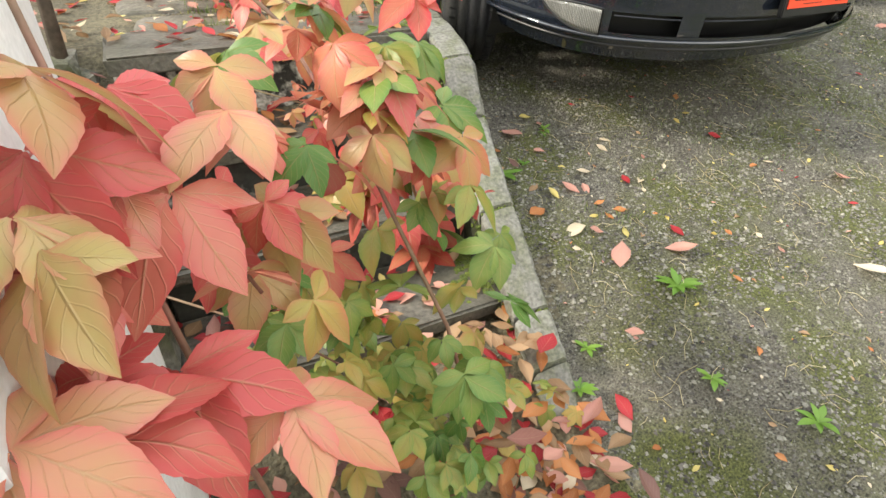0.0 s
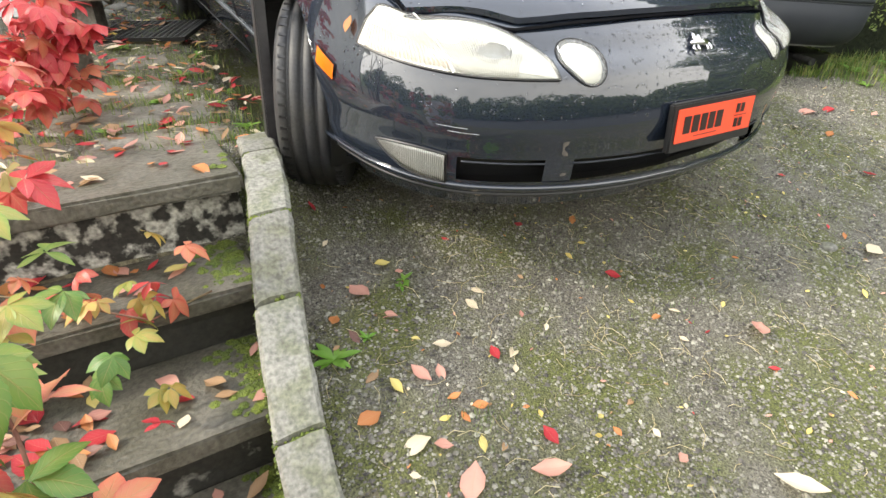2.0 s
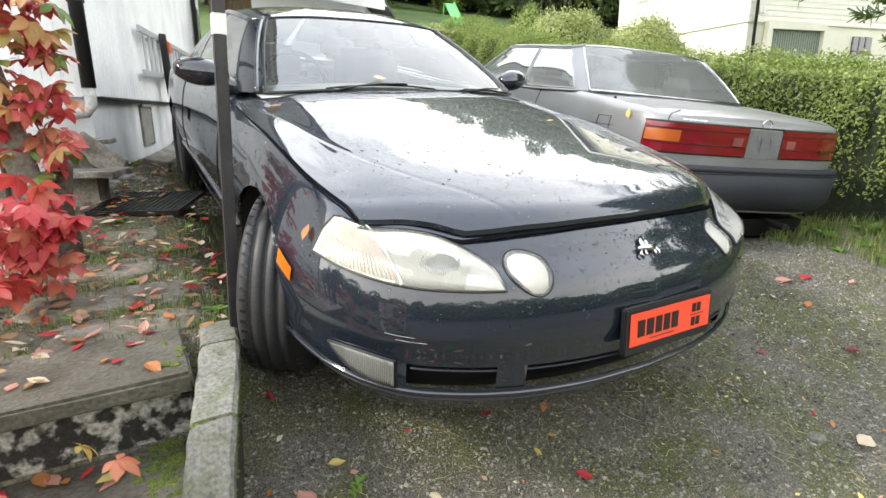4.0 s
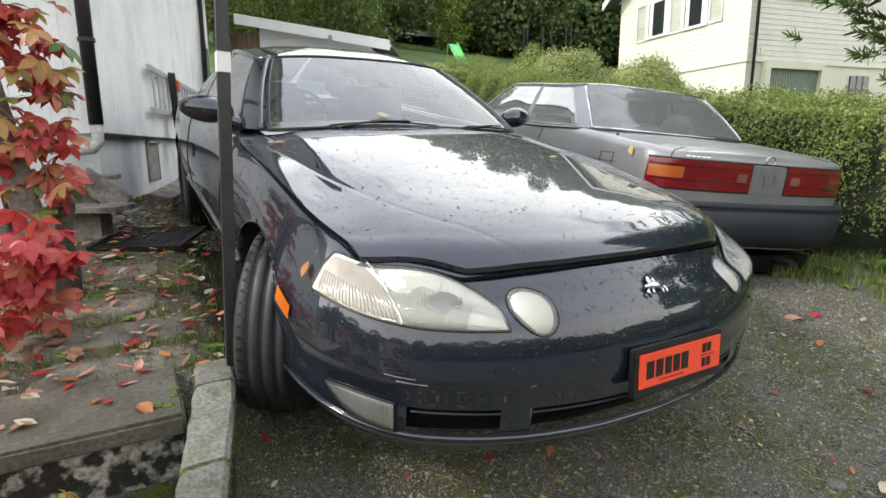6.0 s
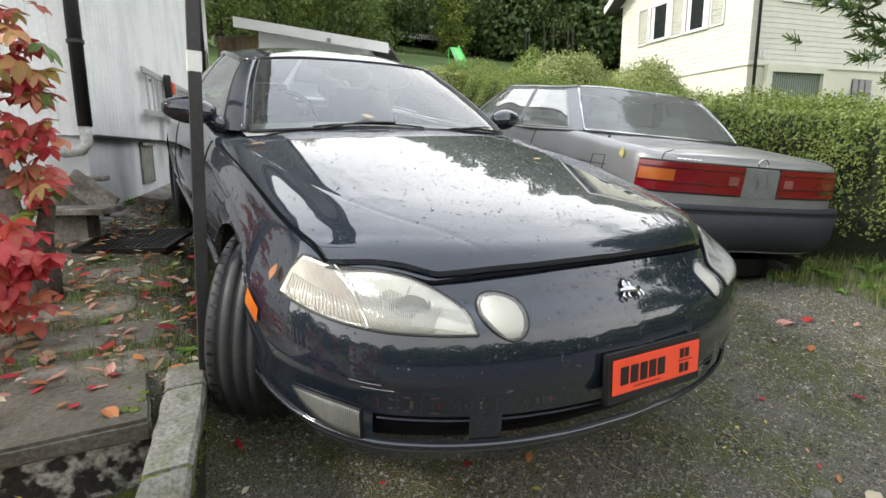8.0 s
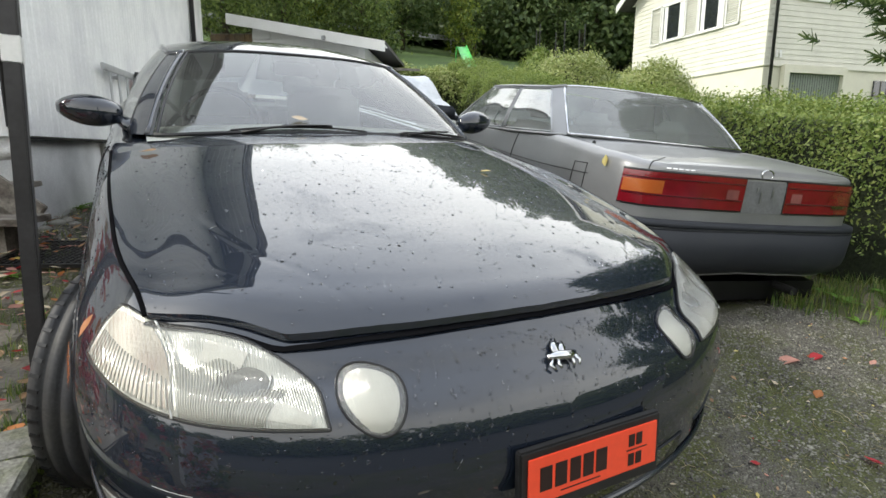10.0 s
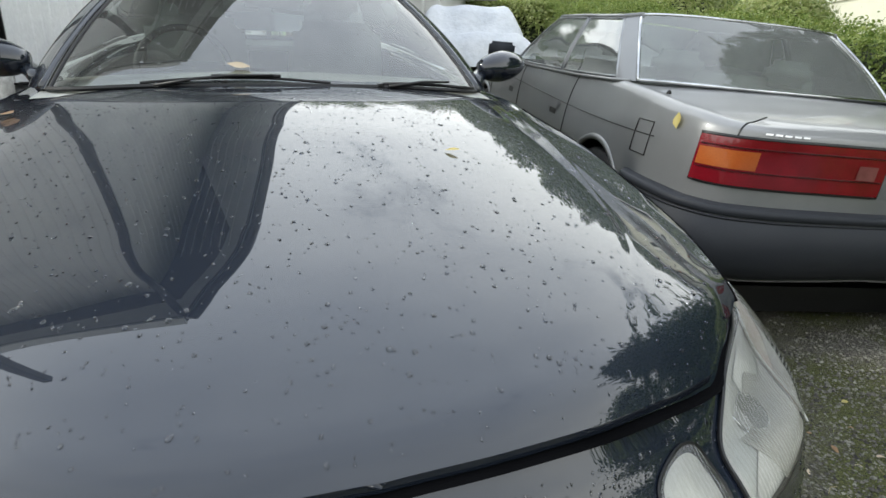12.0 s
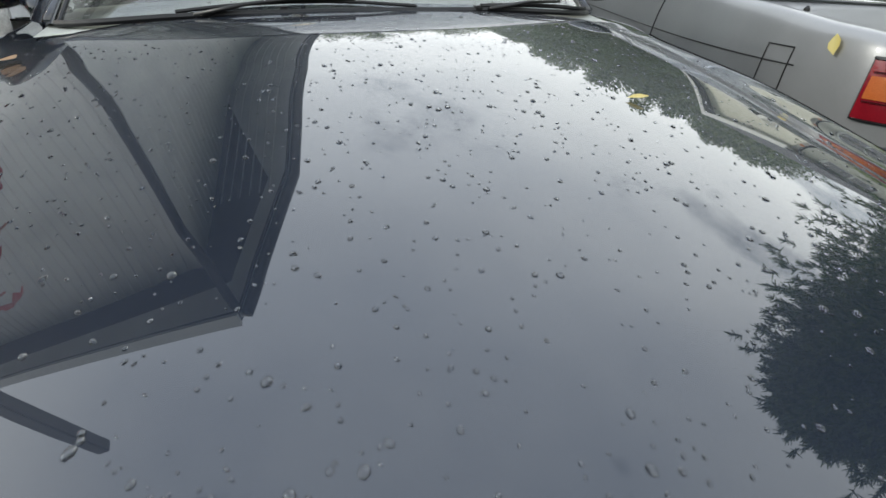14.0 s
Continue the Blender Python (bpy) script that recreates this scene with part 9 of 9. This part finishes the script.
for x, y, z in pr[::3]:
    part("post", box(x - 0.05, x + 0.05, y + 0.01, y + 0.1, z - 0.85, z + 0.2), M_SILVER, rail)

# leaves on the cars
def car_leaf(car, x, y, z, n, size, key, turn):
    ob = new("fallen_leaf", FLEAF[key][0])
    m = car.matrix_world @ Matrix.Translation((x, y, z)) @ Vector(n).to_track_quat("Z", "Y").to_matrix().to_4x4() @ pose(0, 0, 0, 0, 0, turn) @ Matrix.Scale(size, 4)
    ob.matrix_world = m
    tagged(ob, _fname[key] + " wet leaf stuck to a car", "leaf", "leaves on the cars")


wp = CC.at(np.array([0.036]), np.array([0.13]))[0]
car_leaf(coupe, wp[0], wp[1] - 0.006, wp[2] + 0.008, (0, -0.45, 0.9), 0.070, "c", 85)
car_leaf(coupe, -0.70, 1.52, float(coupe_top(0.70, 1.52)) + 0.012, (-0.1, 0, 1), 0.07, "b", -40)
car_leaf(coupe, 0.325, 1.02, float(coupe_top(0.325, 1.02)) + 0.018, (0, 0, 1), 0.035, "y", 70)
car_leaf(coupe, -0.835, 0.64, 0.655, (-0.7, -0.1, 0.7), 0.05, "o", 20)
lp = SP.at(np.array([1.0]), np.array([4.75]))[0]
car_leaf(saloon, lp[0] - 0.008, lp[1], lp[2], (-0.9, 0, 0.4), 0.07, "y", 30)

# rain drops: domes on hood, nose and screens, far past counting
M_DROP = bpy.data.materials.new("water_drop")
M_DROP.use_nodes = True
_b = M_DROP.node_tree.nodes["Principled BSDF"]
_b.inputs["Base Color"].default_value = (1, 1, 1, 1)
_b.inputs["Roughness"].default_value, _b.inputs["IOR"].default_value, _b.inputs["Transmission Weight"].default_value = 0.0, 1.33, 1.0


def drops(points, normals, name, parent, lo, hi, seed):
    r = random.Random(seed)
    vs, fs = [], []
    for p, n in zip(points, normals):
        s = min(hi, lo * math.exp(abs(r.gauss(0, 0.55))))
        n = Vector(n)
        e1 = n.orthogonal().normalized()
        e2 = n.cross(e1)
        a0, o, st = r.uniform(0, 6.28), len(vs), r.uniform(0.7, 1.5)
        k = 7
        for rad, h in ((1.0, -0.02), (0.74, 0.26)):
            for i in range(k):
                a = a0 + 2 * math.pi * i / k
                q = Vector(p) + (e1 * math.cos(a) * st + e2 * math.sin(a)) * s * rad * (1 + 0.15 * math.sin(2 * a + seed)) + n * s * h
                vs.append(tuple(q))
        vs.append(tuple(Vector(p) + n * s * 0.36))
        fs += [(o + i, o + (i + 1) % k, o + k + (i + 1) % k, o + k + i) for i in range(k)] + [(o + k + i, o + k + (i + 1) % k, o + 2 * k) for i in range(k)]
    ob = part(name, (vs, fs), M_DROP, parent, "clear rain drops", smooth=True)
    tagged(ob, kind="stuff")


rd = np.random.RandomState(9)
x = rd.uniform(-0.74, 0.74, 2600)
y = rd.uniform(0.27, 1.64, 2600)
ok = (y > hood_front(x) + 0.015) & (np.abs(x) < hood_half(y) - 0.01)
x, y = x[ok], y[ok]
z = coupe_top(x, y) + 0.006 + 0.016 * (1 - smooth01(y, 0.3, 1.6))
e = 0.004
nn = np.stack([-(coupe_top(x + e, y) - coupe_top(x - e, y)) / (2 * e), -(coupe_top(x, y + e) - coupe_top(x, y - e)) / (2 * e), 1 + 0 * x], -1)
nn /= np.linalg.norm(nn, axis=1, keepdims=True)
drops(np.stack([x, y, z], -1), nn, "rain_drop", hood, 0.0014, 0.0048, 31)
s = rd.uniform(-1.15, 1.15, 1500)
t = rd.uniform(2.9, 5.9, 1500)
pp, nn = CP.at(s, t), CP.normal(s, t)
ok = (np.abs(pp[:, 0]) > 0.0) & (pp[:, 1] < hood_front(pp[:, 0]) - 0.02) | (t > 4.3)
drops(pp[ok], nn[ok], "rain_drop", coupe, 0.0015, 0.0040, 32)
s = np.where(rd.rand(1500) < 0.5, 1, -1) * rd.uniform(1.2, 2.9, 1500)
t = rd.uniform(4.05, 7.0, 1500)
pp = CP.at(s, t)
ok = (np.hypot(pp[:, 1] - FA[0], pp[:, 2] - FA[1]) > ARCH + 0.02)
drops(pp[ok], CP.normal(s, t)[ok], "rain_drop", coupe, 0.0013, 0.004, 33)
u, v = rd.uniform(-0.19, 0.19, 500), rd.uniform(0.02, 0.6, 500)
drops(CC.at(u, v) + np.array([0, -0.0005, 0.001]), np.tile(np.array([[0, -0.5, 0.86]]), (500, 1)), "rain_drop", ws, 0.0012, 0.0035, 34)
